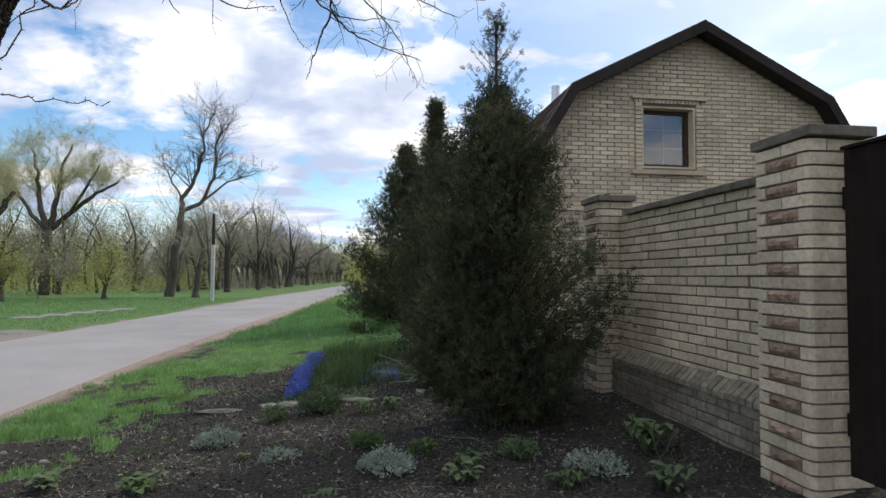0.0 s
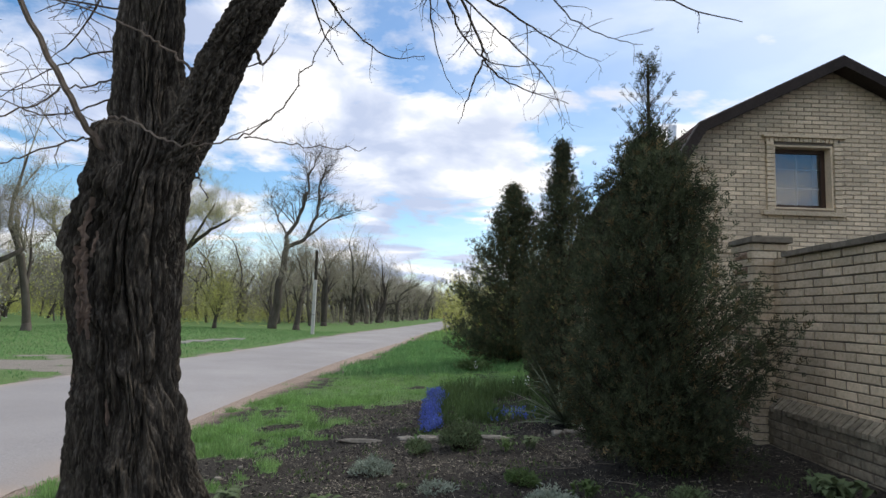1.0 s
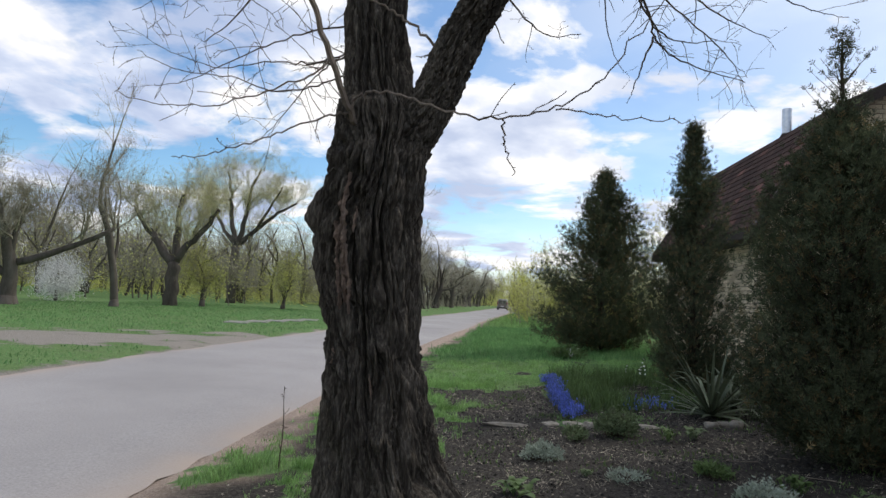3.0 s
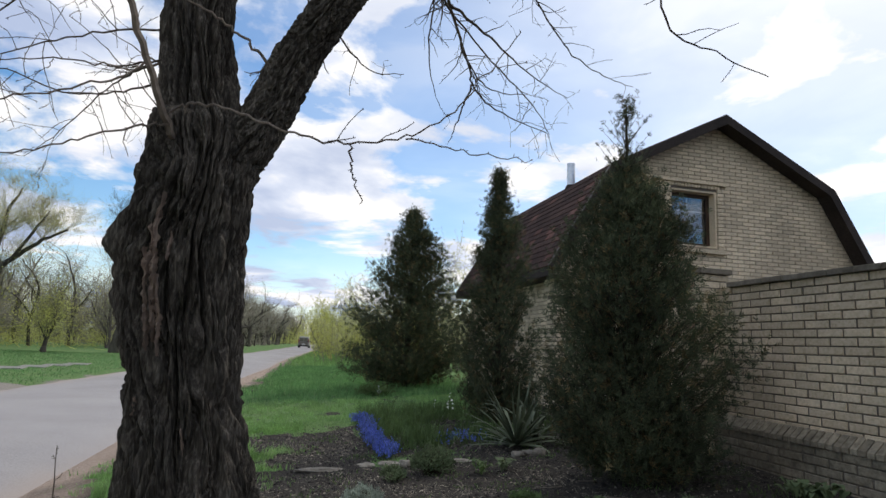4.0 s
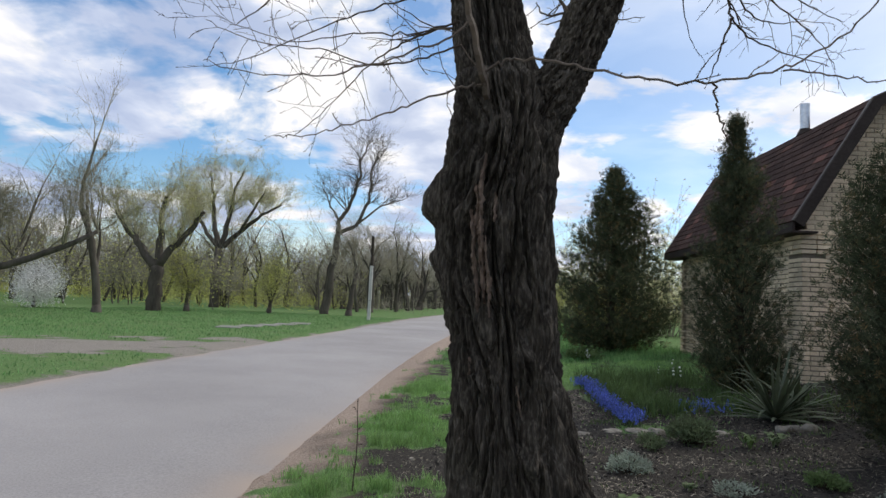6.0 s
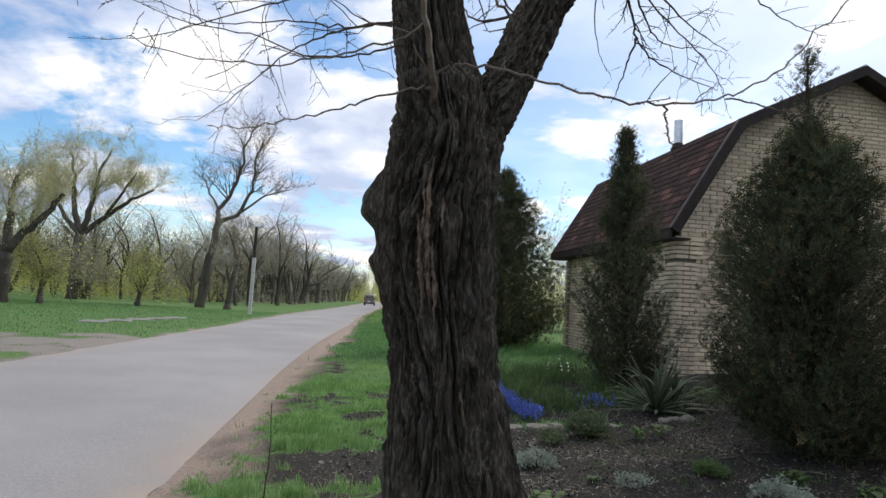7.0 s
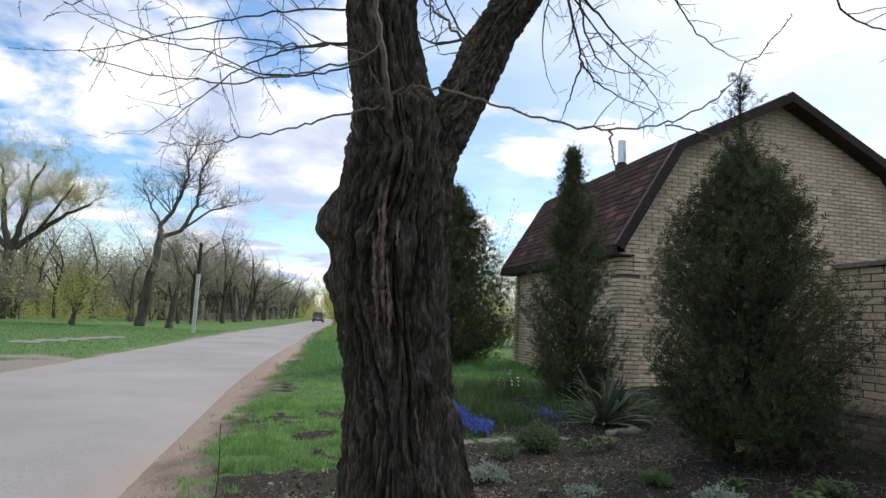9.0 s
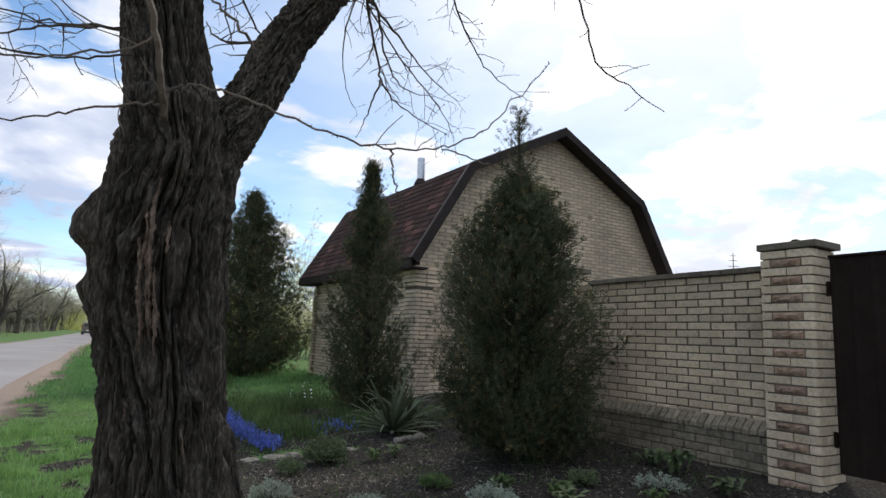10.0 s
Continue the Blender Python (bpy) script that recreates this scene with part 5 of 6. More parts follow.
def park_tree(x, y, height, r, seed, label, lean=(0, 0), first=0.4, top=4, forks=(3, 3, 4, 4), spread=0.75, wiggle=0.10, lift=0.04, leaf=None, per=0, name="park_tree", category="tree", extra=()):
    rng = random.Random(seed)
    ob = thing(name, label, category, (x, y, ground_z(x, y) - 0.05), "trees of the park")
    wood, twig, tips = Mesh(), Mesh(), []
    wood.tube([(0, 0, -0.1), (0, 0, 0.12), (0, 0, 0.45)], [r * 1.5, r * 1.25, r], 9)
    grow(rng, wood, twig, tips, (0, 0, 0.3), (lean[0], lean[1], 1), height * first, r, 0, top, wiggle, lift, forks, spread)
    for (d, ln, rr, z) in extra:
        pts, rad = wander(rng, (0, 0, z), d, ln, rr, rr * 0.55, 6, 0.08, 0.06)
        wood.tube(pts, rad, 7)
        for i in range(9):
            j = rng.randrange(3, 7)
            o = Vector((rng.gauss(0, 0.5), rng.gauss(0, 0.5), rng.uniform(0.3, 1.2)))
            grow(rng, wood, twig, tips, pts[j], o, ln * 0.45, rr * 0.22, 2, top, wiggle, lift, forks, spread)
    sprigs(twig, rng, tips, 2, 0.10 * height ** 0.9, 0.006)
    wood.done("trunk", m_farbark, ob, smooth=True)
    tw = twig.done("crown", m_fartwig, ob, "crown of fine bare twigs")
    if leaf:
        bm_ = Mesh()
        buds(bm_, rng, tips, per * 4, 0.45, 0.034)
        bm_.done("foliage", leaf, ob, "first yellow-green leaf buds")
    return ob


def limbed_tree(x, y, limbs, seed, label, top=5, forks=(3, 3, 4, 4, 3), rise=0.0, spread=0.75, lift=0.04, twig_mat=m_farbark, leaf=None, per=0, sprig=0):
    """A tree whose main limbs follow given bends; the rest grows from them."""
    rng = random.Random(seed)
    ob = thing("park_tree", label, "tree", (x, y, ground_z(x, y) - 0.05), "trees of the park")
    wood, twig, tips = Mesh(), Mesh(), []
    for path_, r0, r1, n, ln in limbs:
        P = [Vector(q) for q in path_]
        pts = [P[i].lerp(P[i + 1], j / 4) + Vector((rng.gauss(0, 0.05), rng.gauss(0, 0.05), 0)) for i in range(len(P) - 1) for j in range(4)] + [P[-1]]
        rad = [r0 + (r1 - r0) * i / (len(pts) - 1) for i in range(len(pts))]
        wood.tube(pts, rad, 9)
        for _ in range(n):
            j = rng.randrange(len(pts) // 3, len(pts))
            d = (pts[j] - pts[j - 1]).normalized() * 0.5 + Vector((rng.gauss(0, 0.8), rng.gauss(0, 0.8), rng.uniform(0.0, 0.8) + rise))
            grow(rng, wood, twig, tips, pts[j], d, ln * rng.uniform(0.6, 1.2), rad[j] * (0.45 if rise == 0 else 0.28), 2, top, 0.13 if rise == 0 else 0.06, lift, forks, spread)
    if sprig:
        sprigs(twig, rng, tips, sprig, 0.8, 0.007)
    wood.done("trunk", m_farbark, ob, smooth=True)
    twig.done("crown", twig_mat, ob, "crown of fine twigs")
    if leaf:
        lf = Mesh()
        buds(lf, rng, tips, per, 0.35, 0.032)
        lf.done("foliage", leaf, ob, "first yellow-green leaf buds")
    return ob


limbed_tree(-14.4, 46.0, [([(0, 0, -0.2), (0.25, 0, 1.8), (0.5, 0, 4.0), (0.75, 0, 6.2)], 0.36, 0.22, 0, 1),
                          ([(0.75, 0, 6.2), (0.6, 0.2, 7.2), (1.4, 0.1, 8.2), (2.1, -0.2, 10.2), (2.1, 0, 11.8), (2.7, 0.2, 13.4)], 0.19, 0.04, 26, 1.5),
                          ([(0.75, 0, 6.2), (2.1, -0.3, 6.8), (3.0, -0.4, 8.7), (3.0, -0.2, 11.0), (3.4, 0, 12.4)], 0.17, 0.04, 22, 1.5),
                          ([(2.2, -0.3, 7.0), (4.0, -0.2, 8.4), (5.6, 0, 9.0)], 0.09, 0.03, 12, 1.2),
                          ([(0.6, 0.2, 7.2), (-0.2, 0.3, 8.6), (-0.8, 0.3, 9.8)], 0.08, 0.03, 10, 1.2)], 31, "tall crooked bare tree with an open flat-topped crown")
limbed_tree(-22.2, 36.0, [([(0, 0, -0.2), (0.08, 0, 1.4), (0, 0, 2.7)], 0.45, 0.36, 0, 1),
                          ([(0, 0, 2.5), (-1.2, 0.1, 3.9), (-2.1, 0, 4.9), (-2.8, 0, 5.9)], 0.27, 0.13, 16, 1.1),
                          ([(0, 0, 2.6), (0.9, -0.2, 3.8), (1.9, 0, 5.0), (2.6, 0, 6.1)], 0.25, 0.12, 16, 1.1),
                          ([(0, 0, 2.6), (-0.1, 0.2, 4.2), (-0.2, 0.3, 5.8), (0.1, 0.2, 7.0)], 0.26, 0.10, 14, 1.2),
                          ([(0, 0, 2.7), (0.5, 1.2, 4.5), (0.6, 2.0, 6.0)], 0.18, 0.08, 8, 1.2)], 33, "pollarded tree with thick dark limbs and budding shoots", 5, (3, 3, 3, 3, 3), 0.9, 0.5, 0.05, m_shoots, m_bud, 2, 2)
limbed_tree(-24.2, 49.0, [([(0, 0, -0.2), (0.1, 0, 2.4), (0.1, 0, 4.8)], 0.42, 0.32, 0, 1),
                          ([(0.1, 0, 4.7), (-0.6, 0.2, 7.0), (-0.7, 0, 9.2), (-1.2, 0, 11.0)], 0.25, 0.06, 18, 1.4),
                          ([(0.1, 0, 4.8), (0.9, -0.2, 7.2), (1.0, 0, 9.4), (1.7, 0, 11.4)], 0.24, 0.06, 18, 1.4),
                          ([(0.3, 0, 5.0), (2.0, 0.3, 6.6), (3.4, 0.3, 7.8), (5.0, 0, 8.6)], 0.22, 0.07, 16, 1.3),
                          ([(0, 0, 4.9), (-1.4, 0.3, 6.4), (-2.3, 0, 8.2), (-2.7, 0, 9.6)], 0.18, 0.06, 13, 1.3),
                          ([(1.5, 0.2, 6.2), (3.0, -0.4, 8.2), (3.8, -0.4, 9.8)], 0.14, 0.05, 11, 1.2)], 36, "broad budding tree with rising limbs", 5, (3, 3, 3, 3, 3), 0.35, 0.7, 0.03, m_shoots, m_bud, 3, 2)
park_tree(-21.9, 30.0, 10.8, 0.20, 38, "slim bare tree with long upright limbs", (0.0, 0), 0.46, 4, (3, 3, 4, 4), 0.55, 0.10, 0.08)
park_tree(-24.4, 26.0, 9.6, 0.36, 41, "old bare tree with low spreading limbs", (-0.02, 0), 0.30, 5, (4, 4, 4, 4), 0.85, 0.14, 0.05, extra=(((1, 0.2, 0.35), 4.6, 0.18, 1.9),))
park_tree(-12.2, 44.5, 8.2, 0.22, 44, "leaning bare tree behind the pole", (0.28, 0), 0.42, 5, (3, 3, 4, 4), 0.7, 0.14, 0.03)
park_tree(-20.9, 37.5, 6.5, 0.16, 47, "small budding tree with many stems", (0.05, 0), 0.26, 4, (4, 4, 5, 5), 0.7, 0.1, 0.08, m_bud, 2)
park_tree(-17.2, 42.0, 6.0, 0.13, 49, "small budding tree with many stems", (0.0, 0), 0.26, 4, (4, 4, 5, 4), 0.7, 0.1, 0.08, m_bud, 2)
park_tree(-12.9, 58.0, 10.5, 0.26, 52, "bare park tree with a dark trunk", (0.05, 0), 0.38, 5, (3, 4, 4, 4), 0.75, 0.12, 0.05)
park_tree(-10.6, 84.0, 13.0, 0.36, 55, "bare park tree with a dark trunk", (0.0, 0), 0.36, 4, (4, 4, 4, 4), 0.75, 0.12, 0.05)
park_tree(-13.2, 80.0, 12.0, 0.32, 57, "bare park tree with a dark trunk", (0.06, 0), 0.38, 4, (3, 4, 4, 4), 0.75, 0.12, 0.05)
park_tree(-9.8, 105.0, 13.5, 0.40, 59, "bare park tree with a dark trunk", (0.03, 0), 0.34, 4, (4, 4, 4, 4), 0.8, 0.13, 0.05)
park_tree(-8.2, 122.0, 14.0, 0.42, 61, "bare park tree with a dark trunk", (0.0, 0), 0.34, 4, (4, 4, 4, 4), 0.8, 0.13, 0.05)
park_tree(-6.2, 142.0, 14.0, 0.42, 62, "bare park tree with a dark trunk", (0.0, 0), 0.34, 4, (4, 4, 4, 4), 0.8, 0.13, 0.05)
park_tree(-27.0, 32.5, 3.4, 0.08, 63, "small tree in white blossom", (0.0, 0), 0.25, 4, (5, 5, 5, 5), 0.8, 0.1, 0.03, m_blossom, 3, name="blossom_tree")


def woods(name, label, spots, mat_wood, leaf, per, height, seed, forks=(3, 3, 4), r=0.12, size=0.07, fine=7):
    """Far woods, as one mass of trunks, twigs and young leaf."""
    rng = random.Random(seed)
    stem, wood, lf = Mesh(), Mesh(), Mesh()
    for x, y in spots:
        tips = []
        h = height * rng.uniform(0.65, 1.3)
        grow(rng, stem, wood, tips, (x, y, ground_z(x, y) - 0.1), (rng.gauss(0, 0.1), rng.gauss(0, 0.1), 1), h * 0.38, r * rng.uniform(0.6, 1.6), 0, 2, 0.11, 0.06, forks, 0.75)
        far = math.hypot(x, y)
        sprigs(wood, rng, tips, fine, h * 0.22, (0.006 + far * 0.00011) * (7 / fine) ** 0.5)
        if leaf:
            buds(lf, rng, tips, per, 0.55, size)
    ob = tagged(wood.done(name, mat_wood), label, "woods", kind="stuff")
    tagged(stem.done(name + "_trunks", m_farbark), "dark bare trunks and limbs of " + label.split(" with")[0], "woods", kind="stuff")
    if leaf:
        tagged(lf.done(name + "_foliage", leaf), "haze of young yellow-green leaves among the trunks", "foliage", kind="stuff")
    return ob


rw = random.Random(70)
woods("far_woods", "dense bare woods with dark trunks beyond the lawn", [(rw.uniform(-90, -16) + (y - 60) * 0.1, y) for y in [rw.uniform(48, 150) for _ in range(200)]], m_fartwig, m_bud, 3, 12, 71, (4, 5), 0.14, 0.085, 5)
woods("wood_edge", "line of bare trees along the lane", [(road_mid(y) - rw.uniform(7.5, 16), y) for y in [rw.uniform(56, 260) for _ in range(110)]], m_fartwig, None, 0, 11, 72, (4, 5), 0.2, fine=5)
woods("scrub", "budding yellow-green scrub between the trees", [(rw.uniform(-62, -17), rw.uniform(40, 85)) for _ in range(85)], m_fartwig, m_bud, 3, 5.5, 73, (5, 5), 0.05, 0.075)
woods("left_woods", "bare woods on the far side of the lawn", [(rw.uniform(-75, -32), rw.uniform(12, 50)) for _ in range(70)], m_fartwig, m_bud, 3, 10.5, 74, (4, 5), 0.13, 0.07)
woods("deep_woods", "deep bare woods closing off the park", [(rw.uniform(-230, -35), rw.uniform(30, 240)) for _ in range(130)], m_fartwig, m_bud, 3, 12, 76, (4, 4), 0.22, 0.12, 4)
woods("east_woods", "distant trees beyond the house", [(rw.uniform(8, 120), rw.uniform(90, 200)) for _ in range(80)], m_fartwig, m_bud, 2, 8, 77, (4, 4), 0.2, 0.12, 4)
woods("horizon_woods", "distant belt of trees closing the lane", [(rw.uniform(-60, 80), rw.uniform(230, 330)) for _ in range(80)], m_fartwig, m_bud, 4, 15, 75, (4, 5), 0.3, 0.25, 4)


def underbrush(name, label, spots, seed, mat=m_fartwig):
    """Low tangled growth under far trees."""
    rng = random.Random(seed)
    ms = Mesh()
    for x, y, w, h in spots:
        tips = [(Vector((x + rng.gauss(0, w), y + rng.gauss(0, w), ground_z(x, y) + rng.random() ** 2 * h * 0.7)), 0) for _ in range(46)]
        sprigs(ms, rng, tips, 1, h * 0.6, 0.012 + 0.00013 * math.hypot(x, y))
    return tagged(ms.done(name, mat), label, "undergrowth", kind="stuff")


underbrush("undergrowth", "tangled bare undergrowth below the park trees", [(rw.uniform(-110, -17), rw.uniform(62, 170), 2.2, rw.uniform(1.5, 3.5)) for _ in range(330)], 78)
underbrush("lane_side_growth", "brown undergrowth behind the trees along the lane", [(road_mid(y) - rw.uniform(9, 30), y, 2.0, rw.uniform(1.5, 3.2)) for y in [rw.uniform(62, 170) for _ in range(260)]], 177)
underbrush("lane_end_growth", "undergrowth at the far end of the lane", [(rw.uniform(-45, 90), rw.uniform(190, 300), 4.5, rw.uniform(3, 6)) for _ in range(260)], 79)
underbrush("budding_undergrowth", "yellow-green budding undergrowth below the trees", [(rw.uniform(-80, -17), rw.uniform(50, 120), 1.6, rw.uniform(1.2, 3.2)) for _ in range(280)], 80, m_bud)

underbrush("lane_end_buds", "yellow-green thicket closing the far end of the lane", [(rw.uniform(-14, 40), rw.uniform(165, 235), 3.5, rw.uniform(4, 9)) for _ in range(170)], 178, m_bud)

# ---- shrubs behind the conifers, along the lane ----
def twig_shrub(x, y, height, width, seed, stems, leaf, per, label, size=0.045):
    rng = random.Random(seed)
    ob = thing("lane_shrub", label, "shrub", (x, y, ground_z(x, y) - 0.05), "shrubs along the lane")
    wood, lf = Mesh(), Mesh()
    for s in range(stems):
        a = rng.uniform(0, 2 * math.pi)
        rr = width * 0.35 * math.sqrt(rng.random())
        d = Vector((math.cos(a) * rng.uniform(0.05, 0.7), math.sin(a) * rng.uniform(0.05, 0.7), 1))
        h = height * rng.uniform(0.4, 1.0) * (1.1 - 0.3 * rr / (width * 0.35))
        pts, rad = wander(rng, (math.cos(a) * rr, math.sin(a) * rr, 0), d, h, 0.022, 0.006, 8, 0.07, 0.03)
        wood.tube(pts, rad, 4, False)
        for j in range(2, 9):
            for _ in range(2):
                o = Vector((rng.gauss(0, 0.6), rng.gauss(0, 0.6), rng.uniform(0.3, 1)))
                p2, r2 = wander(rng, pts[j], o, h * 0.22, 0.008, 0.003, 2, 0.12, 0.04)
                wood.tube(p2, r2, 3, False)
                buds(lf, rng, [(p2[0].lerp(p2[-1], f), 0) for f in (0.4, 0.7, 1.0)], per, 0.07, size)
    wood.done("wood", m_fartwig, ob)
    lf.done("foliage", leaf, ob, "tiny young leaves")
    return ob


twig_shrub(0.4, 38.0, 3.0, 5.0, 81, 46, m_bud, 4, "bright yellow-green shrub beside the lane")
twig_shrub(1.5, 46.0, 4.2, 5.0, 82, 46, m_bud_pale, 4, "bright yellow-green shrub beside the lane")
twig_shrub(4.4, 40.0, 7.6, 4.5, 83, 46, m_bud_pale, 3, "tall pale twiggy shrub behind the conifers", 0.06)
twig_shrub(6.4, 36.0, 7.8, 4.5, 84, 46, m_bud_pale, 3, "tall pale twiggy shrub behind the conifers", 0.06)
twig_shrub(3.4, 48.0, 7.0, 4.5, 85, 44, m_bud_pale, 3, "tall pale twiggy shrub behind the conifers", 0.06)
twig_shrub(4.2, 24.0, 3.6, 3.4, 180, 40, m_bud_pale, 3, "pale twiggy shrub behind the house corner", 0.05)
twig_shrub(7.5, 25.5, 3.8, 3.6, 181, 40, m_bud_pale, 3, "pale twiggy shrub behind the house corner", 0.05)
twig_shrub(1.9, 24.5, 2.2, 2.6, 182, 36, m_bud, 4, "low yellow-green shrub behind the conifers", 0.045)
twig_shrub(1.4, 60.0, 6.5, 4.5, 86, 40, m_bud, 4, "yellow-green shrub beside the lane", 0.07)
twig_shrub(1.8, 76.0, 6.5, 5.0, 87, 40, m_bud, 4, "yellow-green shrub beside the lane", 0.08)
twig_shrub(2.8, 92.0, 7.0, 5.0, 88, 40, m_bud_pale, 4, "pale shrub beside the lane", 0.09)
twig_shrub(4.4, 112.0, 7.0, 6.0, 89, 40, m_bud, 4, "yellow-green shrub beside the lane", 0.1)


# ---- grass ----
def blades(name, label, spots, mat, h0, h1, width, seed, category="grass"):
    rng = random.Random(seed)
    ms = Mesh()
    for x, y, k in spots:
        z = ground_z(x, y) - 0.01
        a = rng.uniform(0, 2 * math.pi)
        h = rng.uniform(h0, h1) * k
        w = width * rng.uniform(0.7, 1.4)
        bend = rng.uniform(0.1, 0.7) * h
        b = rng.uniform(0, 2 * math.pi)
        cx, sx = math.cos(a) * w, math.sin(a) * w
        bx, by = math.cos(b) * bend, math.sin(b) * bend
        ms.add([(x - cx, y - sx, z), (x + cx, y + sx, z), (x + bx * 0.35 + cx * 0.7, y + by * 0.35 + sx * 0.7, z + h * 0.6), (x + bx * 0.35 - cx * 0.7, y + by * 0.35 - sx * 0.7, z + h * 0.6), (x + bx, y + by, z + h)],
               [(0, 1, 2, 3), (3, 2, 4)])
    return tagged(ms.done(name, mat), label, category, kind="stuff")


rg = random.Random(90)


def scatter(n, x0, x1, y0, y1, rule):
    out = []
    for _ in range(n):
        x, y = rg.uniform(x0, x1), rg.uniform(y0, y1)
        k = rule(x, y)
        if k > 0 and rg.random() < k:
            out.append((x, y, 0.55 + 0.6 * k + 0.5 * fbm(x, y, 1.7, 12)))
    return out


def lawn_rule(x, y):
    return grass_amount(x, y) ** 1.5 * (1.0 if y > 14 else max(0.25, min(1.0, 0.65 + 1.7 * fbm(x, y, 3.0, 77))))


blades("verge_grass", "bright short spring grass on the verge", scatter(95000, -4.7, 1.6, 3.0, 14.0, lawn_rule), m_grass, 0.03, 0.085, 0.0032, 91)
blades("verge_tufts", "clumps of bright young grass at the lane edge", scatter(60000, -4.75, -2.4, 3.2, 10.5, lambda x, y: grass_amount(x, y) * (1 if fbm(x, y, 2.6, 60) > 0.02 else 0.15)), m_grass, 0.04, 0.11, 0.0035, 99)
blades("lawn_grass", "green lawn beside the conifers", scatter(42000, -4.6, 2.0, 14.0, 32.0, lawn_rule), m_lawn, 0.05, 0.13, 0.006, 92)
blades("far_verge_grass", "green grass along the lane", scatter(15000, -4.0, 5.0, 32.0, 70.0, lawn_rule), m_grass, 0.10, 0.22, 0.014, 93)
blades("park_grass", "green grass of the park", scatter(50000, -26.0, -8.0, 8.0, 44.0, lawn_rule), m_lawn, 0.03, 0.07, 0.009, 94)
blades("bulb_leaves", "tufts of dark green bulb leaves behind the flowers", scatter(13000, -1.5, 1.6, 7.7, 11.5, lambda x, y: (0.6 if fbm(x, y, 1.4, 30) > -0.05 else 0.08) * (1 if x < 0.4 else 0.4)), m_leafy, 0.12, 0.28, 0.006, 95, "plants")
blades("sparse_weeds", "sparse weeds on the bare garden soil", scatter(30000, -3.4, 1.6, 2.8, 9.8, lambda x, y: 0.6 if fbm(x, y, 2.2, 40) > 0.22 else 0.03), m_leafy, 0.02, 0.055, 0.005, 96, "weeds")


blades("edge_weeds", "small pale green weeds where the grass thins into soil", scatter(26000, -3.9, 0.2, 3.0, 9.6, lambda x, y: 0.5 if 0.02 < grass_amount(x, y) < 0.75 and fbm(x, y, 3.3, 21) > 0.0 else (0.12 if fbm(x, y, 2.0, 63) > 0.3 else 0.0)), m_grass, 0.02, 0.05, 0.005, 197, "weeds")


# ---- garden bed ----
def heap(name, label, n, area, mat, size, seed, category, flat=1.0, rule=None):
    """Many small clods, chips or leaves strewn on the soil."""
    rng = random.Random(seed)
    ms = Mesh()
    for _ in range(n):
        x, y = rng.uniform(area[0], area[1]), rng.uniform(area[2], area[3])
        if rule and rng.random() > rule(x, y):
            continue
        s = size * rng.uniform(0.3, 1.0) ** 1.6
        z = ground_z(x, y) + s * 0.2 * flat
        pts = [Vector((rng.uniform(0.6, 1) * s * c, rng.uniform(0.6, 1) * s * d, rng.uniform(0.6, 1) * s * e * flat)) for c, d, e in ((1, 0, 0), (-1, 0, 0), (0, 1, 0), (0, -1, 0), (0, 0, 1), (0, 0, -1))]
        m = pose(x, y, z, rng.uniform(-25, 25), rng.uniform(-25, 25), rng.uniform(0, 360))
        ms.add([tuple(m @ p) for p in pts], [(0, 2, 4), (2, 1, 4), (1, 3, 4), (3, 0, 4), (2, 0, 5), (1, 2, 5), (3, 1, 5), (0, 3, 5)])
    return tagged(ms.done(name, mat), label, category, kind="stuff")


bare = lambda x, y: 1 - grass_amount(x, y)
heap("soil_clods", "dark crumbled clods of garden soil", 9000, (-3.6, 1.65, 2.2, 10.0), m_clod, 0.026, 101, "soil", 0.7, bare)
heap("dry_litter", "dry leaf scraps and chips on the soil", 15000, (-4.0, 1.65, 2.2, 10.2), m_litter, 0.024, 102, "litter", 0.12, lambda x, y: bare(x, y) * max(0.12, min(1, 0.35 + 1.6 * fbm(x, y, 1.3, 50) + 0.25 * (y > 7))))
heap("pale_pebbles", "small pale pebbles on soil and verge", 380, (-4.7, 1.6, 2.2, 10.0), m_stone, 0.022, 103, "pebbles", 0.7, bare)


straw, rs2 = Mesh(), random.Random(104)
for _ in range(22000):
    x, y = rs2.uniform(-3.8, 1.6), rs2.uniform(2.6, 10.0)
    if rs2.random() > bare(x, y) * max(0.06, min(1, 0.25 + 2.0 * fbm(x, y, 1.5, 70))):
        continue
    a, ln, w = rs2.uniform(0, 6.28), rs2.uniform(0.02, 0.09), rs2.uniform(0.0012, 0.003)
    z = ground_z(x, y) + rs2.uniform(0.004, 0.02)
    dx, dy = math.cos(a) * ln, math.sin(a) * ln
    straw.add([(x - dy / ln * w, y + dx / ln * w, z), (x + dy / ln * w, y - dx / ln * w, z), (x + dx, y + dy, z + rs2.uniform(-0.004, 0.02))], [(0, 1, 2)])
tagged(straw.done("dry_straw", m_straw), "dry straw and dead stalks on the soil", "litter", kind="stuff")


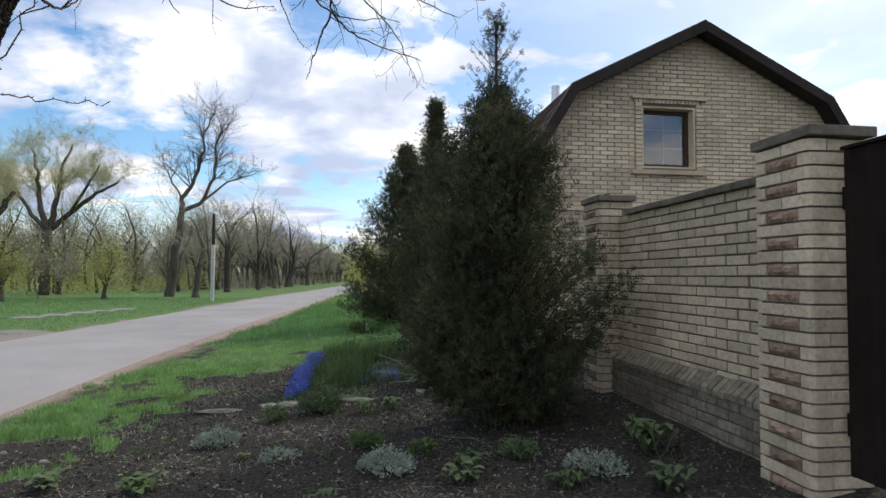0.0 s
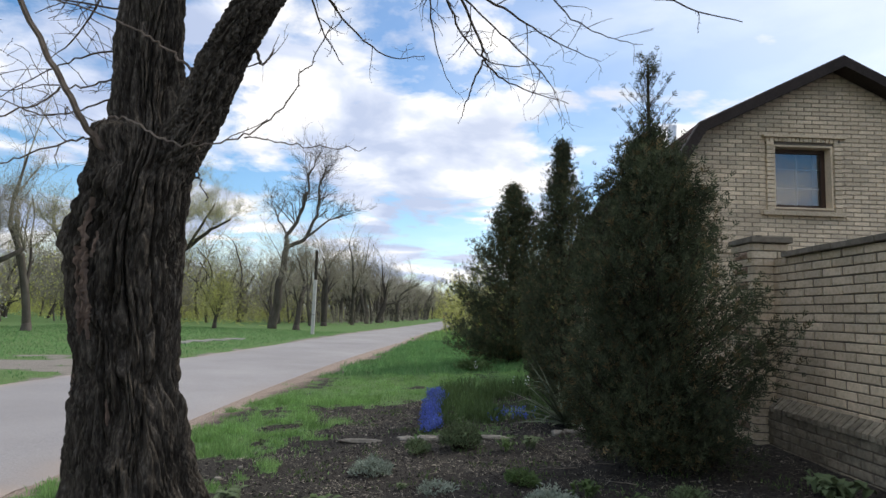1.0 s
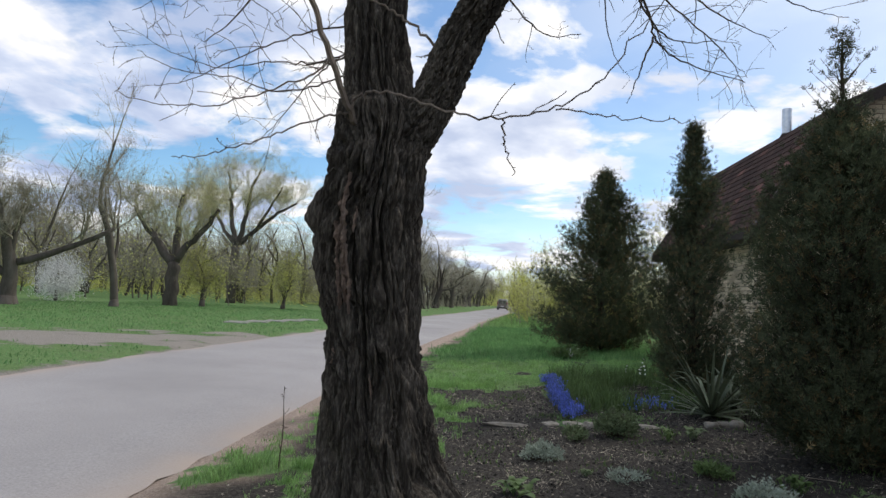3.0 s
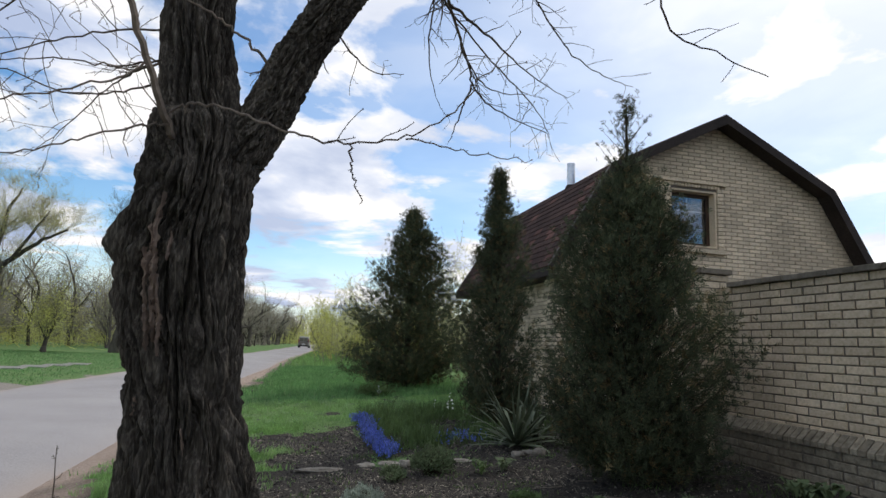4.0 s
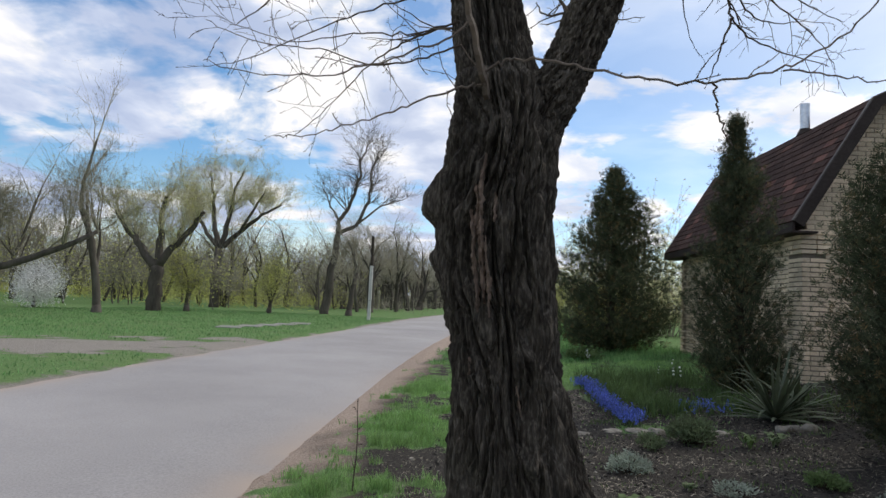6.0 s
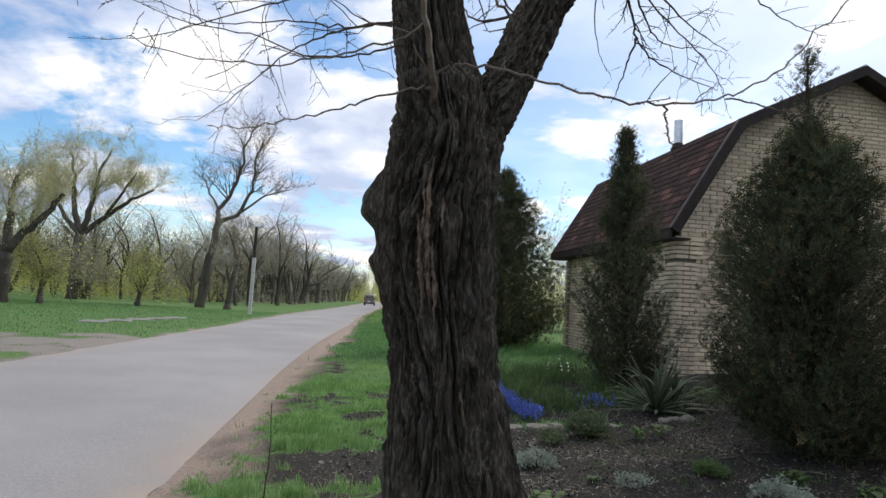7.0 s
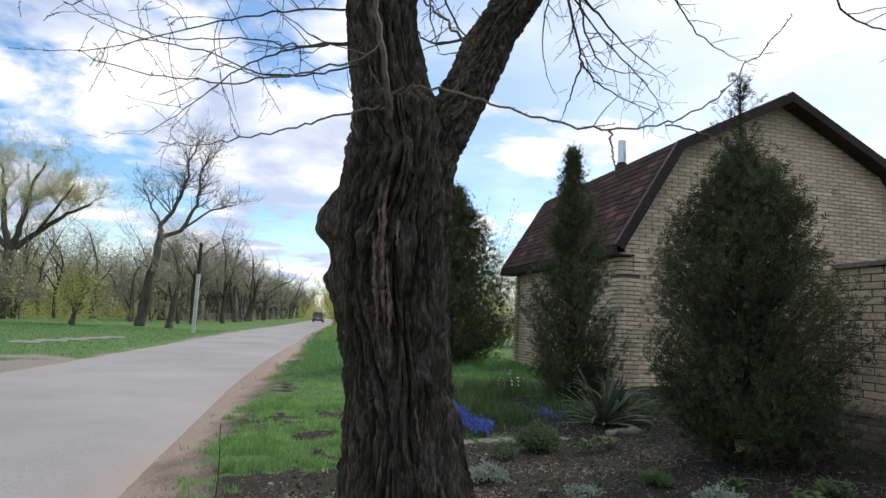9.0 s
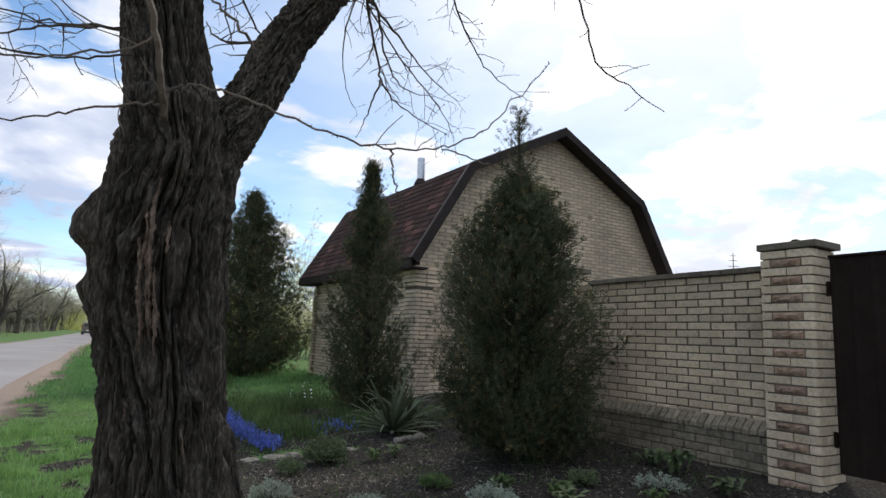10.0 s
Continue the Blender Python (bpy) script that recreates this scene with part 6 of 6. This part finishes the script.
def mound_plant(name, label, x, y, r, h, n, mat, seed, leaf=0.035, category="plant", group="low plants in the bed"):
    """A low cushion of many small leaves on short stems."""
    rng = random.Random(seed)
    ob = thing(name, label, category, (x, y, ground_z(x, y)), group)
    st, lf = Mesh(), Mesh()
    for i in range(n):
        a = rng.uniform(0, 2 * math.pi)
        f = math.sqrt(rng.random()) * (0.85 + 0.35 * noise.noise(Vector((math.cos(a) * 1.2, math.sin(a) * 1.2, seed))))
        top = Vector((math.cos(a) * r * f, math.sin(a) * r * f, h * (1 - 0.75 * f * f) * rng.uniform(0.35, 1.15) * (0.8 + 0.5 * noise.noise(Vector((math.cos(a) * 1.5, math.sin(a) * 1.5, seed + f))))))
        if i % 4 == 0:
            st.tube([Vector((top.x * 0.3, top.y * 0.3, -0.01)), top], [0.003, 0.0015], 3, False)
        for _ in range(4):
            d = Vector((rng.gauss(0, 0.6) + top.x / r * 0.5, rng.gauss(0, 0.6) + top.y / r * 0.5, rng.uniform(0.2, 1))).normalized()
            s = d.orthogonal().normalized()
            p = top + Vector((rng.gauss(0, 1), rng.gauss(0, 1), rng.gauss(0, 1))) * leaf * 0.5
            ln = leaf * rng.uniform(0.6, 1.3)
            lf.add([tuple(p), tuple(p + d * ln * 0.5 + s * ln * 0.2), tuple(p + d * ln), tuple(p + d * ln * 0.5 - s * ln * 0.2)], [(0, 1, 2, 3)])
    st.done("wood", m_twig, ob, kind="stuff")
    lf.done("foliage", mat, ob, kind="stuff")
    return ob


mound_plant("silver_cushion", "low silvery grey cushion plant on dark soil", -1.99, 5.58, 0.19, 0.14, 420, m_silver, 111, 0.028)
mound_plant("silver_cushion", "low silvery grey cushion plant on dark soil", -0.60, 4.42, 0.21, 0.14, 460, m_silver, 112, 0.028)
mound_plant("silver_cushion", "small silvery grey cushion plant on dark soil", -1.42, 4.98, 0.15, 0.07, 130, m_silver, 113, 0.028)
mound_plant("silver_cushion", "small silvery grey cushion plant on dark soil", 0.70, 3.92, 0.22, 0.12, 260, m_silver, 114, 0.028)
mound_plant("round_shrublet", "rounded dark green dwarf shrub beside the stones", -1.20, 6.46, 0.23, 0.27, 700, m_bushgreen, 115, 0.035)
mound_plant("green_cushion", "small bright green cushion plant", -0.745, 5.06, 0.14, 0.11, 300, m_leafy, 116, 0.03)
mound_plant("green_cushion", "small dull green cushion plant", 0.32, 4.42, 0.15, 0.11, 200, m_bushgreen, 117, 0.035)
mound_plant("green_cushion", "small dull green cushion plant", -1.62, 6.25, 0.14, 0.14, 160, m_bushgreen, 118, 0.035)


def leafy_weed(x, y, r, h, n, seed, label="leafy green weed with broad lobed leaves", mat=m_leafy):
    """A rosette of broad bent leaves, each with a rib."""
    rng = random.Random(seed)
    ob = thing("leafy_weed", label, "plant", (x, y, ground_z(x, y)), "leafy weeds in the bed")
    for i in range(n):
        a = 2 * math.pi * i / n + rng.uniform(-0.4, 0.4)
        ln, w, rise = r * rng.uniform(0.45, 1.15), r * rng.uniform(0.12, 0.24), h * rng.uniform(0.6, 1.2)
        ms = Mesh()
        lift_ = rng.random() ** 1.5
        foot = Vector((rng.gauss(0, 0.25) * r, rng.gauss(0, 0.25) * r, h * 0.8 * lift_ - 0.01))
        ln, rise = ln * 0.75, rise * (0.7 - 0.4 * lift_)
        d, s = Vector((math.cos(a), math.sin(a), 0)), Vector((-math.sin(a), math.cos(a), 0))
        prof = [(0.0, 0.12, 0.0), (0.25, 0.35, 0.55), (0.5, 1.0, 0.9), (0.72, 0.8, 1.0), (0.88, 0.55, 0.92), (1.0, 0.05, 0.78)]
        for f, ww, zz in prof:
            c = foot + d * ln * f + Vector((0, 0, rise * zz))
            jag = rng.uniform(0.75, 1.2)
            ms.v += [tuple(c - s * w * ww * jag + Vector((0, 0, 0.2 * w * ww))), tuple(c), tuple(c + s * w * ww * jag + Vector((0, 0, 0.2 * w * ww)))]
        for k in range(len(prof) - 1):
            ms.f += [(3 * k, 3 * k + 1, 3 * k + 4, 3 * k + 3), (3 * k + 1, 3 * k + 2, 3 * k + 5, 3 * k + 4)]
        ms.done("leaf", mat, ob, smooth=True)
    return ob


for i, (x, y, r, h, n) in enumerate(((-0.34, 4.66, 0.16, 0.16, 12), (-0.16, 4.05, 0.20, 0.14, 14), (1.18, 4.18, 0.24, 0.22, 16), (-0.08, 4.28, 0.18, 0.14, 12), (1.28, 4.5, 0.2, 0.16, 12), (-0.5, 6.3, 0.18, 0.14, 11),
                                  (-2.25, 4.5, 0.22, 0.12, 14), (-2.95, 4.75, 0.22, 0.10, 12), (-1.7, 5.05, 0.09, 0.07, 8), (-0.76, 6.25, 0.14, 0.14, 10), (0.95, 3.5, 0.2, 0.14, 12), (-1.0, 3.9, 0.16, 0.1, 10), (0.45, 3.75, 0.15, 0.1, 9))):
    leafy_weed(x, y, r * 0.8, h * 0.9, n + 14, 130 + i, mat=m_bushgreen if i % 3 else m_leafy)


def yucca(x, y, n, ln, seed):
    """A rosette of long stiff blades, some bent over."""
    rng = random.Random(seed)
    ob = thing("yucca", "yucca with long stiff grey-green blades, some bent over", "plant", (x, y, ground_z(x, y)))
    for i in range(n):
        a = rng.uniform(0, 2 * math.pi)
        el = radians(rng.choice((10, 20, 32, 45, 58, 70)) + rng.uniform(-8, 8))
        L = ln * rng.uniform(0.65, 1.15)
        w = 0.019 * rng.uniform(0.7, 1.3)
        bend = rng.uniform(0.5, 1.0) if rng.random() < 0.42 else 0
        p, d, s = Vector((0, 0, 0.03)), Vector((math.cos(a) * math.cos(el), math.sin(a) * math.cos(el), math.sin(el))), Vector((-math.sin(a), math.cos(a), 0))
        ms = Mesh()
        k = 8
        for j in range(k + 1):
            f = j / k
            ww = w * (0.8 + 0.6 * f if f < 0.4 else 1.04 * (1 - ((f - 0.4) / 0.6) ** 1.6) + 0.03)
            up_ = s.cross(d).normalized() * -ww * 0.45
            ms.v += [tuple(p - s * ww - up_), tuple(p), tuple(p + s * ww - up_)]
            dz = -0.05 if not bend else (-0.03 if f < 0.55 else -0.55 * bend)
            d = (d + Vector((0, 0, dz))).normalized()
            p = p + d * L / k
        for j in range(k):
            ms.f += [(3 * j, 3 * j + 1, 3 * j + 4, 3 * j + 3), (3 * j + 1, 3 * j + 2, 3 * j + 5, 3 * j + 4)]
        ms.done("blade", m_yucca, ob, smooth=True)
    return ob


yucca(0.06, 7.45, 78, 0.78, 150)
yucca(0.42, 7.75, 40, 0.6, 151)


def flower_patch(name, label, spots, mat, seed, h, size, per=7):
    rng = random.Random(seed)
    ob = thing(name, label, "flowers", (0, 0, 0))
    fl, st = Mesh(), Mesh()
    for x, y in spots:
        z = ground_z(x, y)
        hh = h * rng.uniform(0.6, 1.2)
        lx, ly = rng.gauss(0, 0.015), rng.gauss(0, 0.015)
        st.tube([(x, y, z - 0.01), (x + lx, y + ly, z + hh)], [0.0025, 0.0018], 3, False)
        for i in range(per):
            c = Vector((x + lx * i / per, y + ly * i / per, z + hh * (0.45 + 0.6 * i / per)))
            a = rng.uniform(0, 2 * math.pi)
            d = Vector((math.cos(a), math.sin(a), rng.uniform(-0.1, 0.7))).normalized()
            s = d.orthogonal().normalized()
            n2 = d.cross(s)
            ln = size * rng.uniform(0.7, 1.2)
            e = c + d * ln
            fl.add([tuple(c), tuple(e + s * ln * 0.45), tuple(e + n2 * ln * 0.45), tuple(e - s * ln * 0.45), tuple(e - n2 * ln * 0.45)], [(0, 1, 2), (0, 2, 3), (0, 3, 4), (0, 4, 1), (1, 4, 3, 2)])
    st.done("greenery", m_leafy, ob, "green stems", kind="stuff")
    fl.done("bloom", mat, ob, kind="stuff")
    return ob


rf = random.Random(160)
strip = []
for _ in range(460):
    f = rf.random()
    strip.append((-1.53 + rf.gauss(0, 0.055) + 0.04 * math.sin(7 * f), 10.45 - 3.3 * f + rf.gauss(0, 0.08)))
flower_patch("blue_flower_strip", "dense strip of bright blue grape hyacinths", strip, m_blue, 161, 0.16, 0.022)
flower_patch("blue_flower_clump", "small loose clump of blue spring flowers", [(-0.46 + rf.gauss(0, 0.16), 8.05 + rf.gauss(0, 0.2)) for _ in range(32)], m_blue, 162, 0.13, 0.018)
flower_patch("white_daffodils", "few white daffodils among green leaves", [(-0.05 + rf.gauss(0, 0.2), 10.6 + rf.gauss(0, 0.45)) for _ in range(5)], m_white, 163, 0.30, 0.035, 3)
flower_patch("white_flower_clump", "green clump with small white flowers on the lawn", [(-0.7 + rf.gauss(0, 0.15), 14.8 + rf.gauss(0, 0.25)) for _ in range(16)], m_white, 164, 0.24, 0.035, 3)
mound_plant("flower_leaves", "clump of green leaves on the lawn", -0.7, 14.8, 0.38, 0.22, 300, m_leafy, 165, 0.09)


def rock(x, y, sx, sy, sz, seed, label, turn_z=0.0):
    bm = bmesh.new()
    bmesh.ops.create_icosphere(bm, subdivisions=3, radius=1)
    for v in bm.verts:
        q = v.co.copy()
        k = 1 + 0.28 * noise.noise(q * 1.3 + Vector((seed, 0, 0))) + 0.10 * noise.noise(q * 4 + Vector((0, seed, 0)))
        v.co = Vector((q.x * sx * k, q.y * sy * k, max(-0.5, min(0.75, q.z)) * sz * k))
    me = bpy.data.meshes.new("stone")
    bm.to_mesh(me)
    bm.free()
    me.materials.append(m_stone)
    ob = tagged(new("stone", me), label, "stone", "edging stones")
    ob.matrix_basis = pose(x, y, ground_z(x, y) + sz * 0.25, 0, 0, turn_z)
    return ob


for i, (x, y, sx, sy, sz, tz) in enumerate(((-2.25, 6.90, 0.27, 0.07, 0.030, 4), (-1.78, 7.04, 0.10, 0.08, 0.022, 20), (-1.53, 6.98, 0.14, 0.09, 0.028, -8), (-1.37, 6.92, 0.08, 0.09, 0.045, 30), (-0.84, 6.90, 0.20, 0.06, 0.028, -4))):
    rock(x, y, sx, sy, sz, i * 3.1, "flat pale edging stone bedded in the soil", tz)
for i, (x, y, s) in enumerate(((-0.12, 6.92, 0.075), (0.12, 6.9, 0.09), (0.02, 6.98, 0.07), (-3.25, 5.35, 0.035), (-3.6, 5.2, 0.03), (-3.75, 5.75, 0.028), (-3.2, 5.75, 0.025))):
    rock(x, y, s, s * 0.8, s * 0.7, 20 + i * 2.3, "pale rounded field stone" if i < 3 else "small pale stone on bare soil")

# thorny seedling on the verge
seed_ob = thing("thorny_seedling", "thin bare thorny seedling on the verge", "seedling", (-4.08, 4.88, ground_z(-4.08, 4.88)))
rs_ = random.Random(170)
sd = Mesh()
pts, rad = wander(rs_, (0, 0, -0.01), (0.03, 0, 1), 0.66, 0.006, 0.0022, 12, 0.05)
twiggy(sd, rs_, pts, rad, 1, 0.12, 0.2, 0.05)
sd.done("stem", m_twig, seed_ob)

# fallen twigs
for i in range(14):
    x, y = rw.uniform(-2.4, 1.2), rw.uniform(3.6, 7.2)
    tw = Mesh()
    pts, rad = wander(rw, (0, 0, 0), (rw.gauss(0, 1), rw.gauss(0, 1), 0), rw.uniform(0.15, 0.4), 0.005, 0.002, 6, 0.15, -0.0)
    tw.tube([Vector((p.x, p.y, abs(p.z) * 0.3 + 0.008)) for p in pts], rad, 4)
    ob = tw.done("fallen_twig", m_litter)
    tagged(ob, "thin fallen twig lying on the soil", "twig", "fallen twigs")
    ob.location = (x, y, ground_z(x, y))

# ---- pole by the lane ----
pole = thing("utility_pole", "dark wooden pole bound to a pale concrete stub", "pole", (-9.7, 38.5, ground_z(-9.7, 38.5)))
part("concrete_stub", boxes((-0.10, 0.10, -0.09, 0.09, -0.3, 3.4), bevel=0.012), m_pole, pole, "pale square concrete stub")
pm = Mesh()
pm.tube([(-0.02, 0.2, 0.4), (-0.03, 0.2, 3.0), (-0.05, 0.2, 5.3)], [0.11, 0.10, 0.085], 14)
pm.done("post", m_wood_dark, pole, "tarred wooden post")
for zz in (1.2, 2.5):
    part("binding", boxes((-0.13, 0.11, -0.10, 0.32, zz, zz + 0.02), bevel=0.006), m_fascia, pole, "wire binding")

# ---- roof beyond the fence, and a mast ----
shed = thing("neighbour_shed", "low outbuilding with a weathered grey slate roof", "outbuilding", (15.9, 9.6, 0.95))
part("wall", boxes((0.2, 7.8, 0.2, 3.8, -0.6, 2.4)), m_plaster, shed, "pale plaster wall")
for sgn in (0, 1):
    ms = Mesh()
    rows_ = 9
    for i in range(rows_):
        for j in range(16):
            f0, f1 = i / rows_, (i + 1) / rows_ + 0.03
            y0, z0 = 2.0 * f0, 2.3 + 1.25 * f0
            y1, z1 = 2.0 * f1, 2.3 + 1.25 * f1 - 0.02
            yy = (lambda v: v) if sgn == 0 else (lambda v: 4 - v)
            x0 = j * 0.5
            ms.add([(x0 + 0.004, yy(y0), z0 + 0.03), (x0 + 0.496, yy(y0), z0 + 0.03), (x0 + 0.496, yy(y1), z1), (x0 + 0.004, yy(y1), z1)], [(0, 1, 2, 3)])
    o = ms.done("roof", m_slate, shed, "grey slate roof slope")
ms = Mesh()
ms.prism([(0.2, 2.35), (2.0, 3.4), (3.8, 2.35)], "x", 0.25, 7.75)
ms.done("gable", m_plaster, shed)
mast = thing("antenna_mast", "thin television antenna mast on the skyline", "antenna", (25.2, 19.2, 0.4))
mm = Mesh()
mm.tube([(0, 0, 0), (0, 0, 6.0)], [0.03, 0.02], 8)
mm.done("mast", m_fascia, mast)
for zz, ww in ((5.3, 0.36), (5.6, 0.28), (5.85, 0.2)):
    am = Mesh()
    am.tube([(-ww * 0.6, ww * 0.4, zz), (ww * 0.6, -ww * 0.4, zz)], [0.012, 0.012], 6)
    am.done("rod", m_fascia, mast)
twig_shrub(9.6, 14.0, 4.6, 1.6, 97, 9, m_bud_pale, 1, "bare thin shrub behind the house", 0.02)
twig_shrub(16.5, 16.5, 4.3, 3.0, 98, 16, m_bud_pale, 1, "bare thin shrub beyond the garden", 0.02)


# ---- the van on the lane ----
def van(x, y, turn_z):
    ob = thing("passenger_van", "dusty silver passenger van with dark tinted windows", "van", (x, y, -0.14))
    ob.rotation_euler = (0, 0, radians(turn_z))
    # cross-sections from tail to nose: y, half width, sill z, belt z, roof z, roof half width
    sec = [(0.0, 0.86, 0.42, 1.02, 1.80, 0.72), (0.06, 0.92, 0.30, 1.04, 1.90, 0.78), (0.4, 0.95, 0.28, 1.05, 1.95, 0.80), (1.6, 0.95, 0.28, 1.05, 1.96, 0.81), (2.9, 0.95, 0.28, 1.05, 1.95, 0.80), (3.35, 0.95, 0.28, 1.05, 1.86, 0.76), (3.75, 0.94, 0.28, 1.06, 1.55, 0.76), (4.15, 0.92, 0.28, 1.06, 1.18, 0.80), (4.55, 0.86, 0.30, 0.92, 1.00, 0.76), (4.75, 0.72, 0.36, 0.72, 0.82, 0.62)]
    ms = Mesh()
    for yy, w, sill, belt, top, rw_ in sec:
        ring = [(-w * 0.94, sill), (-w, (sill + belt) * 0.5), (-w * 0.985, belt), (-(w + rw_) / 2 - 0.02, (belt + top) / 2), (-rw_, top - 0.08), (-rw_ * 0.7, top), (0, top + 0.02)]
        ring = ring + [(-a, b) for a, b in reversed(ring[:-1])]
        ms.v += [(a, yy, b) for a, b in ring]
    n = 13
    for i in range(len(sec) - 1):
        for j in range(n):
            a, b = i * n + j, i * n + (j + 1) % n
            ms.f.append((a, b, b + n, a + n))
    ms.f += [tuple(reversed(range(n))), tuple(range((len(sec) - 1) * n, len(sec) * n))]
    body = ms.done("body", m_paint, ob, smooth=False)

    def strip(name, y0, y1, z0, z1, x0, x1, mat, label=""):
        return part(name, boxes((x0, x1, y0, y1, z0, z1), bevel=0.012), mat, ob, label)

    for s in (-1, 1):
        for y0, y1 in ((0.35, 1.45), (1.55, 2.65), (2.8, 3.45)):
            wm = Mesh()
            q = []
            for yy, zz in ((y0, 1.12), (y1, 1.12), (y1 - (0.06 if y1 < 3 else 0.25), 1.72), (y0 + 0.04, 1.72)):
                f = (zz - 1.05) / 0.9
                q.append((s * (0.945 - 0.115 * f + 0.012), yy, zz))
            wm.add(q + [(a - s * 0.03, b, c) for a, b, c in q], [(0, 1, 2, 3), (7, 6, 5, 4)] + [(i, i + 4, (i + 1) % 4 + 4, (i + 1) % 4) for i in range(4)])
            wm.done("side_window", m_carglass, ob, "dark tinted side window")
        strip("door_handle", 2.55, 2.68, 0.98, 1.02, s * 0.955 - 0.02, s * 0.955 + 0.02, m_plastic)
        strip("rub_strip", 0.9, 3.7, 0.62, 0.68, s * 0.955 - 0.012, s * 0.955 + 0.012, m_plastic)
        strip("tail_lamp", -0.02, 0.05, 0.95, 1.5, s * 0.80 - 0.06, s * 0.80 + 0.06, m_red, "red tail lamp")
        mir = strip("wing_mirror", 3.42, 3.55, 1.12, 1.32, s * 1.05 - 0.08, s * 1.05 + 0.08, m_plastic, "black wing mirror")
        for yy in (0.95, 3.95):
            wh = part("wheel", boxes((-0.08, 0.08, -0.07, 0.07, -0.07, 0.07), bevel=0.02), m_plastic, ob)
            wh.location = (s * 0.84, yy, 0.33)
            for nm, r, d, mt in (("tyre", 0.33, 0.22, m_tyre), ("rim", 0.22, 0.235, m_dirty)):
                bm = bmesh.new()
                bmesh.ops.create_cone(bm, cap_ends=True, segments=28, radius1=r, radius2=r, depth=d, matrix=Matrix.Rotation(radians(90), 4, "Y"))
                bmesh.ops.bevel(bm, geom=[e for e in bm.edges if len(e.link_faces) == 2 and e.calc_face_angle(0) > 1], offset=0.03, segments=2, affect="EDGES")
                part(nm, bm, mt, wh)
    strip("rear_door", -0.03, 0.02, 0.50, 1.10, -0.74, -0.01, m_dirty, "dirty grey rear door")
    strip("rear_door", -0.03, 0.02, 0.50, 1.10, 0.01, 0.74, m_dirty, "dirty grey rear door")
    strip("rear_window", -0.025, 0.03, 1.14, 1.70, -0.68, -0.03, m_carglass, "dark rear window")
    strip("rear_window", -0.025, 0.03, 1.14, 1.70, 0.03, 0.68, m_carglass, "dark rear window")
    strip("number_plate", -0.05, -0.028, 0.62, 0.73, -0.26, 0.26, m_white, "plain pale plate")
    strip("rear_bumper", -0.10, 0.06, 0.30, 0.50, -0.88, 0.88, m_plastic, "dark bumper")
    strip("front_bumper", 4.66, 4.84, 0.30, 0.55, -0.80, 0.80, m_plastic)
    wm = Mesh()
    wm.add([(-0.72, 4.16, 1.21), (0.72, 4.16, 1.21), (0.66, 3.45, 1.83), (-0.66, 3.45, 1.83)], [(0, 1, 2, 3)])
    wm.done("windscreen", m_carglass, ob)
    return ob


van(road_mid(108) + 0.1, 108.0, -3.5)
